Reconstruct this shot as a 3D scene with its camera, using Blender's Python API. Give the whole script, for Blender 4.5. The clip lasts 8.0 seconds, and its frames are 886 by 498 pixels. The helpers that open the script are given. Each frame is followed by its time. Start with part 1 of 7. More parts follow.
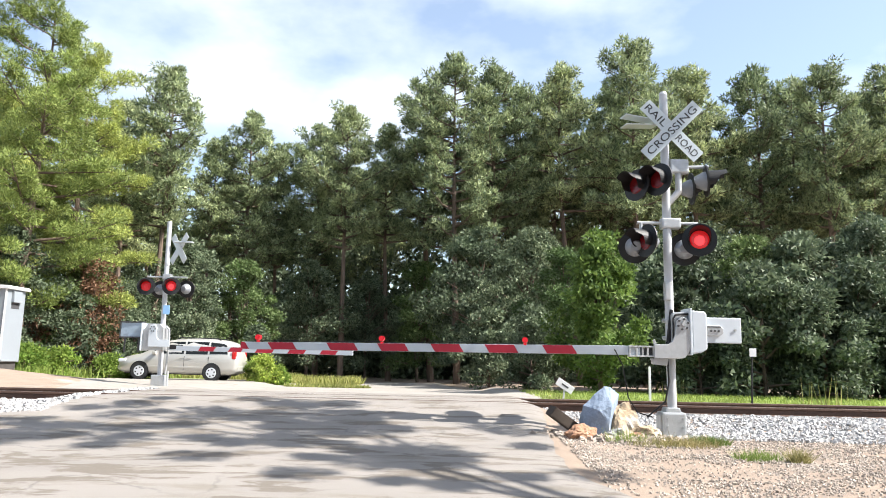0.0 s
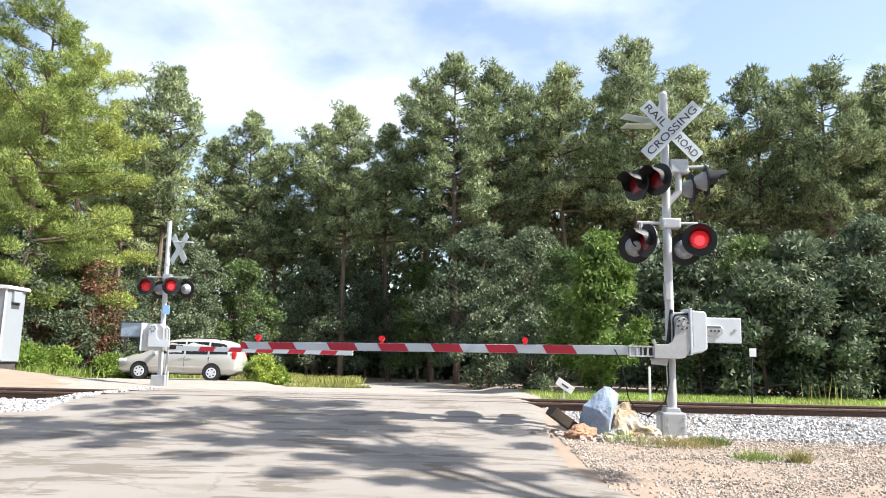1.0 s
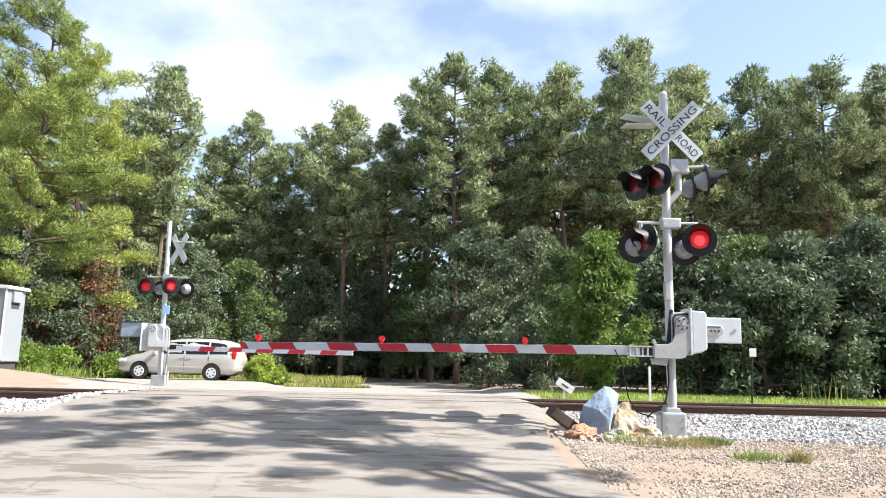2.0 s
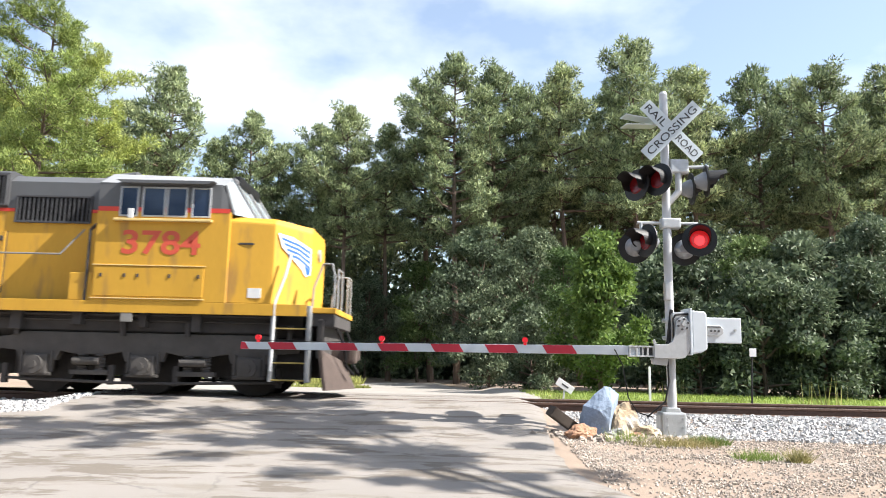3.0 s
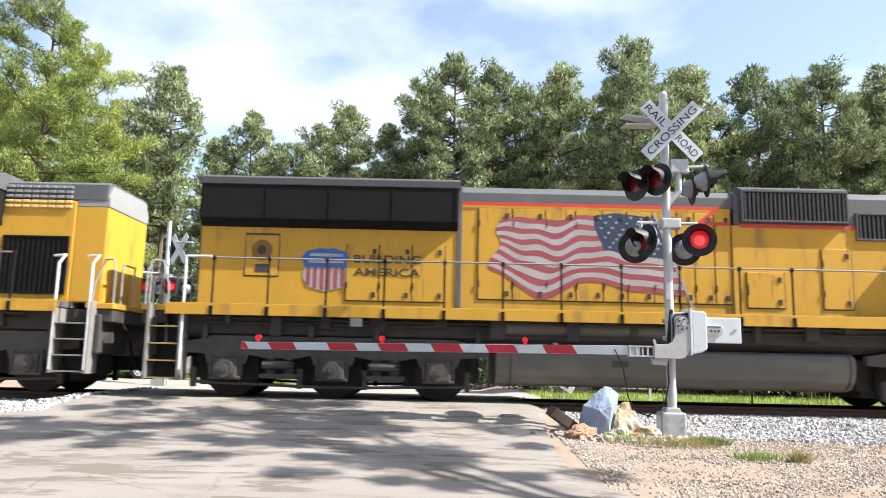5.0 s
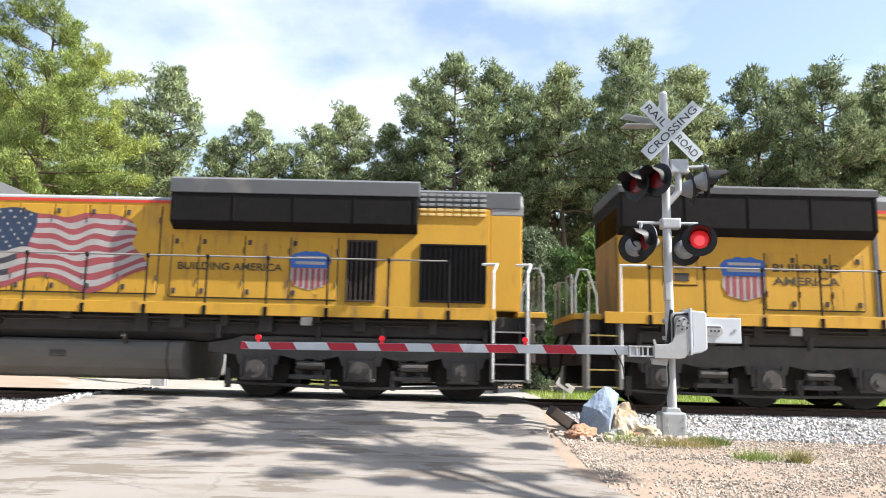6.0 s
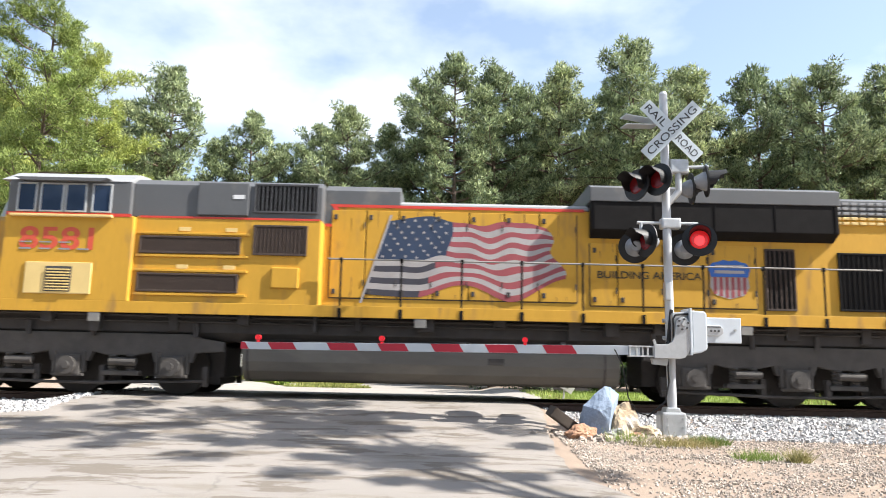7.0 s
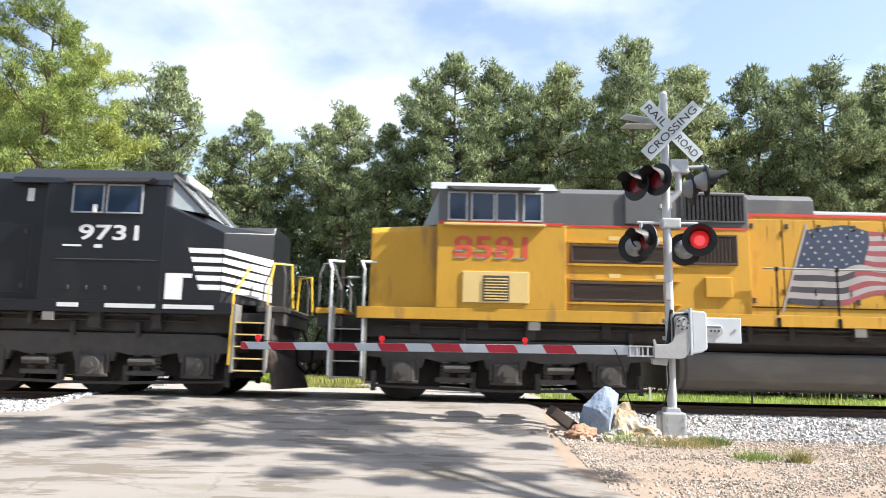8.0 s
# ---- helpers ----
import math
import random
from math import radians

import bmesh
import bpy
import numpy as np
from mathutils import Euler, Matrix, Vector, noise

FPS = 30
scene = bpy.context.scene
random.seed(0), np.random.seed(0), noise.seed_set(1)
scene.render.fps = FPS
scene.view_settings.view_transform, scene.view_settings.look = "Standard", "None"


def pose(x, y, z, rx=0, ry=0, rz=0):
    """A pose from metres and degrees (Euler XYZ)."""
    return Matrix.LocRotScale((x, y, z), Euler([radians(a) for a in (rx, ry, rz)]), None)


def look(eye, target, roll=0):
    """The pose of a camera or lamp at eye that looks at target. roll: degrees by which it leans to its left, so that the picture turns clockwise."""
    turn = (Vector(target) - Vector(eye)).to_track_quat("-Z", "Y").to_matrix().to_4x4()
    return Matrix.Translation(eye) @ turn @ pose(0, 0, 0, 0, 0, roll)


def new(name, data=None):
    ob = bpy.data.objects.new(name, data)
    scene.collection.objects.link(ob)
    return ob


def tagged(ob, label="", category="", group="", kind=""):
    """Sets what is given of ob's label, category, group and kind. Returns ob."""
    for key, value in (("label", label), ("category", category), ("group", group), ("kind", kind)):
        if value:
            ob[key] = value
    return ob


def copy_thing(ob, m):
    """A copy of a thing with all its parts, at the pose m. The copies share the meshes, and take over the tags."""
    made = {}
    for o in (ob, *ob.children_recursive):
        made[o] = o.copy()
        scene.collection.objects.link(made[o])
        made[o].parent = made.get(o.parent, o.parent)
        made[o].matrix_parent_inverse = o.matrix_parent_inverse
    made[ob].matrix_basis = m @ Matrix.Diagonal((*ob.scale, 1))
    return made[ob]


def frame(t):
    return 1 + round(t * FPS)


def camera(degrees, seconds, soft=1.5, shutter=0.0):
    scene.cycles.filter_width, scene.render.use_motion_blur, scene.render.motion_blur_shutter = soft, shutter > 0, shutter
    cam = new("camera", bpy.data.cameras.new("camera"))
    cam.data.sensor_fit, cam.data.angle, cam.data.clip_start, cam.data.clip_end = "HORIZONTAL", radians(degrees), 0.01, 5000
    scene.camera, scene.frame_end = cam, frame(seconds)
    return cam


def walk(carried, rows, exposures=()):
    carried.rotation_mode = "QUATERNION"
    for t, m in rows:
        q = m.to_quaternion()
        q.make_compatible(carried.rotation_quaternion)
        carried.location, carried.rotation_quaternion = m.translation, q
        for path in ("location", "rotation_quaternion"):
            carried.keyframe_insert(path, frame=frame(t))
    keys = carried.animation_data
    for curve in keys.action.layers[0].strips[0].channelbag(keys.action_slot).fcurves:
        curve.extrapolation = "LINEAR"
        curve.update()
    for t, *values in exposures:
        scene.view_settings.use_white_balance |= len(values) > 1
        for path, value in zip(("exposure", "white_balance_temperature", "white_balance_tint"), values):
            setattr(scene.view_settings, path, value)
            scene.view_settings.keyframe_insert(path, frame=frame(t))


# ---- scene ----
# camera: stands still on the near side of the crossing
cam = camera(62.57, 8.0, soft=0.95, shutter=0.18)
EYE = Vector((0, 0, 0.75))
PITCH, ROLL = 8.77, 1.25
aim = EYE + Vector((0, math.cos(radians(PITCH)), math.sin(radians(PITCH))))
walk(cam, [(0.0, look(EYE, aim, ROLL)), (8.0, look(EYE, aim, ROLL))])

# world, sun and exposure
SUN = Vector((0.69, -0.15, 0.70)).normalized()
scene.view_settings.exposure = 1.35


def build_world():
    w = bpy.data.worlds.new("sky")
    scene.world = w
    w.use_nodes = True
    nt = w.node_tree
    nt.nodes.clear()
    out = nt.nodes.new("ShaderNodeOutputWorld")
    bg = nt.nodes.new("ShaderNodeBackground")
    sky = nt.nodes.new("ShaderNodeTexSky")
    sky.sky_type, sky.sun_disc = "NISHITA", False
    sky.sun_elevation = math.asin(SUN.z)
    sky.sun_rotation = math.atan2(SUN.x, SUN.y)
    sky.air_density, sky.dust_density, sky.ozone_density = 1.0, 1.0, 0.5
    tc = nt.nodes.new("ShaderNodeTexCoord")
    mp = nt.nodes.new("ShaderNodeMapping")
    mp.inputs["Scale"].default_value = (1.6, 1.6, 3.0)
    mp.inputs["Location"].default_value = (0.35, 0.2, 0.1)
    no = nt.nodes.new("ShaderNodeTexNoise")
    no.inputs["Scale"].default_value, no.inputs["Detail"].default_value = 1.5, 7
    no.inputs["Roughness"].default_value = 0.5
    ramp = nt.nodes.new("ShaderNodeValToRGB")
    ramp.color_ramp.elements[0].position, ramp.color_ramp.elements[1].position = 0.47, 0.66
    ramp.color_ramp.elements[0].color = (0.16, 0.16, 0.16, 1)
    mix = nt.nodes.new("ShaderNodeMix")
    mix.data_type = "RGBA"
    mix.inputs[7].default_value = (4.8, 5.15, 5.5, 1)
    nt.links.new(tc.outputs["Generated"], mp.inputs["Vector"])
    nt.links.new(mp.outputs[0], no.inputs["Vector"])
    nt.links.new(no.outputs[0], ramp.inputs[0])
    nt.links.new(ramp.outputs[0], mix.inputs[0])
    nt.links.new(sky.outputs[0], mix.inputs[6])
    nt.links.new(mix.outputs[2], bg.inputs["Color"])
    bg.inputs["Strength"].default_value = 0.105
    nt.links.new(bg.outputs[0], out.inputs[0])


build_world()
sun_data = bpy.data.lights.new("sun", "SUN")
sun_data.energy, sun_data.angle, sun_data.color = 5.0, radians(0.45), (1.0, 0.965, 0.91)
sun = new("sun", sun_data)
sun.matrix_world = look(SUN * 60, (0, 0, 0))


# materials
def mat(name, color, rough=0.6, metal=0.0, var=0.25, scale=6.0, bump=0.2, spots=None, spot_scale=0.7, spot_at=0.58, detail=60.0,
        island=0.0, spec=0.5, rnd=0.0, stretch=(1, 1, 1), coords="Object"):
    m = bpy.data.materials.new(name)
    m.use_nodes = True
    nt = m.node_tree
    bs = nt.nodes["Principled BSDF"]
    bs.inputs["Roughness"].default_value, bs.inputs["Metallic"].default_value = rough, metal
    bs.inputs["Specular IOR Level"].default_value = spec
    tc = nt.nodes.new("ShaderNodeTexCoord")
    mp = nt.nodes.new("ShaderNodeMapping")
    mp.inputs["Scale"].default_value = stretch
    nt.links.new(tc.outputs[coords], mp.inputs["Vector"])

    def noise_tex(s, d=5):
        n = nt.nodes.new("ShaderNodeTexNoise")
        n.inputs["Scale"].default_value, n.inputs["Detail"].default_value = s, d
        nt.links.new(mp.outputs[0], n.inputs["Vector"])
        return n

    def mixed(a, b, fac, blend="MIX"):
        x = nt.nodes.new("ShaderNodeMix")
        x.data_type, x.blend_type = "RGBA", blend
        for sock, v in ((x.inputs[6], a), (x.inputs[7], b), (x.inputs[0], fac)):
            if hasattr(v, "links") or hasattr(v, "is_linked"):
                nt.links.new(v, sock)
            elif isinstance(v, (int, float)):
                sock.default_value = v
            else:
                sock.default_value = (*v[:3], 1)
        return x.outputs[2]

    n1, n2 = noise_tex(scale), noise_tex(detail, 3)
    lo = [c * (1 - var) for c in color]
    hi = [min(1, c * (1 + var)) for c in color]
    col = mixed(lo, hi, n1.outputs[0])
    col = mixed(col, mixed((0.62, 0.62, 0.62), (1.3, 1.3, 1.3), n2.outputs[0]), min(1, var * 1.6), "MULTIPLY")
    if spots:
        n3 = noise_tex(spot_scale, 7)
        r = nt.nodes.new("ShaderNodeValToRGB")
        r.color_ramp.elements[0].position, r.color_ramp.elements[1].position = spot_at, spot_at + 0.12
        nt.links.new(n3.outputs[0], r.inputs[0])
        col = mixed(col, spots, r.outputs[0])
    if island or rnd:
        if rnd:
            g = nt.nodes.new("ShaderNodeObjectInfo").outputs["Random"]
        else:
            g = nt.nodes.new("ShaderNodeNewGeometry").outputs["Random Per Island"]
        k = island or rnd
        col = mixed(col, mixed((1 - k,) * 3, (1 + k,) * 3, g), 1.0, "MULTIPLY")
    nt.links.new(col, bs.inputs["Base Color"])
    if bump:
        b = nt.nodes.new("ShaderNodeBump")
        b.inputs["Strength"].default_value, b.inputs["Distance"].default_value = bump, 0.02
        nt.links.new(n2.outputs[0], b.inputs["Height"])
        nt.links.new(b.outputs[0], bs.inputs["Normal"])
    return m


def foliage(name, color, tip, trans=0.25):
    m = bpy.data.materials.new(name)
    m.use_nodes = True
    nt = m.node_tree
    bs = nt.nodes["Principled BSDF"]
    bs.inputs["Roughness"].default_value = 0.6
    bs.inputs["Specular IOR Level"].default_value = 0.3
    g = nt.nodes.new("ShaderNodeNewGeometry")
    oi = nt.nodes.new("ShaderNodeObjectInfo")
    a = nt.nodes.new("ShaderNodeMix")
    a.data_type = "RGBA"
    a.inputs[6].default_value, a.inputs[7].default_value = (*color, 1), (*tip, 1)
    nt.links.new(g.outputs["Random Per Island"], a.inputs[0])
    tc = nt.nodes.new("ShaderNodeTexCoord")
    no = nt.nodes.new("ShaderNodeTexNoise")
    no.inputs["Scale"].default_value, no.inputs["Detail"].default_value = 0.9, 5
    nt.links.new(tc.outputs["Object"], no.inputs["Vector"])
    # clump-sized value noise: random tone that also imitates lit and shaded tufts
    cl = nt.nodes.new("ShaderNodeMapRange")
    cl.inputs["From Min"].default_value, cl.inputs["From Max"].default_value = 0.35, 0.65
    cl.inputs["To Min"].default_value, cl.inputs["To Max"].default_value = 0.72, 1.25
    nt.links.new(no.outputs[0], cl.inputs["Value"])
    h = nt.nodes.new("ShaderNodeHueSaturation")
    mr = nt.nodes.new("ShaderNodeMapRange")
    mr.inputs["To Min"].default_value, mr.inputs["To Max"].default_value = 0.75, 1.2
    hu = nt.nodes.new("ShaderNodeMapRange")
    hu.inputs["To Min"].default_value, hu.inputs["To Max"].default_value = 0.515, 0.485
    nt.links.new(oi.outputs["Random"], hu.inputs["Value"])
    nt.links.new(hu.outputs[0], h.inputs["Hue"])
    nt.links.new(oi.outputs["Random"], mr.inputs["Value"])
    pr = nt.nodes.new("ShaderNodeMath")
    pr.operation = "MULTIPLY"
    nt.links.new(mr.outputs[0], pr.inputs[0])
    nt.links.new(cl.outputs[0], pr.inputs[1])
    nt.links.new(pr.outputs[0], h.inputs["Value"])
    nt.links.new(a.outputs[2], h.inputs["Color"])
    nt.links.new(h.outputs[0], bs.inputs["Base Color"])
    t = nt.nodes.new("ShaderNodeBsdfTranslucent")
    nt.links.new(h.outputs[0], t.inputs["Color"])
    mx = nt.nodes.new("ShaderNodeMixShader")
    mx.inputs[0].default_value = trans
    nt.links.new(bs.outputs[0], mx.inputs[1])
    nt.links.new(t.outputs[0], mx.inputs[2])
    nt.links.new(mx.outputs[0], nt.nodes["Material Output"].inputs[0])
    return m


def glow(name, color, strength, base=(0.4, 0.01, 0.01)):
    m = bpy.data.materials.new(name)
    m.use_nodes = True
    bs = m.node_tree.nodes["Principled BSDF"]
    bs.inputs["Base Color"].default_value = (*base, 1)
    bs.inputs["Emission Color"].default_value = (*color, 1)
    bs.inputs["Emission Strength"].default_value = strength
    bs.inputs["Roughness"].default_value = 0.2
    return m



def asphalt():
    """Worn asphalt: pale dusty wear, dark patches, fine cracks."""
    m = mat("asphalt", (0.240, 0.216, 0.193), 0.92, var=0.20, scale=1.1, bump=0.5, spots=(0.20, 0.175, 0.145), spot_scale=2.6, spot_at=0.56, detail=85, stretch=(0.45, 1.5, 1))
    nt = m.node_tree
    bs = nt.nodes["Principled BSDF"]
    col = bs.inputs["Base Color"].links[0].from_socket
    tc = nt.nodes.new("ShaderNodeTexCoord")
    wob = nt.nodes.new("ShaderNodeTexNoise")
    wob.inputs["Scale"].default_value, wob.inputs["Detail"].default_value = 1.4, 6
    nt.links.new(tc.outputs["Object"], wob.inputs["Vector"])
    add = nt.nodes.new("ShaderNodeMix")
    add.data_type, add.blend_type = "RGBA", "ADD"
    add.inputs[0].default_value = 0.9
    nt.links.new(tc.outputs["Object"], add.inputs[6])
    nt.links.new(wob.outputs["Color"], add.inputs[7])
    vo = nt.nodes.new("ShaderNodeTexVoronoi")
    vo.feature = "DISTANCE_TO_EDGE"
    vo.inputs["Scale"].default_value = 0.62
    nt.links.new(add.outputs[2], vo.inputs["Vector"])
    line = nt.nodes.new("ShaderNodeMapRange")
    line.inputs["From Min"].default_value, line.inputs["From Max"].default_value = 0.004, 0.022
    line.inputs["To Min"].default_value, line.inputs["To Max"].default_value = 0.32, 0.0
    nt.links.new(vo.outputs["Distance"], line.inputs["Value"])
    mask = nt.nodes.new("ShaderNodeMapRange")
    mask.inputs["From Min"].default_value, mask.inputs["From Max"].default_value = 0.48, 0.58
    gate = nt.nodes.new("ShaderNodeTexNoise")
    gate.inputs["Scale"].default_value = 0.35
    nt.links.new(tc.outputs["Object"], gate.inputs["Vector"])
    nt.links.new(gate.outputs[0], mask.inputs["Value"])
    mul = nt.nodes.new("ShaderNodeMath")
    mul.operation = "MULTIPLY"
    nt.links.new(line.outputs[0], mul.inputs[0])
    nt.links.new(mask.outputs[0], mul.inputs[1])
    dark = nt.nodes.new("ShaderNodeMix")
    dark.data_type = "RGBA"
    dark.inputs[7].default_value = (0.05, 0.047, 0.043, 1)
    nt.links.new(mul.outputs[0], dark.inputs[0])
    nt.links.new(col, dark.inputs[6])
    dust = nt.nodes.new("ShaderNodeTexNoise")
    dust.inputs["Scale"].default_value, dust.inputs["Detail"].default_value = 1.5, 9
    dust.inputs["Roughness"].default_value, dust.inputs["Distortion"].default_value = 0.66, 0.35
    mpd = nt.nodes.new("ShaderNodeMapping")
    mpd.inputs["Scale"].default_value, mpd.inputs["Location"].default_value = (0.5, 1.5, 1.0), (3.1, 1.7, 0.0)
    nt.links.new(tc.outputs["Object"], mpd.inputs["Vector"])
    nt.links.new(mpd.outputs[0], dust.inputs["Vector"])
    dr = nt.nodes.new("ShaderNodeMapRange")
    dr.inputs["From Min"].default_value, dr.inputs["From Max"].default_value = 0.53, 0.57
    dr.inputs["To Max"].default_value = 0.85
    nt.links.new(dust.outputs[0], dr.inputs["Value"])
    tan = nt.nodes.new("ShaderNodeMix")
    tan.data_type = "RGBA"
    tan.inputs[7].default_value = (0.135, 0.112, 0.088, 1)
    nt.links.new(dr.outputs[0], tan.inputs[0])
    nt.links.new(dark.outputs[2], tan.inputs[6])
    nt.links.new(tan.outputs[2], bs.inputs["Base Color"])
    return m


M = {}
M["asphalt"] = asphalt()
M["dirt"] = mat("dirt", (0.27, 0.205, 0.155), 0.95, var=0.3, scale=2.0, bump=0.6, spots=(0.36, 0.33, 0.29), spot_scale=0.8, detail=70)
M["gravel"] = mat("gravel", (0.37, 0.365, 0.36), 0.95, var=0.25, scale=12, bump=0.4, island=0.35)
M["brown_gravel"] = mat("brown_gravel", (0.37, 0.315, 0.265), 0.95, var=0.3, scale=9, bump=0.4, island=0.4)
M["rail_steel"] = mat("rail_steel", (0.10, 0.06, 0.045), 0.7, 0.3, var=0.3, scale=8, bump=0.3)
M["rail_head"] = mat("rail_head", (0.45, 0.43, 0.42), 0.3, 0.9, var=0.15, scale=8, bump=0.1)
M["tie_wood"] = mat("tie_wood", (0.06, 0.045, 0.035), 0.9, var=0.4, scale=6, bump=0.6, stretch=(1, 0.2, 1))
M["galvanised"] = mat("galvanised", (0.46, 0.47, 0.48), 0.45, 0.55, var=0.14, scale=14, bump=0.1)
M["silver_paint"] = mat("silver_paint", (0.47, 0.48, 0.50), 0.5, 0.25, var=0.12, scale=7, bump=0.12, spots=(0.45, 0.43, 0.40), spot_scale=2.2, spot_at=0.63)
M["black_metal"] = mat("black_metal", (0.008, 0.008, 0.009), 0.55, 0.1, var=0.4, scale=9, bump=0.15)
M["white_sheet"] = mat("white_sheet", (0.52, 0.56, 0.60), 0.4, var=0.06, scale=4, bump=0.05)
M["red_sheet"] = mat("red_sheet", (0.44, 0.018, 0.04), 0.4, var=0.12, scale=8, bump=0.05)
M["white_paint"] = mat("white_paint", (0.66, 0.66, 0.66), 0.5, var=0.08, scale=5, bump=0.05)
M["black_paint"] = mat("black_paint", (0.02, 0.02, 0.02), 0.5, var=0.1, scale=5, bump=0.0)
M["lens_dark"] = mat("lens_dark", (0.14, 0.006, 0.008), 0.25, var=0.2, scale=20, bump=0.1)
M["lens_lit"] = glow("lens_lit", (1.0, 0.02, 0.025), 0.16, (0.25, 0.008, 0.01))
M["lens_core"] = glow("lens_core", (1.0, 0.035, 0.04), 0.9)
M["lens_dim"] = glow("lens_dim", (1.0, 0.02, 0.02), 0.10, (0.25, 0.008, 0.01))
M["bark"] = mat("bark", (0.14, 0.10, 0.075), 0.95, var=0.4, scale=5, bump=0.8, stretch=(1, 1, 0.25))
M["pine"] = foliage("pine", (0.070, 0.105, 0.055), (0.46, 0.52, 0.265), 0.26)
M["pine_light"] = foliage("pine_light", (0.14, 0.19, 0.045), (0.44, 0.49, 0.14), 0.28)
M["leaf"] = foliage("leaf", (0.08, 0.14, 0.033), (0.20, 0.28, 0.07), 0.35)
M["leaf_dark"] = foliage("leaf_dark", (0.046, 0.074, 0.037), (0.22, 0.265, 0.16), 0.26)
M["leaf_mid"] = foliage("leaf_mid", (0.07, 0.12, 0.032), (0.19, 0.25, 0.10), 0.3)
M["dead_leaf"] = foliage("dead_leaf", (0.10, 0.055, 0.03), (0.22, 0.13, 0.07), 0.3)
M["bright_leaf"] = foliage("bright_leaf", (0.16, 0.26, 0.04), (0.34, 0.42, 0.09), 0.4)
M["grass"] = foliage("grass", (0.19, 0.23, 0.05), (0.42, 0.41, 0.15), 0.4)
M["lawn"] = foliage("lawn", (0.17, 0.25, 0.05), (0.36, 0.42, 0.12), 0.4)
M["dry_grass"] = foliage("dry_grass", (0.30, 0.26, 0.10), (0.42, 0.38, 0.18), 0.3)


# mesh helpers
def part(name, bm, material, parent=None, label=""):
    me = bpy.data.meshes.new(name)
    bm.to_mesh(me)
    bm.free()
    for m in material if isinstance(material, (list, tuple)) else [material]:
        me.materials.append(m)
    ob = new(name, me)
    if parent:
        ob.parent = parent
    if label:
        tagged(ob, label)
    return ob


def raw(name, verts, faces, material, parent=None, label=""):
    me = bpy.data.meshes.new(name)
    me.from_pydata([tuple(v) for v in verts], [], [tuple(f) for f in faces])
    me.materials.append(material)
    me.update()
    ob = new(name, me)
    if parent:
        ob.parent = parent
    if label:
        tagged(ob, label)
    return ob


def box(bm, x0, x1, y0, y1, z0, z1, bevel=0.0, m=None):
    r = bmesh.ops.create_cube(bm, size=1)
    vs = r["verts"]
    for v in vs:
        v.co = Vector((x0 + (v.co.x + 0.5) * (x1 - x0), y0 + (v.co.y + 0.5) * (y1 - y0), z0 + (v.co.z + 0.5) * (z1 - z0)))
    if m is not None:
        bmesh.ops.transform(bm, matrix=m, verts=vs)
    if bevel:
        es = list({e for v in vs for e in v.link_edges})
        bmesh.ops.bevel(bm, geom=es, offset=bevel, segments=2, affect="EDGES", profile=0.6)
    return bm


def rod(bm, a, b, r, r2=None, seg=10, caps=True):
    a, b = Vector(a), Vector(b)
    d = b - a
    m = Matrix.Translation((a + b) / 2) @ d.to_track_quat("Z", "Y").to_matrix().to_4x4()
    bmesh.ops.create_cone(bm, cap_ends=caps, segments=seg, radius1=r, radius2=r if r2 is None else r2, depth=d.length, matrix=m)
    return bm


def path_rod(bm, pts, r, seg=8):
    for a, b in zip(pts, pts[1:]):
        rod(bm, a, b, r, seg=seg)
    for p in pts[1:-1]:
        bmesh.ops.create_icosphere(bm, subdivisions=1, radius=r * 1.02, matrix=Matrix.Translation(p))
    return bm


def prism(bm, pts, y0, y1, bevel=0.0):
    """A profile in the xz plane, pulled out from y0 to y1."""
    n = len(pts)
    a = [bm.verts.new((x, y0, z)) for x, z in pts]
    b = [bm.verts.new((x, y1, z)) for x, z in pts]
    fs = [bm.faces.new(a), bm.faces.new(b[::-1])]
    for i in range(n):
        fs.append(bm.faces.new((a[i], b[i], b[(i + 1) % n], a[(i + 1) % n])))
    bmesh.ops.recalc_face_normals(bm, faces=fs)
    if bevel:
        bmesh.ops.bevel(bm, geom=list({e for f in fs for e in f.edges}), offset=bevel, segments=2, affect="EDGES", profile=0.6)
    return bm


def thing(name, m, label, category, group="", kind=""):
    ob = new(name)
    ob.matrix_world = m
    ob.empty_display_size = 0.2
    return tagged(ob, label, category, group, kind)


def B():
    return bmesh.new()


# ground
def lerp_table(v, table):
    for (a, za), (b, zb) in zip(table, table[1:]):
        if v <= b:
            return za + (zb - za) * max(0.0, (v - a) / (b - a))
    return table[-1][1]


def smooth(v, a, b):
    t = min(1.0, max(0.0, (v - a) / (b - a)))
    return t * t * (3 - 2 * t)


ROAD_PROFILE = [(-60, -0.95), (1, -0.74), (4, -0.63), (7, -0.52), (9, -0.43), (12, -0.25), (14.0, -0.03), (17.0, -0.02), (22.6, -0.27), (32.7, -0.46), (45, -0.56), (900, -0.6)]
BALLAST_PROFILE = [(-60, -0.95), (1, -0.74), (4, -0.64), (7, -0.53), (9, -0.46), (11, -0.36), (12.6, -0.29), (13.5, -0.19), (17.3, -0.17), (18.8, -0.22), (24, -0.22), (31, -0.26), (34, -0.30), (45, -0.56), (900, -0.6)]


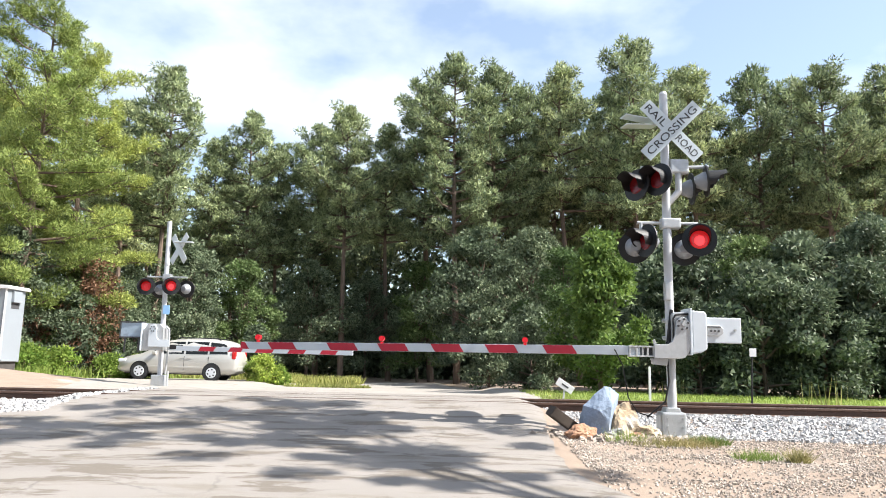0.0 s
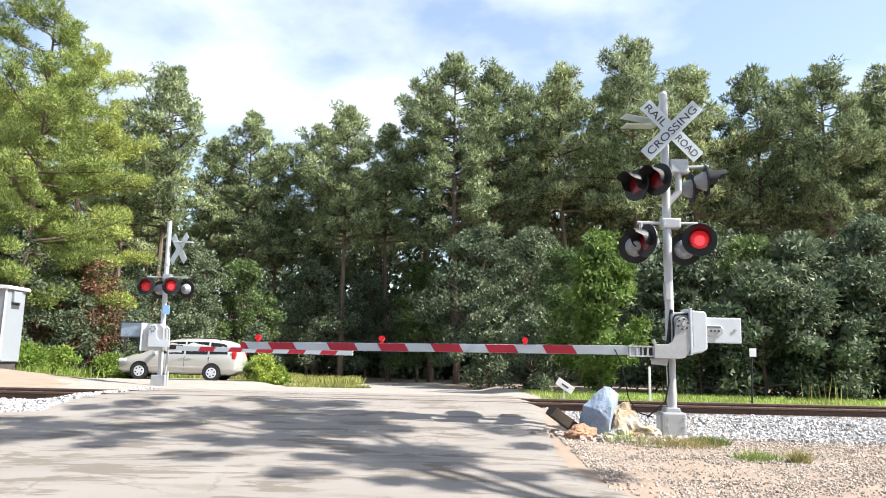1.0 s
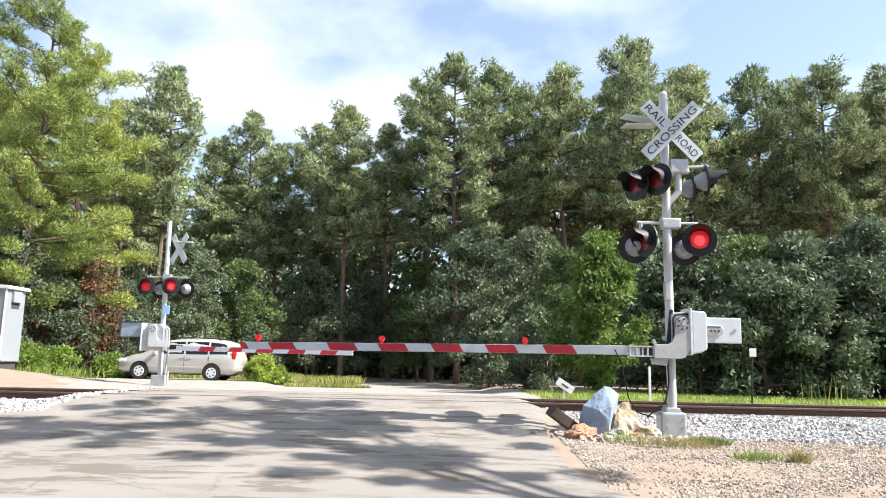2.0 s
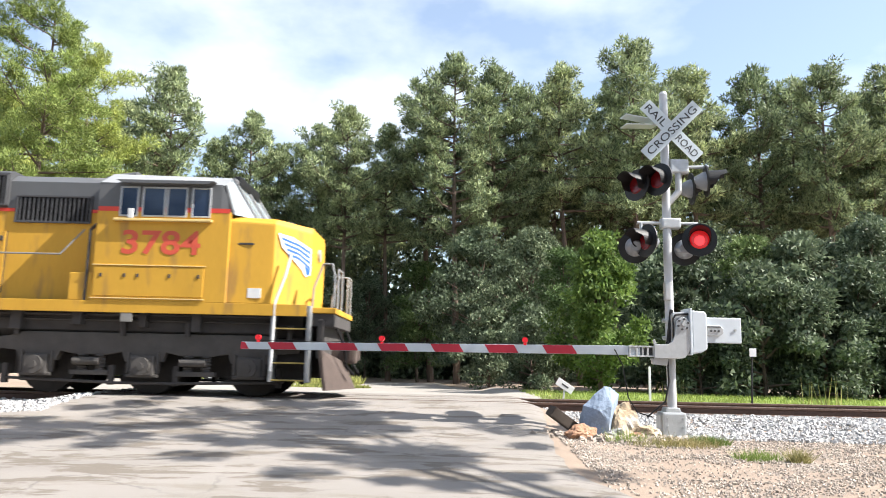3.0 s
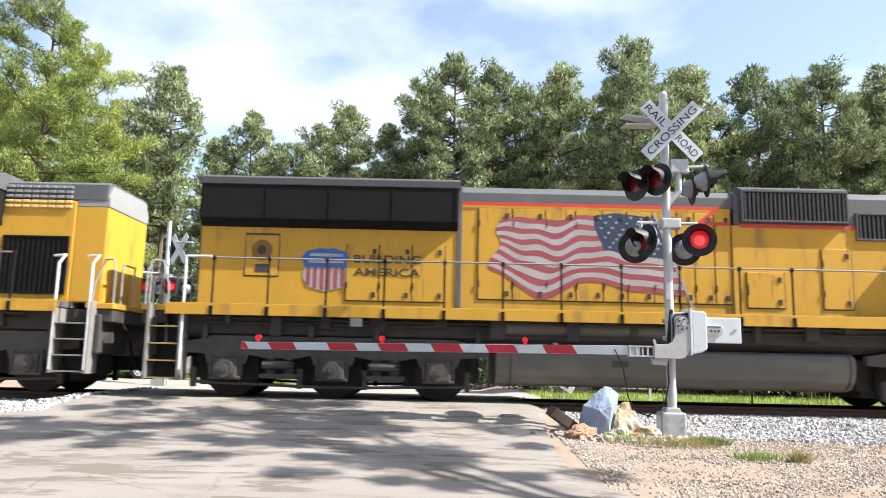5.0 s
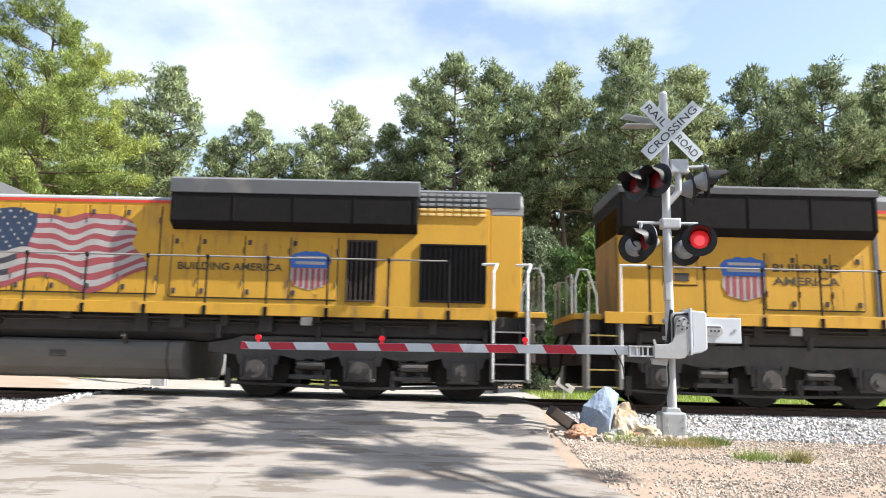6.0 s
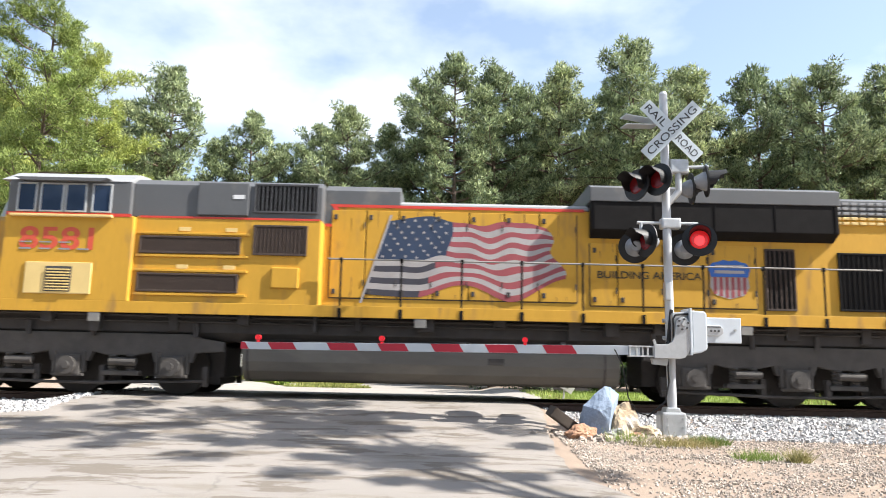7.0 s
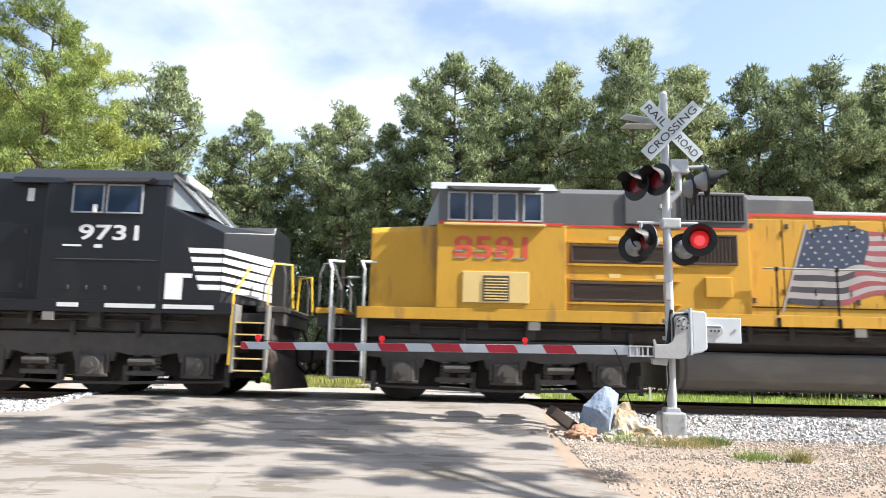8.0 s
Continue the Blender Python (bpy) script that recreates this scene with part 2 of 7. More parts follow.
def ground_z(x, y):
    on_road = smooth(x, -7.8, -6.6) * (1 - smooth(x, 1.6, 2.4))
    z = lerp_table(y, ROAD_PROFILE) * on_road + lerp_table(y, BALLAST_PROFILE) * (1 - on_road)
    z += 0.55 * math.exp(-((x + 15.5) / 4.5) ** 2 - ((y - 22.5) / 3.0) ** 2)
    if y < 13.2 or y > 17.6:
        z += 0.02 * noise.noise((x * 0.9, y * 0.9, 0)) * (1 - 0.7 * on_road)
    return z


def lines(*spans):
    out = []
    for a, b, step in spans:
        out += list(np.arange(a, b, step))
    return out + [spans[-1][1]]


def sheet(name, xs, ys, zf, material):
    verts = [(x, y, zf(x, y)) for y in ys for x in xs]
    n = len(xs)
    faces = [(j * n + i, j * n + i + 1, (j + 1) * n + i + 1, (j + 1) * n + i) for j in range(len(ys) - 1) for i in range(n - 1)]
    ob = raw(name, verts, faces, material)
    ob.data.polygons.foreach_set("use_smooth", [True] * len(faces))
    return ob


gx = lines((-900, -60, 120), (-60, -20, 4), (-20, 20, 0.5), (20, 60, 4), (60, 900, 120))
gy = lines((-900, -60, 120), (-60, 0, 6), (0, 26, 0.4), (26, 60, 2), (60, 120, 10), (120, 900, 130))
ground = tagged(sheet("ground", gx, gy, ground_z, M["dirt"]), "bare brown earth ground reaching to the woods", "ground", kind="structure")


def strip(name, rows, cols, lift, material, label, category):
    """A paved strip between left and right edges given row by row, as (y, left, right)."""
    verts, faces = [], []
    dense = []
    for (y0, l0, r0), (y1, l1, r1) in zip(rows, rows[1:]):
        k = max(1, int((y1 - y0) / 0.3))
        dense += [(y0 + (y1 - y0) * i / k, l0 + (l1 - l0) * i / k, r0 + (r1 - r0) * i / k) for i in range(k)]
    dense.append(rows[-1])
    for y, l, r in dense:
        l += 0.12 * noise.noise((y * 1.7, 3, 0))
        r += 0.10 * noise.noise((y * 1.9, 9, 0)) + 0.05 * noise.noise((y * 6, 9, 4))
        for i in range(cols + 1):
            x = l + (r - l) * i / cols
            verts.append((x, y, ground_z(x, y) + lift * (0.15 if i in (0, cols) else 1)))
    n = cols + 1
    for j in range(len(dense) - 1):
        for i in range(cols):
            faces.append((j * n + i, j * n + i + 1, (j + 1) * n + i + 1, (j + 1) * n + i))
    ob = raw(name, verts, faces, material)
    ob.data.polygons.foreach_set("use_smooth", [True] * len(faces))
    return tagged(ob, label, category, kind="structure")


road = strip("road", [(-14, -16, 9), (3, -14, 6.5), (5.6, -13, 3.4), (6.6, -12.5, 2.3), (7.6, -12, 1.75), (8.7, -11, 1.5), (11.5, -8.1, 1.65),
                      (13.2, -6.9, 1.85), (14.0, -6.6, 1.9), (17.0, -6.6, 2.2), (19, -7.4, 2.3)], 44, 0.02, M["asphalt"],
             "worn grey asphalt road with dirt and patches", "road")
M["lot"] = mat("lot", (0.29, 0.265, 0.235), 0.95, var=0.22, scale=1.5, bump=0.5, spots=(0.30, 0.26, 0.22), spot_scale=0.6, detail=80)
lot = strip("pale_gravel_lot", [(18.6, -10, 2.6), (21, -10.4, 3.2), (24, -11.4, 3.4), (27, -13.5, 3.2), (31, -14.6, 2.2), (34.5, -12.6, 1.0), (38, -5.5, 0.5), (44, -3, 0.0)], 40, 0.015, M["lot"],
            "pale dusty gravel road and lot past the track", "road")


M["grass_ground"] = mat("grass_ground", (0.17, 0.24, 0.055), 0.95, var=0.35, scale=3.0, bump=0.6, spots=(0.27, 0.25, 0.11), spot_scale=0.7, spot_at=0.6)
strip("grass_verge", [(18.5, 3.2, 30), (22, 3.8, 34), (27, 3.4, 40)], 60, 0.02, M["grass_ground"], "sunlit mown green grass strip beyond the rails", "grass")
strip("grass_verge", [(25.6, -32, -14.2), (29, -32, -14.6), (31.5, -32, -15.0), (34, -32, -13.2), (36, -32, -8), (39, -32, -5.5)], 60, 0.03, M["grass_ground"], "rough green grass verge along the woods", "grass")


# railway track
TRACK_Y = 15.3


def rail_profile(z0):
    return [(-0.07, z0), (0.07, z0), (0.07, z0 + 0.015), (0.015, z0 + 0.035), (0.012, z0 + 0.125), (0.036, z0 + 0.14), (0.036, z0 + 0.172),
            (0.026, z0 + 0.18), (-0.026, z0 + 0.18), (-0.036, z0 + 0.172), (-0.036, z0 + 0.14), (-0.012, z0 + 0.125), (-0.015, z0 + 0.035), (-0.07, z0 + 0.015)]


def build_track():
    track = thing("railway_track", pose(0, TRACK_Y, 0), "rusty steel rails on timber ties in grey ballast", "railway track", kind="structure")
    for side in (-0.753, 0.753):
        bm = B()
        prof = rail_profile(-0.18)
        a = [bm.verts.new((-320, side + y, z)) for y, z in prof]
        b = [bm.verts.new((320, side + y, z)) for y, z in prof]
        fs = [bm.faces.new((a[i], a[(i + 1) % 14], b[(i + 1) % 14], b[i])) for i in range(14)]
        bmesh.ops.recalc_face_normals(bm, faces=fs)
        fs[7].material_index = 1
        for f in fs:
            if f.calc_center_median().z > -0.004:
                f.material_index = 1
        part("rail", bm, [M["rail_steel"], M["rail_head"]], track, "rusty brown steel rail with a worn bright head")
    bm = B()
    box(bm, -0.11, 0.11, -1.28, 1.28, -0.36, -0.172, 0.012)
    first = part("tie", bm, M["tie_wood"], track, "dark creosoted timber tie")
    first.location = (-14, 0, 0)
    for i in range(1, 60):
        o = first.copy()
        scene.collection.objects.link(o)
        o.parent = track
        o.location = (-14 + i * 0.52, random.uniform(-0.04, 0.04), random.uniform(-0.012, 0.0))
        o.rotation_euler = (0, 0, random.uniform(-0.02, 0.02))
    return track


build_track()


def stones(name, n, region, size, material, label, squash=0.7, sink=0.3):
    """Loose stones: small jittered blocks scattered by region(), which returns x, y."""
    base = np.array([(-1, -1, -1), (1, -1, -1), (1, 1, -1), (-1, 1, -1), (-.7, -.7, 1), (.7, -.7, 1), (.7, .7, 1), (-.7, .7, 1)], float)
    quads = np.array([(0, 3, 2, 1), (4, 5, 6, 7), (0, 1, 5, 4), (1, 2, 6, 5), (2, 3, 7, 6), (3, 0, 4, 7)])
    verts, faces = [], []
    rng = np.random.default_rng(len(name) * 7 + n)
    for k in range(n):
        x, y = region(rng)
        s = size * rng.uniform(0.45, 1.35)
        v = base * rng.uniform(0.6, 1.15, (8, 3)) * (s, s * rng.uniform(0.6, 1.0), s * squash)
        q = np.array(Euler(rng.uniform(-0.6, 0.6, 2).tolist() + [rng.uniform(0, 6.28)]).to_matrix())
        v = v @ q.T + (x, y, ground_z(x, y) + s * squash * (1 - 2 * sink) + rng.uniform(0, 0.4) * s)
        verts.append(v)
        faces.append(quads + 8 * k)
    ob = raw(name, np.concatenate(verts), np.concatenate(faces).tolist(), material)
    return tagged(ob, label, "gravel", kind="stuff")


def near_right(rng):
    while True:
        x, y = rng.uniform(1.9, 13), rng.uniform(11.3, 14.4)
        if x - 2.0 > 0.35 * max(0, 12.4 - y) * 3:
            return x, y


def far_side(rng):
    x, y = rng.uniform(1.9, 14), rng.uniform(14.6, 17.9)
    return x, y


def near_left(rng):
    return rng.uniform(-13, -6.6), 12.3 + 5.4 * rng.random() ** 1.3


def verge(rng):
    while True:
        x, y = rng.uniform(1.6, 8), 6.5 + 5.2 * rng.random() ** 0.8
        bare = noise.noise((x * 0.8, y * 1.7, 5.0)) + 0.5 * noise.noise((x * 2.1, y * 3.3, 8.0))
        if x > 1.75 + max(0, 7.6 - y) * 0.9 and (bare < 0.08 or rng.random() < 0.22):
            return x, y


stones("ballast_gravel", 11000, near_right, 0.030, M["gravel"], "pale grey crushed stone ballast beside the rail")
stones("ballast_gravel", 3500, far_side, 0.036, M["gravel"], "pale grey crushed stone ballast between the ties")
stones("ballast_gravel", 6000, near_left, 0.036, M["gravel"], "pale grey crushed stone ballast beside the crossing")
stones("verge_gravel", 17000, verge, 0.0135, M["brown_gravel"], "brown and cream pebbles on the bare verge")


# vegetation
def leaf_cloud(rng, centers, radii, per, length, width, up=0.25, shell=0.4):
    """Many small three-cornered leaves round the centres; they point outwards and a little up."""
    n = len(centers) * per
    c = np.repeat(np.asarray(centers, float), per, 0)
    r = np.repeat(np.asarray(radii, float), per, 0)
    d = rng.normal(size=(n, 3))
    d /= np.linalg.norm(d, axis=1)[:, None]
    p = c + d * r * (rng.random((n, 1)) ** shell)
    a = d + rng.normal(size=(n, 3)) * 0.7 + (0, 0, up)
    a /= np.linalg.norm(a, axis=1)[:, None]
    s = np.cross(a, rng.normal(size=(n, 3)))
    s /= np.linalg.norm(s, axis=1)[:, None] + 1e-9
    l = length * rng.uniform(0.6, 1.4, (n, 1))
    w = width * rng.uniform(0.6, 1.4, (n, 1))
    v = np.stack([p - s * w / 2, p + s * w / 2, p + a * l], 1).reshape(-1, 3)
    return v


def tri_mesh(name, v, material):
    me = bpy.data.meshes.new(name)
    n = len(v) // 3
    me.vertices.add(3 * n)
    me.vertices.foreach_set("co", np.ascontiguousarray(v, dtype=np.float32).ravel())
    me.loops.add(3 * n)
    me.loops.foreach_set("vertex_index", np.arange(3 * n, dtype=np.int32))
    me.polygons.add(n)
    me.polygons.foreach_set("loop_start", np.arange(0, 3 * n, 3, dtype=np.int32))
    me.materials.append(material)
    me.update()
    me.validate()
    return me


def limb(bm, pts, r0, r1, seg=6):
    rings = []
    for i, p in enumerate(pts):
        d = (Vector(pts[min(i + 1, len(pts) - 1)]) - Vector(pts[max(i - 1, 0)])).normalized()
        q = d.to_track_quat("Z", "Y")
        r = r0 + (r1 - r0) * i / (len(pts) - 1)
        rings.append([bm.verts.new(Vector(p) + q @ Vector((r * math.cos(6.283 * k / seg), r * math.sin(6.283 * k / seg), 0))) for k in range(seg)])
    for a, b in zip(rings, rings[1:]):
        for k in range(seg):
            bm.faces.new((a[k], a[(k + 1) % seg], b[(k + 1) % seg], b[k]))


def pine_tree(seed, h, spread, bare, material, per=112, limbs=36, size=1.0, droop=0.0, needle=0.27, lean=0.0, thin=0.30):
    """A tall pine: tapered trunk, uneven limbs with side twigs, each twig ending in a dense rounded tuft of needles; the lower part is bare."""
    rng = np.random.default_rng(seed)
    bm = B()
    sway = rng.normal(size=2) * 0.4
    trunk = [(sway[0] * math.sin(2.2 * k / 8) + lean * (k / 8) ** 2, sway[1] * math.sin(1.7 * k / 8), h * 0.97 * k / 8 - (0.4 if k == 0 else 0)) for k in range(9)]
    limb(bm, trunk, 0.010 * h + 0.03, 0.03, 8)
    centers, radii = [], []
    lobe = rng.uniform(0, 6.283, 3)

    def tuft(c, s):
        centers.append(c)
        radii.append((s, s, s * rng.uniform(0.55, 0.8)))

    for i in range(limbs):
        t = bare + (0.97 - bare) * ((i + rng.random()) / limbs)
        k = min(7, int(t * 8))
        f = t * 8 - k
        p = np.array(trunk[k]) * (1 - f) + np.array(trunk[k + 1]) * f
        az = i * 2.4 + rng.uniform(-0.7, 0.7)
        u = (t - bare) / (1 - bare)
        shape = (0.55 + 0.45 * math.sin(math.pi * min(1, 0.15 + 0.75 * u))) * (1 - 0.72 * u ** 3)
        reach = spread * shape * rng.uniform(0.5, 1.15) * (1 + 0.25 * math.sin(az + lobe[0]) + 0.15 * math.sin(2 * az + lobe[1] + 6 * u))
        rise = reach * (rng.uniform(0.05, 0.45) + 0.3 * u ** 2 - droop)
        d = np.array((math.cos(az), math.sin(az), 0))
        e = np.array((-d[1], d[0], 0))
        along = lambda g: p + d * reach * g + (0, 0, rise * g * g)
        limb(bm, [tuple(along(g)) for g in (0, 0.5, 1.0)], 0.03 + 0.0035 * h * (1 - u), 0.015, 5)
        m = max(2, int(reach / 0.62))
        for j in range(m):
            g = 0.34 + 0.66 * (j + 0.8) / m
            for side in (-1, 1) if j < m - 1 else (0,):
                if side and rng.random() < 0.25:
                    continue
                q = along(g) + e * side * rng.uniform(0.25, 0.75) * (0.35 + 0.28 * reach * (1.15 - g)) + (0, 0, rng.uniform(0.02, 0.35))
                if side:
                    limb(bm, [tuple(along(g - 0.12)), tuple(q)], 0.018, 0.008, 3)
                tuft(q, size * rng.uniform(0.30, 0.54))
    top = np.array(trunk[-1])
    for j in range(7):
        tuft(top + rng.normal(size=3) * (0.28, 0.28, 0.1) + (0, 0, 0.25 - 0.16 * j), size * (0.30 + 0.035 * j))
    v = leaf_cloud(rng, centers, radii, per, needle, needle * thin, 0.7, 0.3)
    return bm, tri_mesh("crown", v, material)


def broad_tree(seed, h, spread, material, clumps=70, per=120, low=0.12, leaf=0.19):
    """A leafy tree or tall shrub: forked trunk with an uneven crown of leaf clumps down to the ground."""
    rng = np.random.default_rng(seed)
    bm = B()
    limb(bm, [(0, 0, -0.3), (0.05 * h * rng.normal(), 0.05 * h * rng.normal(), h * 0.45), (0.06 * h * rng.normal(), 0, h * 0.85)], 0.012 * h + 0.03, 0.02, 7)
    centers, radii = [], []
    lobes = rng.normal(size=(5, 2))
    for i in range(clumps):
        t = low + (1 - low) * rng.random() ** 0.85
        az = rng.uniform(0, 6.283)
        bulge = 0.75 + 0.25 * math.sin(az * 2 + lobes[0][0] * 3 + t * 5) + 0.2 * math.sin(az * 3 + lobes[1][0] * 3 - t * 8)
        reach = spread * bulge * (math.sin(math.pi * min(1, 0.22 + 0.78 * t)) ** 0.75 + 0.08) * rng.random() ** 0.35
        c = np.array((math.cos(az) * reach, math.sin(az) * reach, t * h))
        centers.append(c)
        s = rng.uniform(0.35, 0.75) * (0.45 + 0.11 * h ** 0.8)
        radii.append((s, s, s * 0.7))
        if i % 4 == 0:
            limb(bm, [(0, 0, t * h * 0.7), tuple(c * (0.5, 0.5, 0.9)), tuple(c)], 0.04, 0.012, 4)
    v = leaf_cloud(rng, centers, radii, per, leaf, leaf * 0.75, 0.1)
    return bm, tri_mesh("crown", v, material)


def plant(name, made, m, label, category, group):
    bm, crown = made
    t = thing(name, m, label, category, group)
    part("trunk", bm, M["bark"], t)
    c = new("crown", crown)
    c.parent = t
    return t


PINES = [plant("pine_tree", pine_tree(s, 20.0, sp, bare, M["pine"], limbs=n), pose(-60 + 6 * i, 110, -.6), "tall dark green pine in the woods", "tree", "pines of the wood edge")
         for i, (s, sp, bare, n) in enumerate([(11, 3.2, 0.46, 52), (12, 3.6, 0.42, 58), (13, 2.9, 0.52, 44), (14, 3.3, 0.38, 58), (15, 3.0, 0.46, 50)])]
LIGHT_PINES = [plant("pine_tree", pine_tree(s, 17.0, sp, bare, M["pine_light"], per=260, limbs=n, size=1.05, droop=0.12, needle=0.19, thin=0.22), pose(20 + 6 * i, 112, -.6), "sunlit yellow-green pine with low boughs", "tree", "pines of the wood edge")
               for i, (s, sp, bare, n) in enumerate([(21, 4.8, 0.16, 58), (22, 4.3, 0.18, 52)])]
SHRUBS = [plant("leafy_tree", broad_tree(s, 7.0, sp, M["leaf_mid" if i == 1 else "leaf_dark"], clumps=c, per=210, leaf=.13), pose(-30 + 6 * i, 114, -.6), "dense dark green undergrowth tree at the wood edge", "tree", "undergrowth trees")
          for i, (s, sp, c) in enumerate([(31, 2.6, 80), (32, 2.2, 70), (33, 3.0, 90)])]


def put(kinds, i, x, y, top, base_h, wide=1.0):
    z = ground_z(x, y)
    s = (top - z) / base_h * (0.99 if base_h > 10 else 1.0)
    o = copy_thing(kinds[i % len(kinds)], pose(x, y, z, 0, 0, (i * 77) % 360))
    o.scale = (s * wide, s * wide, s)
    return o


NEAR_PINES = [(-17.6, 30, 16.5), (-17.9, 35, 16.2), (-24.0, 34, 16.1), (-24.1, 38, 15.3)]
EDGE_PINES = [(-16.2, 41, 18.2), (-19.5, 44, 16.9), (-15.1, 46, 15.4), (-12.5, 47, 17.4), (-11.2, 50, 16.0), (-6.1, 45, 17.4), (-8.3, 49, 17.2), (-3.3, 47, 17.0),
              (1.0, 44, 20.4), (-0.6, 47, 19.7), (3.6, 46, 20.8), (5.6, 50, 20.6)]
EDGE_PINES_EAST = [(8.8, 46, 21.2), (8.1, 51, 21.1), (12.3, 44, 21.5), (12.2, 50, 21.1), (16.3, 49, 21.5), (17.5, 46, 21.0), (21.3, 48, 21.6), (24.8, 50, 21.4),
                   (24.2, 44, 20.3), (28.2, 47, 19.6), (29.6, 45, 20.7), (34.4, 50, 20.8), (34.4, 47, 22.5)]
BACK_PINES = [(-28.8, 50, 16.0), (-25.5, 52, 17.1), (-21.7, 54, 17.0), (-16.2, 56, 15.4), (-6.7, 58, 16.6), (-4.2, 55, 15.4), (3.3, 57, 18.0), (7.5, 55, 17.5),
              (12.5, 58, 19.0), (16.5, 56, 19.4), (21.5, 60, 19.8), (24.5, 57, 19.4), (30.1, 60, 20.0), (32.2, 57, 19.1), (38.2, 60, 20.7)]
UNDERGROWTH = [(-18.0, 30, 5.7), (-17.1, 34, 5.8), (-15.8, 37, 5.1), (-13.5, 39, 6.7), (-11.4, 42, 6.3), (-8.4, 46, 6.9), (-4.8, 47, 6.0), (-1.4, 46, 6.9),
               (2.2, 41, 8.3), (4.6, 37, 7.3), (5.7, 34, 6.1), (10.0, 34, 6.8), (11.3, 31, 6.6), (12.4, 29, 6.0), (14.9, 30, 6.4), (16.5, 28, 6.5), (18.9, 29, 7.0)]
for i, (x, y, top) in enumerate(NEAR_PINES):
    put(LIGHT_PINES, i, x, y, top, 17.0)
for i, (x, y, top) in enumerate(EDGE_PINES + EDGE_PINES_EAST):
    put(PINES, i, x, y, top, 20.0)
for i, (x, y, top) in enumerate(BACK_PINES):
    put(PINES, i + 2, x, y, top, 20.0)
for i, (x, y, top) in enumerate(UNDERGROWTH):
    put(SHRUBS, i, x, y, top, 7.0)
# a broad tree beside the road behind the camera's right, whose shade falls on the road


def roadside_tree(x0, y0, h):
    """Forked trunk with long limbs; every limb carries a few leaf sprays, with open sky between them."""
    rng = np.random.default_rng(77)
    bm = B()
    limb(bm, [(0, 0, -.4), (.1, .05, 3), (-.1, .1, 6.5), (.05, 0, 9.5)], .34, .2, 9)
    centers, radii = [], []
    fall = SUN / SUN.z
    shade = [(-5.8, 11.8), (-5.3, 12.8), (-4.5, 13.3), (-3.1, 11.8), (-2.6, 12.5), (-2.5, 10.7), (-1.6, 11.2), (-1.5, 12.6), (-4.6, 11.5), (-5.7, 10.6), (-0.7, 11.3),
             (-0.9, 9.9), (-0.4, 9.3), (0.1, 8.7), (0.5, 8.3), (-2.9, 9.1), (-2.2, 13.4), (-4.8, 10.6), (-7.5, 10.6)]
    shade.sort(key=lambda p: p[1])
    for g in range(3):
        ends = []
        for x, y in shade[g::3]:
            z = h - 3.0 * rng.random()
            ends.append(np.array((x + fall.x * z - x0, y + fall.y * z - y0, z)))
        hub = np.mean(ends, 0) * (.8, .8, .88)
        limb(bm, [(0, 0, 7.5), tuple(hub * (.5, .5, .5) + (0, 0, 4.6)), tuple(hub)], .1, .05, 6)
        for end in ends:
            limb(bm, [tuple(hub), tuple((hub + end) / 2 + (0, 0, .3)), tuple(end)], .04, .012, 5)
            for j in range(5):
                c = end + rng.normal(size=3) * (.75, .75, .3)
                limb(bm, [tuple(end), tuple(c)], .012, .006, 4)
                centers.append(c)
                s = rng.uniform(.15, .42)
                radii.append((s * 1.1, s * 1.1, s * .6))
    crown = tri_mesh("crown", leaf_cloud(rng, centers, radii, 150, .15, .11, 0.0, .5), M["leaf_dark"])
    return plant("roadside_tree", (bm, crown), pose(x0, y0, ground_z(x0, y0)), "tall leafy tree beside the road", "tree", "")


roadside_tree(11.6, 3.0, 14.5)


def far_woods():
    rng = np.random.default_rng(5)
    n = 2300
    x = rng.uniform(-46, 56, n)
    y = rng.uniform(53, 66, n)
    z = -0.6 + 12.0 * rng.random(n) ** 1.7
    c = np.stack([x, y, z], 1)
    r = np.repeat(rng.uniform(0.9, 1.7, (n, 1)), 3, 1)
    me = tri_mesh("far_woods", leaf_cloud(rng, c, r, 80, 0.42, 0.34), M["leaf_dark"])
    return tagged(new("far_woods", me), "dense dark green woods behind the pines", "woods", kind="stuff")


def near_woods():
    """Added woods on the camera's side, seen only in glass and paint, cutting skylight."""
    rng = np.random.default_rng(9)
    n = 420
    a = rng.uniform(math.radians(186), math.radians(340), n)
    r = rng.uniform(34, 44, n)
    c = np.stack([r * np.cos(a), r * np.sin(a), rng.uniform(0, 13, n)], 1)
    me = tri_mesh("near_woods", leaf_cloud(rng, c, np.repeat(rng.uniform(1.4, 2.6, (n, 1)), 3, 1), 70, 0.9, 0.6), M["leaf_dark"])
    return tagged(new("near_woods", me), "unseen dense green woods added on the near side", "woods", kind="stuff")


far_woods()
near_woods()
# the train's way along the track: seconds and metres
MOVE = [(0.0, -30.75), (1.75, -16.12), (3.5, -1.49), (4.5, 6.92), (5.8, 17.72), (7.0, 27.66), (8.0, 35.95)]


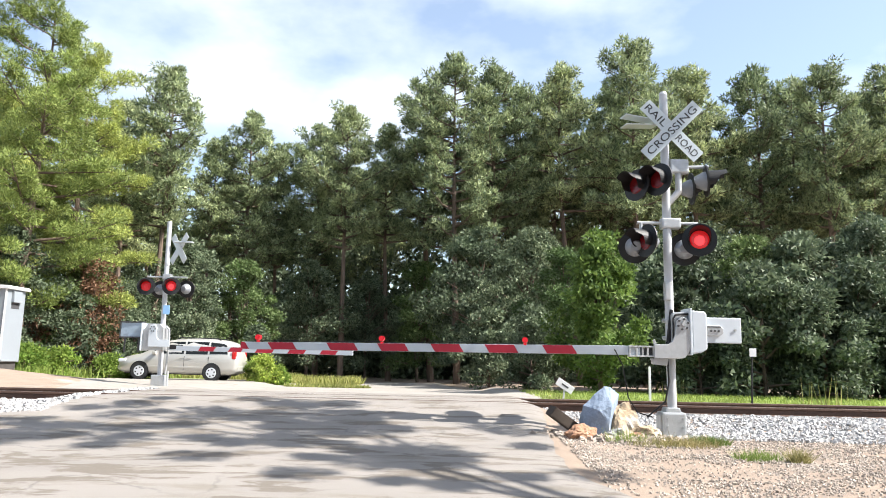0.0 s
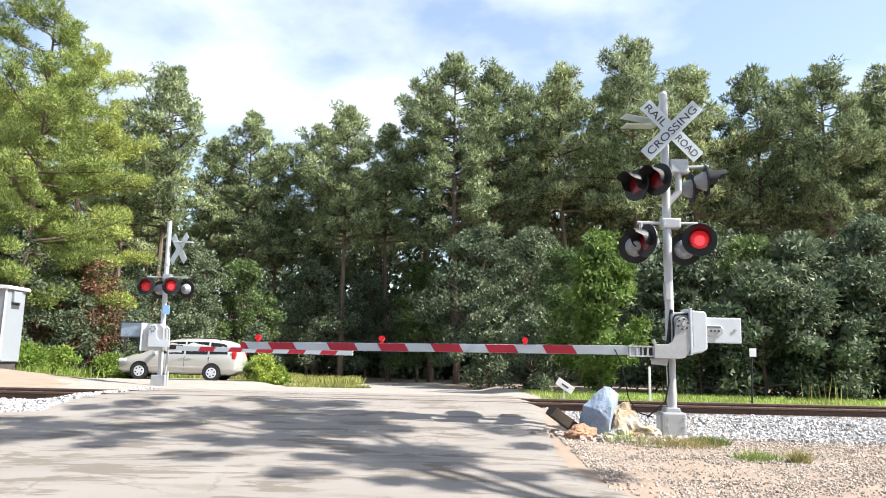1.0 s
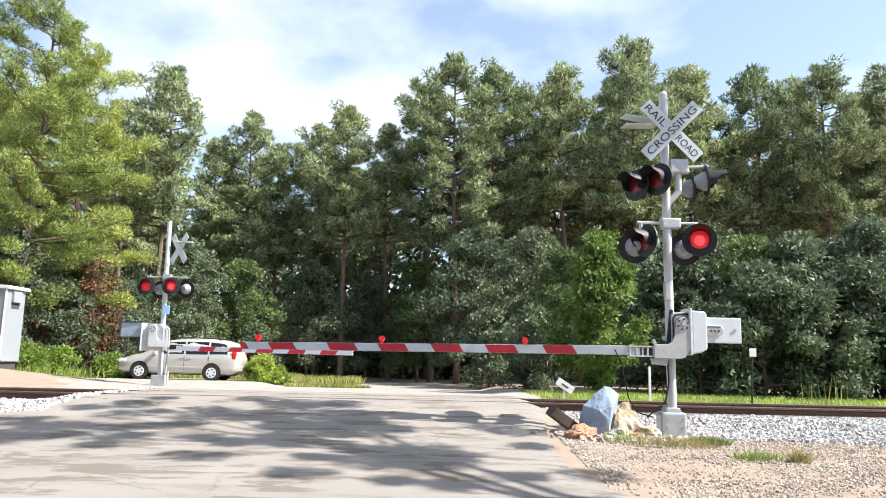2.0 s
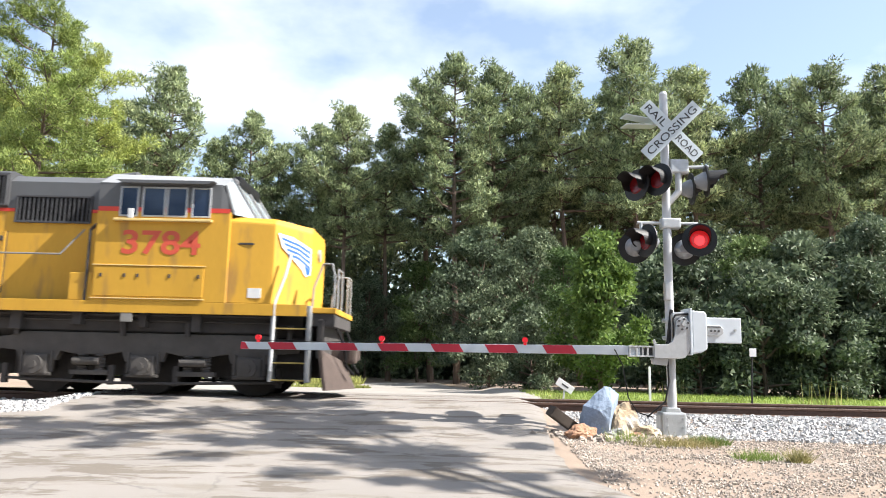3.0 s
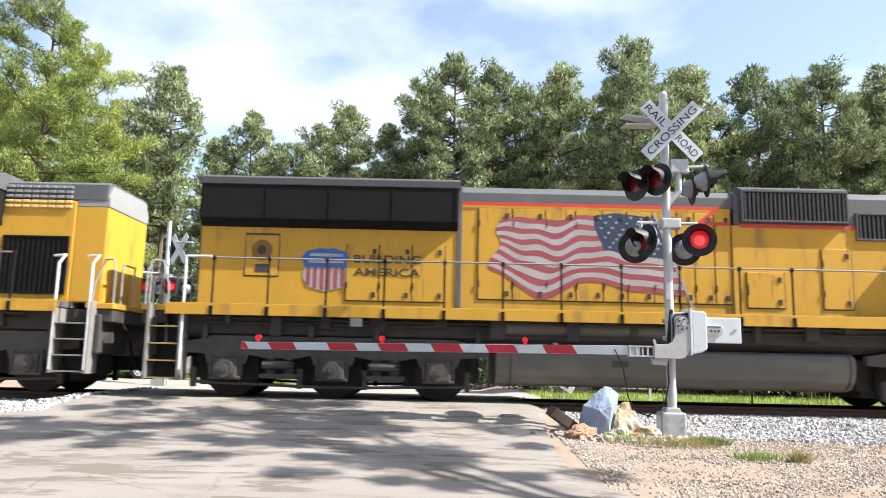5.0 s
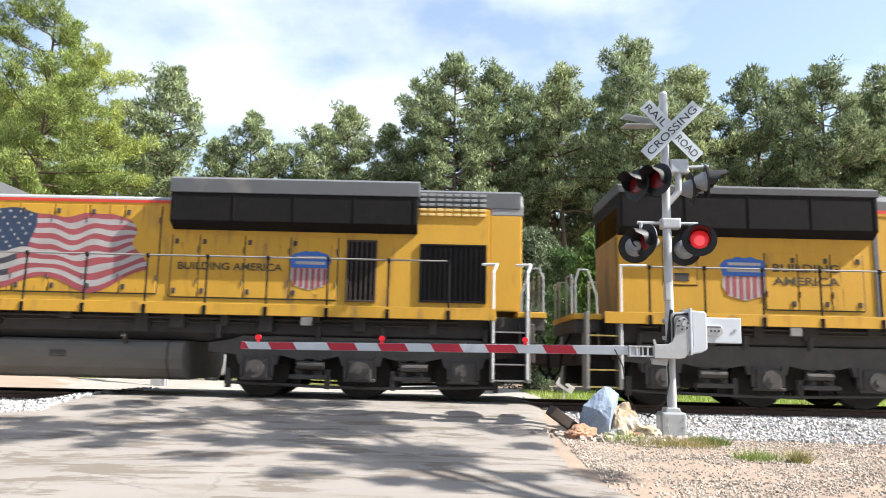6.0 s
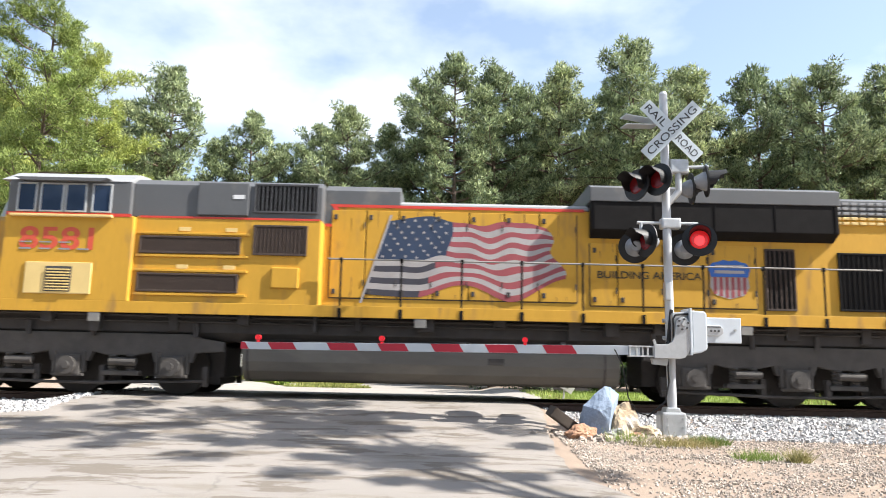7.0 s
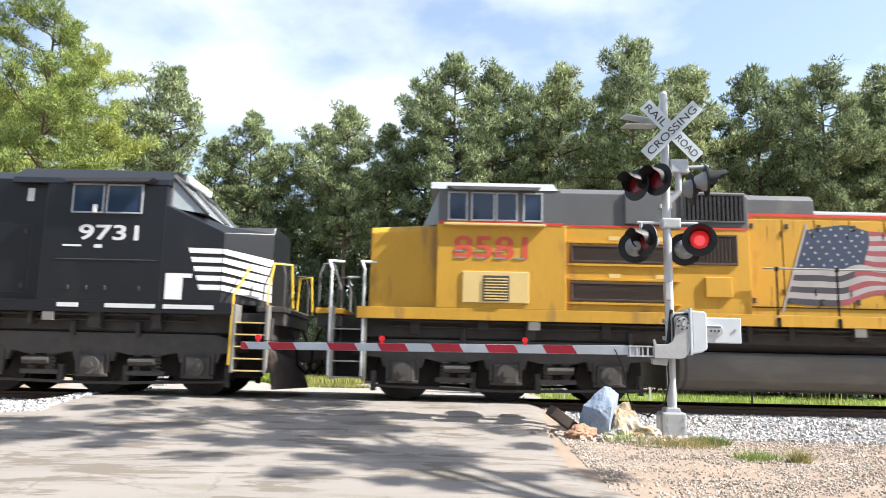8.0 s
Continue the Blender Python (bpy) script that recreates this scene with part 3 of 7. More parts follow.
# locomotives: front towards +x, near and far side alike (s = -1, 1)
M["loco_yellow"] = mat("loco_yellow", (0.545, 0.300, 0.036), 0.58, spec=0.3, var=0.14, scale=1.6, bump=0.06, spots=(0.34, 0.19, 0.05), spot_scale=2.6, spot_at=0.57, detail=25, stretch=(1.2, 1.2, 0.28))
M["rust_stain"] = mat("rust_stain", (0.23, 0.115, 0.03), 0.7, var=0.3, scale=8, bump=0.0)
M["loco_yellow_pale"] = mat("loco_yellow_pale", (0.68, 0.50, 0.20), 0.5, var=0.10, scale=3, bump=0.05)
M["loco_grey"] = mat("loco_grey", (0.098, 0.10, 0.104), 0.5, var=0.16, scale=2, bump=0.06, spots=(0.16, 0.15, 0.14), spot_scale=1.3)
M["roof_grey"] = mat("roof_grey", (0.25, 0.255, 0.26), 0.75, var=0.12, scale=3, bump=0.06, spots=(0.28, 0.27, 0.26), spot_scale=1.5)
M["loco_red"] = mat("loco_red", (0.58, 0.05, 0.03), 0.45, var=0.15, scale=4, bump=0.03)
M["truck_grey"] = mat("truck_grey", (0.068, 0.061, 0.056), 0.85, var=0.35, scale=5, bump=0.4, spots=(0.078, 0.070, 0.062), spot_scale=2.5, spot_at=0.56)
M["tank_grey"] = mat("tank_grey", (0.118, 0.108, 0.094), 0.65, var=0.2, scale=3, bump=0.15, spots=(0.17, 0.155, 0.13), spot_scale=0.9, spot_at=0.55, stretch=(0.5, 1, 1.5))
M["grime"] = mat("grime", (0.054, 0.048, 0.045), 0.9, var=0.4, scale=4, bump=0.4)
M["mesh_black"] = mat("mesh_black", (0.014, 0.013, 0.013), 0.8, var=0.3, scale=6, bump=0.2, spec=0.1)
M["louvre"] = mat("louvre", (0.055, 0.055, 0.058), 0.6, var=0.2, scale=6, bump=0.1)
M["brown_grille"] = mat("brown_grille", (0.06, 0.04, 0.03), 0.8, var=0.3, scale=6, bump=0.2)
M["wheel_steel"] = mat("wheel_steel", (0.034, 0.029, 0.026), 0.8, 0.1, var=0.35, scale=6, bump=0.2)
M["blue_paint"] = mat("blue_paint", (0.03, 0.12, 0.42), 0.45, var=0.1, scale=4, bump=0.02)
M["flag_red"] = mat("flag_red", (0.30, 0.065, 0.075), 0.55, var=0.3, scale=2.2, bump=0.03)
M["flag_white"] = mat("flag_white", (0.37, 0.345, 0.335), 0.55, var=0.3, scale=2.4, bump=0.03)
M["flag_shadow"] = mat("flag_shadow", (0.045, 0.042, 0.055), 0.55, var=0.3, scale=2.2, bump=0.03)
M["flag_blue"] = mat("flag_blue", (0.024, 0.042, 0.085), 0.55, var=0.3, scale=2.2, bump=0.03)
M["navy_black"] = mat("navy_black", (0.007, 0.008, 0.011), 0.4, var=0.25, scale=2, bump=0.05, spots=(0.012, 0.0125, 0.014), spot_scale=1.2)
M["rust"] = mat("rust", (0.075, 0.053, 0.044), 0.85, var=0.35, scale=5, bump=0.4)
M["step_grey"] = mat("step_grey", (0.21, 0.20, 0.185), 0.6, var=0.2, scale=5, bump=0.05)
M["tread_yellow"] = mat("tread_yellow", (0.30, 0.22, 0.06), 0.7, var=0.3, scale=6, bump=0.1)
# hood end yellow: brown grime, plus the shade of its sunless side painted in
M["shaded_dirty_yellow"] = mat("shaded_dirty_yellow", (0.20, 0.125, 0.04), 0.8, var=0.4, scale=2, bump=0.1, spots=(0.10, 0.07, 0.04), spot_scale=1.2, spot_at=0.5, stretch=(1, 1, .4))
M["hand_yellow"] = mat("hand_yellow", (0.70, 0.45, 0.04), 0.5, var=0.1, scale=5, bump=0.03)
M["glass"] = mat("glass", (0.02, 0.035, 0.075), 0.06, var=0.3, scale=1.5, bump=0.0, spec=0.5)
# windshield glass: the reflected bright sky is put into its pale base colour
M["pale_sky_glass"] = mat("pale_sky_glass", (0.30, 0.34, 0.36), 0.08, var=0.25, scale=1.5, bump=0.0, spec=0.5)
M["frame_silver"] = mat("frame_silver", (0.42, 0.43, 0.44), 0.4, 0.3, var=0.08, scale=5, bump=0.03)
M["dark_text"] = mat("dark_text", (0.05, 0.04, 0.018), 0.5, var=0.1, scale=5, bump=0.0)
M["orange_red"] = mat("orange_red", (0.58, 0.085, 0.045), 0.45, var=0.12, scale=5, bump=0.02)


def hull(bm, x0, sec0, x1, sec1=None, bevel=0.0):
    """A closed body between a half section at x0 and one at x1; a half section is a list of (half width, z) from the bottom up."""
    sec1 = sec1 or sec0
    ring = lambda x, s: [bm.verts.new((x, w, z)) for w, z in s] + [bm.verts.new((x, -w, z)) for w, z in reversed(s)]
    a, b = ring(x0, sec0), ring(x1, sec1)
    n = len(a)
    fs = [bm.faces.new(a), bm.faces.new(b[::-1])] + [bm.faces.new((a[i], b[i], b[(i + 1) % n], a[(i + 1) % n])) for i in range(n)]
    bmesh.ops.recalc_face_normals(bm, faces=fs)
    if bevel:
        bmesh.ops.bevel(bm, geom=list({e for f in fs for e in f.edges}), offset=bevel, segments=2, affect="EDGES", profile=0.6)
    return bm


def lettering(name, text, material, parent, x, s, y, z, height, width=None, bold=0.0, label=""):
    """Painted characters on a side: x is the start in reading order, z the foot."""
    cu = bpy.data.curves.new(name, "FONT")
    cu.body, cu.size, cu.extrude, cu.offset = text, 1.0, 0.0, bold
    tmp = bpy.data.objects.new(name, cu)
    scene.collection.objects.link(tmp)
    me = bpy.data.meshes.new_from_object(tmp.evaluated_get(bpy.context.evaluated_depsgraph_get()))
    bpy.data.objects.remove(tmp)
    co = np.array([v.co for v in me.vertices])
    lo, hi = co.min(0), co.max(0)
    k = height / (hi[1] - lo[1])
    kx = width / (hi[0] - lo[0]) if width else k
    for v in me.vertices:
        dx, dz = (v.co.x - lo[0]) * kx, (v.co.y - lo[1]) * k
        v.co = (x - s * dx, s * y, z + dz)
    if s > 0:
        me.flip_normals()
    me.flip_normals() if me.polygons and me.polygons[0].normal.y * s < 0 else None
    me.materials.clear()
    me.materials.append(material)
    if name == "number":
        return digits(me, material, parent, label)
    ob = new(name, me)
    ob.parent = parent
    return tagged(ob, label) if label else ob


def digits(me, material, parent, label):
    """Each painted digit as a part of its own."""
    src = bmesh.new()
    src.from_mesh(me)
    left = set(src.verts)
    while left:
        seed = [left.pop()]
        group = set(seed)
        while seed:
            for e in seed.pop().link_edges:
                for v in e.verts:
                    if v in left:
                        left.discard(v)
                        group.add(v)
                        seed.append(v)
        bm = B()
        made = {v: bm.verts.new(v.co) for v in group}
        for f in {f for v in group for f in v.link_faces}:
            bm.faces.new([made[v] for v in f.verts])
        part("digit", bm, material, parent, label)
    src.free()


def decal(name, polys, material, parent, s, y, label=""):
    """Flat painted shapes on a side: polygons of (x, z)."""
    bm = B()
    for p in polys:
        f = bm.faces.new([bm.verts.new((a, s * y, b)) for a, b in p])
        f.normal_update()
        if f.normal.y * s < 0:
            f.normal_flip()
    return part(name, bm, material, parent, label)


def flag(parent, s, y, top, foot, length, zt, zb, dark=0.0):
    """A flag painted on the hood, waving back from a slanting staff."""
    us = np.array([0, .25, .5, .72, 1.0])

    def soft(u, tab):
        i = min(3, int(np.searchsorted(us, u, "right")) - 1)
        f = (u - us[i]) / (us[i + 1] - us[i])
        f = (1 - math.cos(math.pi * f)) / 2
        return tab[i] * (1 - f) + tab[i + 1] * f

    def pt(u, v):
        a, b = soft(u, zt), soft(u, zb)
        z = a * (1 - v) + b * v + (0.055 * math.sin(u * 17 + v * 2.6) + 0.035 * math.sin(u * 29 - v * 4.0)) * (0.25 + 0.75 * math.sin(math.pi * min(1, v + .12))) * min(1, .2 + 1.6 * u)
        xp = top[0] + (foot[0] - top[0]) * (top[1] - (zt[0] * (1 - v) + zb[0] * v)) / (top[1] - foot[1])
        return xp - length * u * (1 + 0.27 * v + 0.03 * math.sin(v * 9)), z

    def band(v0, v1, u0, u1=1.0):
        k = 44
        out = []
        for i in range(k):
            a, b = u0 + (u1 - u0) * i / k, u0 + (u1 - u0) * (i + 1) / k
            out.append([pt(a, v0), pt(b, v0), pt(b, v1), pt(a, v1)])
        return out

    for i in range(13):
        shaded = dark * (1.35 - .05 * i) if i > 6 and i % 2 == 0 else 0.0
        if shaded:
            decal("flag_stripe", band(i / 13, (i + 1) / 13, 0.0, shaded), M["flag_shadow"], parent, s, y, "dark painted fold of a flag stripe")
        decal("flag_stripe", band(i / 13, (i + 1) / 13, 0.40 if i < 7 else shaded), M["flag_white" if i % 2 else "flag_red"], parent, s, y, "faded white flag stripe" if i % 2 else "faded red flag stripe")
    k = 14
    blue = [[pt(.4 * i / k, v / 26), pt(.4 * (i + 1) / k, v / 26), pt(.4 * (i + 1) / k, (v + 2) / 26), pt(.4 * i / k, (v + 2) / 26)] for i in range(k) for v in range(0, 14, 2)]
    decal("flag_canton", blue, M["flag_blue"], parent, s, y, "dark blue flag canton")
    stars = []
    for r in range(7):
        for c in range(6 - r % 2):
            cx, cz = pt(0.03 + 0.066 * c + (0.033 if r % 2 else 0), (r + 0.55) * 7 / 13 / 7.2)
            stars.append([(cx + (0.038 if j % 2 == 0 else 0.016) * math.sin(j * math.pi / 5), cz + (0.038 if j % 2 == 0 else 0.016) * math.cos(j * math.pi / 5)) for j in range(10)])
    tagged(decal("flag_stars", stars, M["flag_white"], parent, s, y + 0.004, "white stars"), kind="stuff")
    w = 0.022
    decal("flag_staff", [[(top[0] - w, top[1] + .06), (top[0] + w, top[1] + .06), (foot[0] + w, foot[1]), (foot[0] - w, foot[1])]], M["flag_white"], parent, s, y + 0.004, "pale grey flag staff")


def shield(parent, s, y, x0, x1, z0, z1):
    """The railway's shield as plain shapes: blue chief over red and white bars."""
    w, h = x1 - x0, z1 - z0
    at = lambda u, v: (x0 + u * w, z0 + v * h)
    edge = [(0.0, .55), (-.02, .3), (.12, .1), (.3, .05), (.5, 0), (.7, .05), (.88, .1), (1.02, .3), (1.0, .55)]
    decal("shield_white", [[at(*p) for p in edge]], M["flag_white"], parent, s, y, "white lower field of a shield emblem")
    decal("shield_blue", [[at(0, .56), at(1, .56), at(1.06, .8), at(.95, .92), at(.8, .95), at(.66, 1), at(.5, .97), at(.34, 1), at(.2, .95), at(.05, .92), at(-.06, .8)]], M["blue_paint"], parent, s, y, "blue upper field of a shield emblem")
    for i in range(6):
        u = 0.06 + i * 0.157
        b = 0.03 + abs(u + .045 - .5) ** 1.6 * 0.45
        decal("shield_bar", [[at(u, b), at(u + .09, b), at(u + .09, .55), at(u, .55)]], M["flag_red"], parent, s, y + 0.004, "red bar of a shield emblem")
    decal("shield_line", [[at(.12, .80), at(.88, .80), at(.88, .87), at(.12, .87)], [at(.1, .65), at(.9, .65), at(.9, .73), at(.1, .73)]], M["flag_white"], parent, s, y + 0.004, "pale bars for unreadable writing")


WHEELS = []


def lathe(bm, at, profile, seg=12):
    """A turned body about an upright axis; profile: (radius, z) from the bottom up."""
    rings = [[bm.verts.new((at[0] + r * math.cos(6.2832 * k / seg), at[1] + r * math.sin(6.2832 * k / seg), z)) for k in range(seg)] for r, z in profile]
    for a, b in zip(rings, rings[1:]):
        for k in range(seg):
            bm.faces.new((a[k], a[(k + 1) % seg], b[(k + 1) % seg], b[k]))
    bm.faces.new(rings[0][::-1])
    bm.faces.new(rings[-1])
    return bm


def trucks(parent, centers, spacing, direction):
    for c in centers:
        for s in (-1, 1):
            bm = B()
            y0, y1 = sorted((s * 1.12, s * 1.27))
            L = spacing
            prof = [(-L - .95, .84), (-L - .95, 1.02), (-L - .55, 1.08), (-L - .3, 1.16), (L + .3, 1.16), (L + .55, 1.08), (L + .95, 1.02), (L + .95, .84)]
            for k in (1, 0, -1):
                prof += [(k * L + .42, .80), (k * L + .36, .62), (k * L - .36, .62), (k * L - .42, .80)]
                if k > -1:
                    prof += [(k * L - L / 2 + .30, .74), (k * L - L / 2 - .30, .74)]
            prism(bm, [(c + x, z) for x, z in prof], y0, y1, 0.02)
            part("truck_frame", bm, M["truck_grey"], parent, "dusty grey cast truck side frame")
        for k in (-1, 0, 1):
            x = c + k * spacing
            for s in (-1, 1):
                bm = B()
                box(bm, x - .24, x + .24, *sorted((s * 1.22, s * 1.35)), .33, .74, 0.05)
                box(bm, x - .31, x - .25, *sorted((s * 1.2, s * 1.31)), .40, .80, 0.015)
                box(bm, x + .25, x + .31, *sorted((s * 1.2, s * 1.31)), .40, .80, 0.015)
                rod(bm, (x, s * 1.36, .54), (x, s * 1.41, .54), .17, seg=18)
                rod(bm, (x, s * 1.41, .54), (x, s * 1.44, .54), .07, seg=10)
                box(bm, x - .30, x + .30, *sorted((s * 1.26, s * 1.33)), .33, .39, 0.015)
                part("journal_box", bm, M["truck_grey"], parent, "dusty bearing box with round cover")
            bm = B()
            for s in (-1, 1):
                rod(bm, (x, s * .68, 0.54), (x, s * .81, .54), .54, seg=40)
                rod(bm, (x, s * .66, 0.54), (x, s * .68, .54), .57, seg=40)
                rod(bm, (x, s * .81, 0.54), (x, s * .86, .54), .17, seg=16)
                for j in range(6):
                    q = j * 1.047
                    rod(bm, (x + .34 * math.cos(q), s * .80, .54 + .34 * math.sin(q)), (x + .34 * math.cos(q), s * .825, .54 + .34 * math.sin(q)), .05, seg=8)
            rod(bm, (x, -.9, .54), (x, .9, .54), .1, seg=12)
            for v in bm.verts:
                v.co -= Vector((x, 0, .54))
            w = part("wheelset", bm, M["wheel_steel"], parent, "dark worn steel wheels on an axle")
            WHEELS.append((w, x, direction))
        for k in (-1, 0, 1):
            x = c + k * spacing
            part("traction_motor", box(B(), x - .72, x + .30, -.58, .58, .20, .98, .05), M["grime"], parent, "grimy motor casing on the axle")
        part("inner_frame", box(B(), c - spacing - .8, c + spacing + .8, -.60, .60, .34, .95, .03), M["grime"], parent, "dark inner truck frame and motors")
        part("bolster", box(B(), c - 1.3, c + 1.3, -.95, .95, .80, 1.10, .04), M["grime"], parent)
        for k in (-.5, .5):
            x = c + k * spacing
            for s in (-1, 1):
                bm = B()
                for d in (-.17, .17):
                    part("coil_spring", lathe(B(), (x + d, s * 1.2), [(.07 if j % 2 else .1, .45 + j * .034) for j in range(10)]), M["truck_grey"], parent)
                part("spring_plank", box(bm, x - .36, x + .36, *sorted((s * 1.12, s * 1.3)), .36, .45, 0.02), M["truck_grey"], parent)
                part("brake_cylinder", rod(B(), (x - .3, s * 1.31, .62), (x + .2, s * 1.31, .62), .075, seg=12), M["truck_grey"], parent)
        for s in (-1, 1):
            bm = B()
            path_rod(bm, [(c - spacing - .6, s * 1.24, .28), (c - .5, s * 1.24, .22), (c + .5, s * 1.24, .22), (c + spacing + .6, s * 1.24, .28)], .028)
            for d in (-.62, .62, -spacing - .62, spacing + .55):
                box(bm, c + d - .05, c + d + .05, *sorted((s * 1.14, s * 1.25)), .18, .55, 0.01)
                rod(bm, (c + d + .2, s * 1.3, 1.1), (c + d + .2, s * 1.3, 1.36), .055, seg=10)
            part("brake_rigging", bm, M["grime"], parent, "grimy brake rods and hangers")


def tank(parent, x0, x1, z0=.32, z1=1.05, hw=1.36):
    sec = [(hw - .42, z0), (hw - .22, z0 + .05), (hw - .06, z0 + .2), (hw, z0 + .38), (hw, z1 - .14), (hw - .05, z1 - .05), (hw - .2, z1)]
    part("fuel_tank", hull(B(), x0, sec, x1, None, 0.012), M["tank_grey"], parent, "dusty grey fuel tank")
    for k in (.04, .985):
        bm = B()
        x = x0 + (x1 - x0) * k
        hull(bm, x - .02, [(w + .012, z + .0) for w, z in sec], x + .02)
        part("tank_strap", bm, M["truck_grey"], parent)
    for s in (-1, 1):
        bm = B()
        rod(bm, (x0 + 1.1, s * (hw - .03), z1 - .05), (x0 + 1.1, s * (hw + .1), z1 + .09), .05, seg=10)
        part("fuel_filler", bm, M["grime"], parent)
        part("tank_plate", box(B(), x0 + 2.2, x0 + 2.5, *sorted((s * (hw - .02), s * (hw + .02))), z1 - .34, z1 - .22, 0.01), M["grime"], parent)


def underframe(parent, x0, x1):
    part("underframe", hull(B(), x0, [(1.0, 1.06), (1.22, 1.2), (1.22, 1.60)], x1, None, 0.02), M["grime"], parent, "grimy black underframe")
    rng = random.Random(int(-x0 * 10))
    for s in (-1, 1):
        bm = B()
        path_rod(bm, [(x0 + .6, s * 1.28, 1.5), (x0 + 5, s * 1.28, 1.47), (x1 - 5, s * 1.28, 1.5), (x1 - .6, s * 1.28, 1.52)], .025)
        path_rod(bm, [(x0 + .6, s * 1.27, 1.40), (x1 - .6, s * 1.27, 1.40)], .02)
        x = x0 + 1
        while x < x1 - 1.2:
            w = rng.uniform(.08, .3)
            box(bm, x, x + w, *sorted((s * 1.21, s * (1.3 + rng.uniform(0, .14)))), 1.56 - rng.uniform(.12, .4), 1.575, .01)
            x += rng.uniform(.7, 1.5)
        part("pipework", bm, M["grime"], parent, "dusty pipes and small boxes under the sill")


def walkway(parent, x0, x1, sill_mat, hw=1.55):
    part("deck", box(B(), x0, x1, -hw + .012, hw - .012, 1.62, 1.735, .008), M["loco_grey"], parent)
    for s in (-1, 1):
        part("sill", box(B(), x0, x1, *sorted((s * (hw - .02), s * hw)), 1.53, 1.75, .006), sill_mat, parent, "painted side sill")
        for k in (.18, .5, .82):
            x = x0 + (x1 - x0) * k
            part("sill_bracket", box(B(), x, x + .22, *sorted((s * (hw - .03), s * (hw - .005))), 1.36, 1.53, .008), M["step_grey"], parent, "small pale bracket under the sill")


def handrails(parent, posts, x_end, z=2.62, rise=None, y=1.53):
    for s in (-1, 1):
        pts = [(posts[0], s * y, z), (x_end, s * y, z)]
        if rise:
            pts += [(x_end + rise[0], s * (y - .1), z + rise[1])]
        part("handrail", path_rod(B(), pts, .017), M["step_grey"], parent, "long grey handrail")
        for x in posts:
            bm = B()
            rod(bm, (x, s * y, 1.6), (x, s * y, z), .020, seg=8)
            box(bm, x - .035, x + .035, *sorted((s * (y - .01), s * (y + .035))), 1.52, 1.70, .005)
            box(bm, x - .03, x + .03, *sorted((s * (y - .03), s * (y + .03))), z - .05, z + .03, .008)
            part("stanchion", bm, M["mesh_black"], parent)


def steps(parent, x0, x1, side_mat, tread_mat, z0=.34, n=4, hw=1.52):
    for s in (-1, 1):
        bm = B()
        for x in (x0, x1):
            box(bm, x - .03, x + .03, *sorted((s * (hw - .42), s * hw)), z0 - .04, 1.74, .01)
        part("step_side", bm, side_mat, parent, "pale step side plates")
        for i in range(n):
            z = z0 + i * (1.62 - z0) / n
            tread = part("step_tread", box(B(), x0 + .03, x1 - .03, *sorted((s * (hw - .40), s * (hw - .045))), z - .012, z + .012, .003), M["grime"], parent, "dark grating tread")
            part("step_edge", box(B(), x0 + .03, x1 - .03, *sorted((s * (hw - .04), s * (hw - .015))), z - .016, z + .012, .003), tread_mat, tread, "painted tread edge")
        part("step_back", box(B(), x0 + .03, x1 - .03, *sorted((s * (hw - .44), s * (hw - .41))), z0, 1.6), M["grime"], parent)


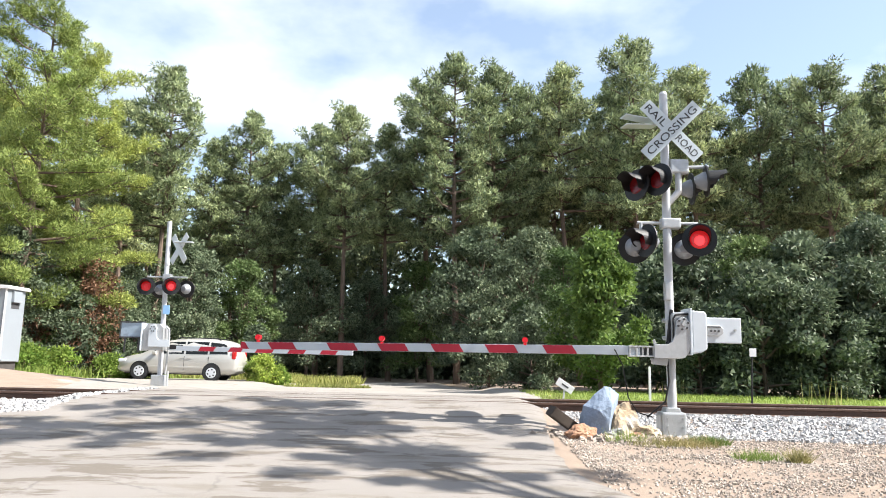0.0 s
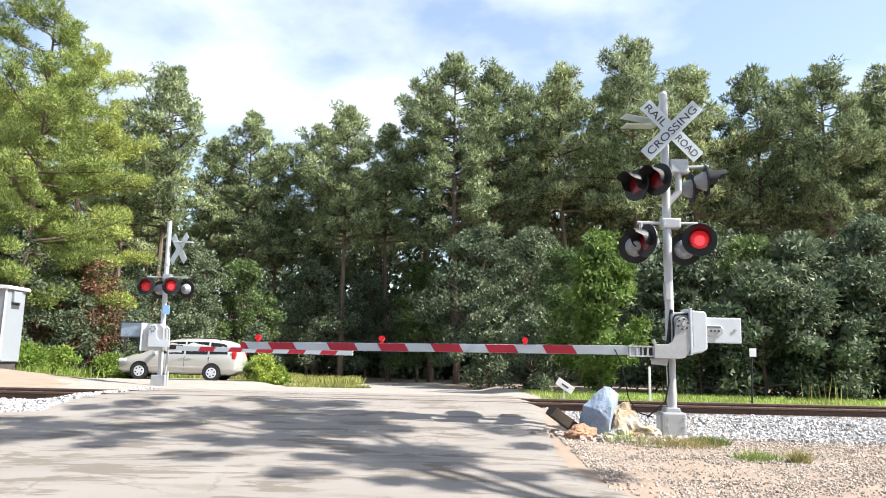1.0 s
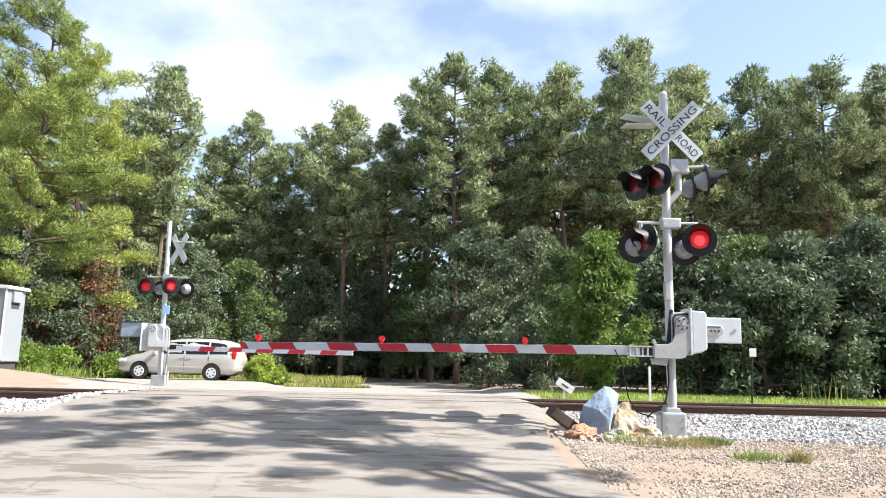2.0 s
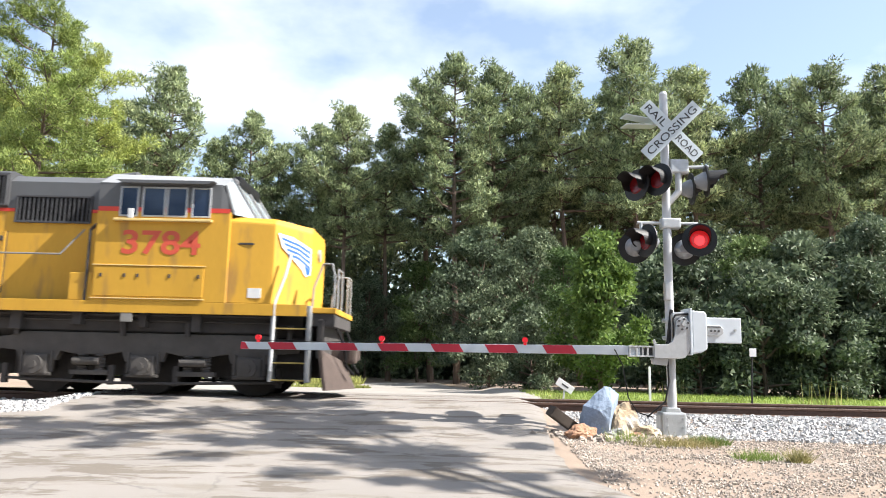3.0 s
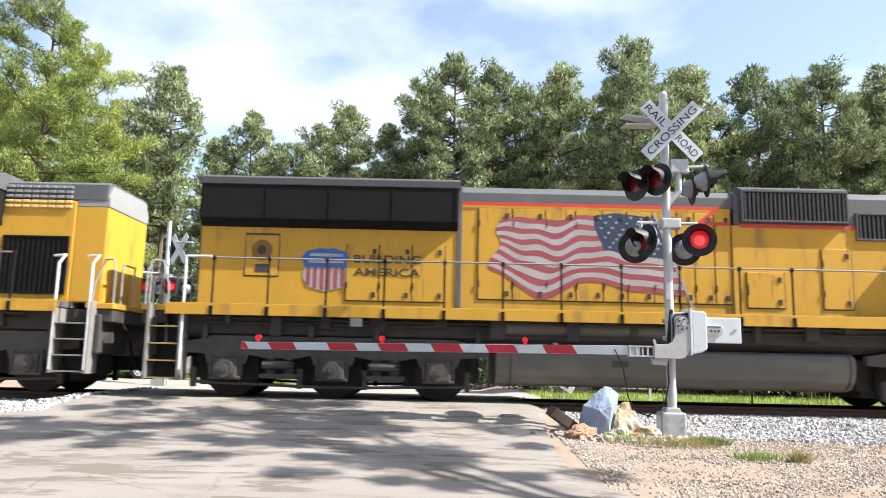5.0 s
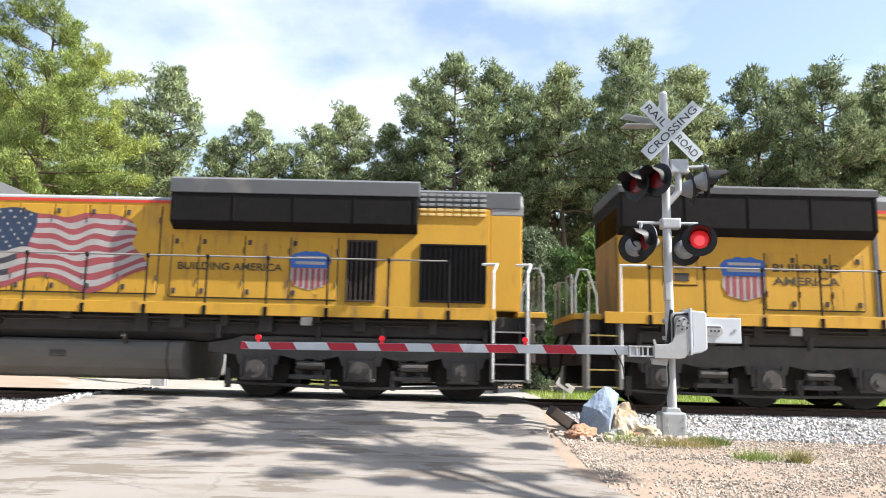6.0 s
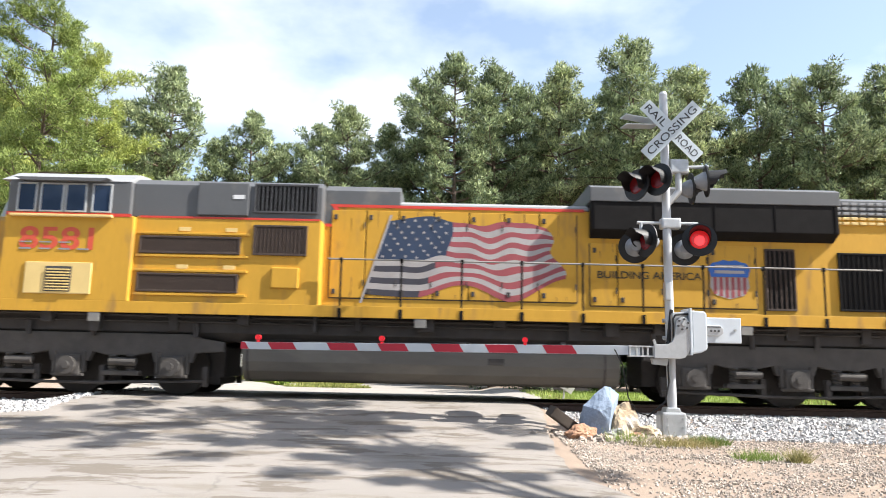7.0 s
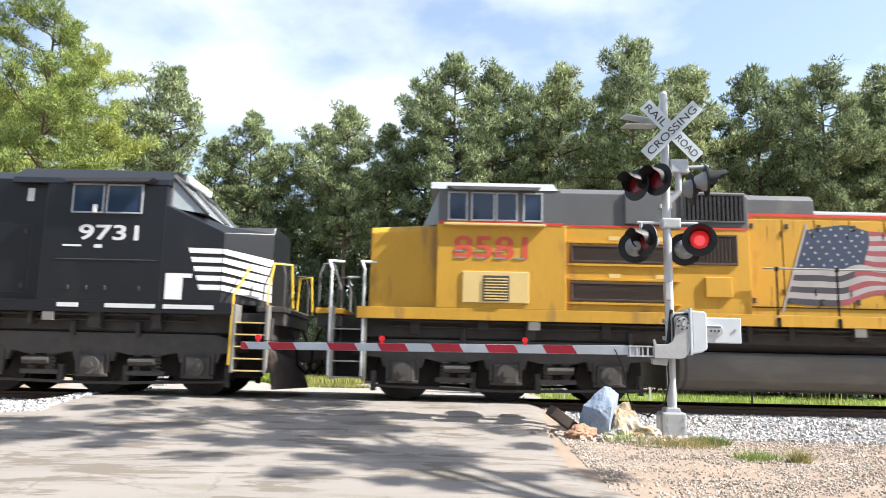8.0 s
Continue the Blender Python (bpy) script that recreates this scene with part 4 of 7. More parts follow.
def end_gear(parent, xe, d, rail_mat, plow=True, platform_mat=None, inner=True):
    """Platform end, end rails, coupler and snow plow at the end xe; d points outwards."""
    bm = B()
    box(bm, *sorted((xe - d * .55, xe)), -1.32, 1.32, 1.61, 1.72, .015)
    part("end_platform", bm, platform_mat or M["loco_yellow"], parent, "end platform beam")
    for s in (-1, 1):
        pts = [(xe - d * .05, s * 1.25, 1.70), (xe - d * .05, s * 1.25, 2.35), (xe - d * .12, s * 1.2, 2.58), (xe - d * .3, s * 1.15, 2.58), (xe - d * .46, s * 1.2, 2.1), (xe - d * .5, s * 1.25, 1.0)]
        part("end_handrail", path_rod(B(), pts, .019), rail_mat, parent, "curved pale end handrail")
        if inner:
            part("end_handrail", path_rod(B(), [(xe - d * .02, s * .45, 1.70), (xe - d * .02, s * .45, 2.5), (xe - d * .02, s * 1.0, 2.5), (xe - d * .02, s * 1.0, 1.7)], .02), rail_mat, parent)
        path = [(xe - d * .05, s * .75, 1.35), (xe + d * .12, s * .72, 1.0), (xe + d * .15, s * .62, .62), (xe + d * .28, s * .45, .45)]
        part("air_hose", path_rod(B(), path, .028), M["mesh_black"], parent, "black rubber air hose")
    bm = B()
    box(bm, *sorted((xe - d * .5, xe + d * .12)), -.16, .16, .72, 1.02, .04)
    box(bm, *sorted((xe + d * .08, xe + d * .30)), -.22, .14, .66, 1.08, .07)
    box(bm, *sorted((xe + d * .22, xe + d * .34)), .06, .2, .72, 1.0, .05)
    part("coupler", bm, M["rust"], parent, "rusty knuckle coupler")
    part("platform_beam", box(B(), *sorted((xe - d * .5, xe - d * .03)), -1.28, 1.28, 1.36, 1.605, .02), M["grime"], parent, "dark beam under the end platform")
    part("buffer_beam", box(B(), *sorted((xe - d * .34, xe - d * .22)), -1.35, 1.35, .75, 1.5, .03), M["grime"], parent)
    if plow:
        bm = B()
        for s in (-1, 1):
            f = [(xe + d * .28, 0), (xe - d * .12, s * 1.38)]
            lo = [bm.verts.new((f[0][0], 0, .16)), bm.verts.new((f[1][0], f[1][1], .16)), bm.verts.new((f[1][0] - d * .12, f[1][1], .92)), bm.verts.new((f[0][0] - d * .26, 0, .70))]
            bk = [bm.verts.new(v.co + Vector((-d * .06, 0, 0))) for v in lo]
            bm.faces.new(lo)
            bm.faces.new(bk[::-1])
            for i in range(4):
                bm.faces.new((lo[i], bk[i], bk[(i + 1) % 4], lo[(i + 1) % 4]))
        bmesh.ops.recalc_face_normals(bm, faces=bm.faces[:])
        part("snow_plow", bm, M["rust"], parent, "rust-streaked steel snow plow")


def windows(parent, spans, z0, z1, y, frame_mat):
    for s in (-1, 1):
        for a, b in spans:
            bm = B()
            t = .032
            yy = sorted((s * (y - .01), s * (y + .025)))
            box(bm, a, a + t, *yy, z0, z1, .006)
            box(bm, b - t, b, *yy, z0, z1, .006)
            box(bm, a + t, b - t, *yy, z0, z0 + t, .006)
            box(bm, a + t, b - t, *yy, z1 - t, z1, .006)
            w = part("cab_window", bm, frame_mat, parent, "silver framed cab side window")
            part("pane", box(B(), a + t, b - t, *sorted((s * (y - .005), s * (y + .008))), z0 + t, z1 - t), M["glass"], w, "dark reflecting glass")


def grille(parent, x0, x1, z0, z1, y, slat, back, step=.075, vertical=True, label="slatted air intake"):
    for s in (-1, 1):
        bm = B()
        t = .04
        yy = sorted((s * (y - .01), s * (y + .03)))
        box(bm, x0, x1, *yy, z0, z0 + t, .006)
        box(bm, x0, x1, *yy, z1 - t, z1, .006)
        box(bm, x0, x0 + t, *yy, z0 + t, z1 - t, .006)
        box(bm, x1 - t, x1, *yy, z0 + t, z1 - t, .006)
        g = part("grille", bm, slat, parent, label)
        part("backing", box(B(), x0 + t, x1 - t, *sorted((s * (y - .03), s * (y + .004))), z0 + t, z1 - t), back, g)
        n = int(((x1 - x0) if vertical else (z1 - z0)) / step)
        first = None
        for i in range(1, n):
            if vertical:
                x = x0 + (x1 - x0) * i / n
                if first is None:
                    first = part("slat", box(B(), -.012, .012, *sorted((s * (y - .0), s * (y + .022))), z0 + t, z1 - t), slat, g)
                    o = first
                else:
                    o = first.copy()
                    scene.collection.objects.link(o)
                o.location = (x, 0, 0)
            else:
                z = z0 + (z1 - z0) * i / n
                if first is None:
                    first = part("slat", box(B(), x0 + t, x1 - t, *sorted((s * (y - .0), s * (y + .022))), -.012, .012), slat, g)
                    o = first
                else:
                    o = first.copy()
                    scene.collection.objects.link(o)
                o.location = (0, 0, z)


def hood_doors(parent, edges, z0, z1, y, material):
    """Hinged hood doors between the edges, each with latches."""
    for s in (-1, 1):
        for a, b in zip(edges, edges[1:]):
            d = part("hood_door", box(B(), a + .012, b - .012, *sorted((s * (y - .02), s * (y + .018))), z0, z1, .008), material, parent)
            for z in (z0 + .12, z1 - .14):
                part("latch", box(B(), b - .13, b - .06, *sorted((s * (y + .01), s * (y + .035))), z - .05, z + .05, .008), M["grime"], d, "dark door latch")
            bm = B()
            for x in (a, b):
                box(bm, x - .012, x + .012, *sorted((s * (y - .01), s * (y + .003))), z0, z1)
            box(bm, a, b, *sorted((s * (y - .01), s * (y + .003))), z0 - .02, z0)
            part("door_seam", bm, M["grime"], d, "dark dirty door joint")
            rng = random.Random(int(a * 100) + s)
            streaks = []
            for _ in range(4):
                x, z, w, l = rng.uniform(a + .04, b - .05), rng.choice((z1, z1 - .16, z0 + .1, rng.uniform(z0 + .3, z1))), rng.uniform(.008, .02), rng.uniform(.08, .45)
                streaks.append([(x, z), (x + w, z), (x + w * .7, max(z0, z - l)), (x + w * .3, max(z0, z - l))])
            if material == M["loco_yellow"]:
                decal("rust_streak", streaks, M["rust_stain"], d, s, y + .020, "brown rust streaks")
            for z in (z0 + .3, z1 - .3):
                part("hinge", rod(B(), (a + .03, s * (y + .022), z - .06), (a + .03, s * (y + .022), z + .06), .012, seg=6), M["grime"], d)


def radiator(parent, x0, x1, z0, z1, hw, hw_low, cap, tall=.12):
    sec = [(hw_low, z0), (hw, z0 + .14), (hw, z1 - .12), (hw - .1, z1 - .02)]
    part("radiator", hull(B(), x0, sec, x1, None, .015), M["mesh_black"], parent, "black flared radiator intake")
    n = 5
    for s in (-1, 1):
        for i in range(n):
            x = x0 + .06 + (x1 - x0 - .12) * i / (n - 1)
            part("screen_bar", box(B(), x - .012, x + .012, *sorted((s * (hw - .02), s * (hw + .012))), z0 + .16, z1 - .18), M["mesh_black"], parent)
    part("radiator_cap", hull(B(), x0 - .03, [(hw + .02, z1 - .02 - tall), (hw + .02, z1 - .04), (hw - .14, z1 + .03)], x1 + .03, None, .012), cap, parent, "grey sloping cap over the radiators")
    bm = B()
    for i in range(3):
        x = x0 + (x1 - x0) * (i + .5) / 3
        rod(bm, (x, 0, z1), (x, 0, z1 + .09), .62, seg=24)
    part("roof_fan", bm, M["loco_grey"], parent, "round roof cooling fans")


def nose(parent, x0, x1, hw0, hw1, zt0, zt1, material, label):
    bm = B()
    hull(bm, x0, [(hw0, 1.74), (hw0, zt0 - .10), (hw0 - .12, zt0)], x1, [(hw1, 1.74), (hw1, zt1 - .12), (hw1 - .10, zt1)], .03)
    return part("nose", bm, material, parent, label)


def lead_locomotive():
    t = thing("locomotive", pose(MOVE[0][1], TRACK_Y, 0), "yellow and grey diesel locomotive, painted flag and red number", "locomotive", "locomotives of the train")
    Y, G = M["loco_yellow"], M["loco_grey"]
    walkway(t, -16.3, 3.1, Y)
    underframe(t, -16.2, 3.0)
    trucks(t, (0.0, -13.15), 2.02, 1)
    tank(t, -10.04, -3.23)
    for s in (-1, 1):
        bm = B()
        rod(bm, (-10.05, s * 1.2, 1.42), (-6.4, s * 1.2, 1.42), .135, seg=20)
        part("air_reservoir", bm, M["tank_grey"], t, "long grey air reservoir")
    # hood
    part("hood", hull(B(), -15.9, [(.98, 1.74), (.98, 3.90)], -5.35, None, .012), Y, t, "yellow engine hood")
    part("hood_front", hull(B(), -5.35, [(1.02, 1.74), (1.02, 3.56)], -.98, None, .012), Y, t, "yellow equipment hood")
    part("hood_roof", hull(B(), -10.75, [(.985, 3.90), (.985, 4.12), (.8, 4.27)], -5.3, None, .012), G, t, "dark grey hood roof")
    part("hood_roof", hull(B(), -5.3, [(1.03, 3.56), (1.03, 4.14), (.84, 4.29)], -.98, None, .012), G, t, "dark grey hood roof")
    part("hood_roof", hull(B(), -10.82, [(1.0, 1.75), (1.0, 4.24)], -10.72, None, .01), G, t)
    for s in (-1, 1):
        decal("red_stripe", [[(-10.7, 3.86), (-5.95, 3.86), (-5.95, 3.93), (-10.7, 3.93)]], M["loco_red"], t, s, 1.004)
        decal("red_stripe", [[(-5.95, 3.93), (-5.5, 3.93), (-5.9, 3.62), (-5.36, 3.62), (-5.36, 3.55), (-6.1, 3.55), (-5.72, 3.86), (-5.95, 3.86)]], M["loco_red"], t, s, 1.004, "red zigzag stripe")
        decal("red_stripe", [[(-5.2, 3.52), (-1.0, 3.52), (-1.0, 3.59), (-5.2, 3.59)]], M["loco_red"], t, s, 1.036)
    radiator(t, -15.9, -10.8, 3.32, 4.32, 1.20, 1.0, M["louvre"], .16)
    grille(t, -5.18, -3.05, 3.62, 4.27, 1.10, M["louvre"], M["mesh_black"], .085, label="dark slatted brake grille")
    part("grille_box", hull(B(), -5.2, [(1.03, 3.60), (1.09, 3.64), (1.09, 4.30), (.95, 4.36)], -3.03, None, .012), M["louvre"], t)
    grille(t, -2.88, -1.36, 3.30, 3.86, 1.035, M["louvre"], M["mesh_black"], .085, label="dark slatted air intake")
    hood_doors(t, [-10.4, -9.72, -9.06, -8.46, -7.92, -7.44, -6.92, -6.44, -6.1, -5.7, -5.36], 1.98, 3.80, .982, Y)
    hood_doors(t, [-13.0, -12.35, -11.7, -11.05], 1.90, 3.02, .982, Y)
    hood_doors(t, [-5.1, -4.35], 1.92, 2.62, 1.022, Y)
    hood_doors(t, [-3.6, -3.0], 1.92, 3.12, 1.022, Y)
    for s in (-1, 1):
        part("hatch_frame", box(B(), -15.02, -14.33, *sorted((s * .96, s * .986)), 2.33, 3.20, .006), M["grime"], t, "dark edge of the fan recess")
        part("round_hatch", rod(B(), (-14.68, s * .96, 2.86), (-14.68, s * 1.005, 2.86), .24, .2, seg=24), M["rust_stain"], t, "round yellow-brown fan hatch")
        part("hatch_hub", rod(B(), (-14.68, s * .99, 2.86), (-14.68, s * 1.02, 2.86), .09, seg=16), M["brown_grille"], t)
        part("hatch_recess", box(B(), -15.0, -14.35, *sorted((s * .96, s * .992)), 2.35, 3.16, .01), M["loco_yellow"], t)
        part("placard", box(B(), -14.8, -14.5, *sorted((s * .98, s * .998)), 2.42, 2.58), M["grime"], t)
        flag(t, s, 1.006, (-6.9, 3.72), (-6.12, 1.78), 3.05, (3.66, 3.76, 3.66, 3.60, 3.62), (2.12, 2.18, 2.38, 2.0, 2.55))
        shield(t, s, .990, -13.83, -12.97, 2.06, 2.93)
        x = -12.85 if s < 0 else -11.5
        lettering("slogan", "BUILDING", M["dark_text"], t, x, s, 1.008, 2.64, .165, 1.32, .022, "dark painted words")
        lettering("slogan", "AMERICA", M["dark_text"], t, x, s, 1.008, 2.38, .165, 1.32, .022, "dark painted words")
    # cab and nose
    part("cab", hull(B(), -1.0, [(1.55, 1.74), (1.55, 3.50)], 1.56, None, .02), Y, t, "yellow cab body")
    bm = B()
    hull(bm, -1.0, [(1.545, 3.50), (1.545, 4.03)], 1.36, None, .0)
    hull(bm, 1.36, [(1.545, 3.50), (1.545, 4.03)], 1.62, [(1.5, 3.50), (1.5, 3.52)], 0)
    part("cab_upper", bm, G, t, "dark grey upper cab")
    part("cab_roof", hull(B(), -1.0, [(1.56, 4.03), (1.50, 4.06), (1.0, 4.34), (.6, 4.39)], 1.42, [(1.50, 4.03), (1.44, 4.06), (1.0, 4.30), (.6, 4.34)], .01), M["roof_grey"], t, "pale grey sloping cab roof")
    for s in (-1, 1):
        decal("red_stripe", [[(-.98, 3.47), (1.55, 3.47), (1.55, 3.56), (-.98, 3.56)]], M["loco_red"], t, s, 1.555)
        x0 = -.48 if s < 0 else 1.04
        lettering("number", "3784", M["orange_red"], t, x0, s, 1.558, 2.64, .47, 1.50, .02, "large red number")
        bm = B()
        for k in range(2):
            box(bm, -1.0, 1.15, *sorted((s * 1.54, s * 1.575)), (1.79, 2.42)[k], (1.81, 2.44)[k], .004)
        part("cab_seam", bm, M["loco_yellow_pale"], t)
        d = part("cab_panel", box(B(), -.95, 1.12, *sorted((s * 1.53, s * 1.565)), 1.84, 2.40, .008), Y, t)
        for x in (-.85, -.4, -.15, .45, 1.0):
            part("latch", box(B(), x, x + .05, *sorted((s * 1.56, s * 1.578)), 2.2, 2.27, .006), M["grime"], d, "small dark latch")
        part("visor", prism(B(), [(-.62, 4.06), (1.25, 4.06), (1.15, 4.0), (-.5, 4.0)], *sorted((s * 1.5, s * 1.72))), M["loco_grey"], t, "sun visor over the windows")
        part("armrest", box(B(), -.65, 1.22, *sorted((s * 1.55, s * 1.64)), 3.28, 3.33, .012), M["loco_yellow_pale"], t)
        part("mirror", box(B(), -.38, -.28, *sorted((s * 1.6, s * 1.64)), 3.33, 3.52, .01), M["white_paint"], t, "small white mirror")
        part("grab_iron", path_rod(B(), [(-1.12, s * 1.5, 1.75), (-1.12, s * 1.5, 3.1), (-1.12, s * 1.3, 3.25)], .03), M["grime"], t)
        part("cab_step_box", box(B(), -1.45, -1.02, *sorted((s * 1.05, s * 1.5)), 1.75, 2.28, .02), Y, t)
    windows(t, [(-.58, -.22), (-.15, .30), (.32, .72), (.80, 1.17)], 3.37, 3.96, 1.55, M["frame_silver"])
    nose(t, 1.5, 2.42, 1.50, 1.44, 3.44, 3.42, Y, "yellow nose side")
    nose(t, 2.40, 3.02, 1.44, .80, 3.42, 3.36, Y, "yellow angled nose corner and front")
    bm = B()
    hull(bm, 1.42, [(1.2, 3.46), (1.2, 4.22)], 1.44, None)
    v = [bm.verts.new(c) for c in ((1.95, -1.15, 3.44), (1.95, 1.15, 3.44), (1.42, 1.05, 4.26), (1.42, -1.05, 4.26))]
    bm.faces.new(v)
    for s in (-1, 1):
        q = [bm.verts.new(c) for c in ((1.95, s * 1.15, 3.44), (1.42, s * 1.05, 4.26), (1.42, s * 1.5, 4.02), (1.6, s * 1.5, 3.46))]
        bm.faces.new(q)
    part("windshield", bm, M["pale_sky_glass"], t, "raked windshield with the pale sky reflection painted in")
    bm = B()
    for s in (-1, 1):
        rod(bm, (1.96, s * 1.15, 3.43), (1.43, s * 1.05, 4.27), .03, seg=8)
        rod(bm, (1.96, s * .02, 3.43), (1.43, s * .02, 4.27), .03, seg=8)
        rod(bm, (1.60, s * 1.5, 3.46), (1.42, s * 1.5, 4.03), .03, seg=8)
    rod(bm, (1.96, -1.15, 3.43), (1.96, 1.15, 3.43), .03, seg=8)
    rod(bm, (1.43, -1.05, 4.27), (1.43, 1.05, 4.27), .04, seg=8)
    part("windshield_frame", bm, G, t)
    bm = B()
    box(bm, 1.9, 2.1, -.35, .35, 3.40, 3.58, .03)
    path_rod(bm, [(1.75, -.9, 3.42), (1.75, -.9, 3.5), (2.6, -.7, 3.46), (2.6, -.7, 3.38)], .015)
    path_rod(bm, [(1.75, .9, 3.42), (1.75, .9, 3.5), (2.6, .7, 3.46), (2.6, .7, 3.38)], .015)
    part("nose_fittings", bm, G, t)
    part("number_board", box(B(), 1.36, 1.5, -.8, .8, 4.20, 4.40, .03), M["black_metal"], t)
    for s in (-1, 1):
        face = lambda u, z: (2.42 + .60 * u + .008, s * (1.44 - .64 * u + .010), z)
        for k, (poly, m) in enumerate([([(.06, 3.14), (.45, 3.10), (.80, 2.98), (.98, 2.92), (.98, 2.40), (.84, 2.34), (.72, 2.48), (.45, 2.68), (.18, 2.86)], "white_paint")]
                                      + [([(.14 + .07 * j, 3.07 - .10 * j), (.62, 2.98 - .085 * j), (.95, 2.86 - .1 * j), (.95, 2.80 - .1 * j), (.62, 2.93 - .085 * j), (.16 + .07 * j, 3.02 - .10 * j)], "blue_paint") for j in range(4)]
                                      + [([(.80, 2.56), (.95, 2.50), (.95, 2.40), (.86, 2.38)], "blue_paint")]):
            bm = B()
            f = bm.faces.new([bm.verts.new(Vector(face(u, z)) + Vector((.003, s * .004, 0)) * (k > 0)) for u, z in poly])
            part("nose_wing", bm, M[m], t, "white wing emblem" if k == 0 else "blue wing feather")
        part("notice", box(B(), 1.95, 2.2, *sorted((s * 1.40, s * 1.478)), 1.86, 2.05, .003), M["white_paint"], t, "white notice plate")
        part("nose_slot", box(B(), 1.72, 2.02, *sorted((s * 1.40, s * 1.490)), 2.88, 2.92, .004), M["grime"], t)
    part("headlight", rod(B(), (2.98, 0, 2.9), (3.06, 0, 2.9), .13, seg=20), M["frame_silver"], t, "twin nose headlight")
    handrails(t, [-15.44, -14.39, -13.29, -12.19, -11.05, -9.94, -8.83, -7.69, -6.58, -5.44, -4.44], -1.65, 2.62, (.38, .5))
    steps(t, 2.46, 3.14, M["roof_grey"], M["tread_yellow"])
    end_gear(t, 3.62, 1, M["roof_grey"], True, Y)
    steps(t, -16.62, -16.0, M["step_grey"], M["tread_yellow"])
    part("hood_end", box(B(), -15.935, -15.905, -.96, .96, 1.76, 3.30, .01), M["shaded_dirty_yellow"], t, "brownish yellow hood end with grime and painted shade")
    end_gear(t, -16.85, -1, M["roof_grey"], False, Y)
    for s in (-1, 1):
        part("front_grab", path_rod(B(), [(2.48, s * 1.53, .5), (2.5, s * 1.53, 1.8), (2.66, s * 1.50, 2.3), (2.74, s * 1.42, 2.75)], .026), M["white_paint"], t, "white front grab rail")
        part("rear_grab", path_rod(B(), [(-15.98, s * 1.5, .5), (-15.98, s * 1.5, 2.64), (-15.5, s * 1.53, 2.64)], .024), M["white_paint"], t, "white rear grab rail")
    bm = B()
    path_rod(bm, [(-1.6, 0, 4.3), (-1.6, 0, 4.5), (-1.2, 0, 4.5)], .03)
    for k in (-.12, 0, .12):
        rod(bm, (-1.4, k, 4.52), (-.9, k, 4.54), .03, .08)
    part("air_horn", bm, G, t)
    return t


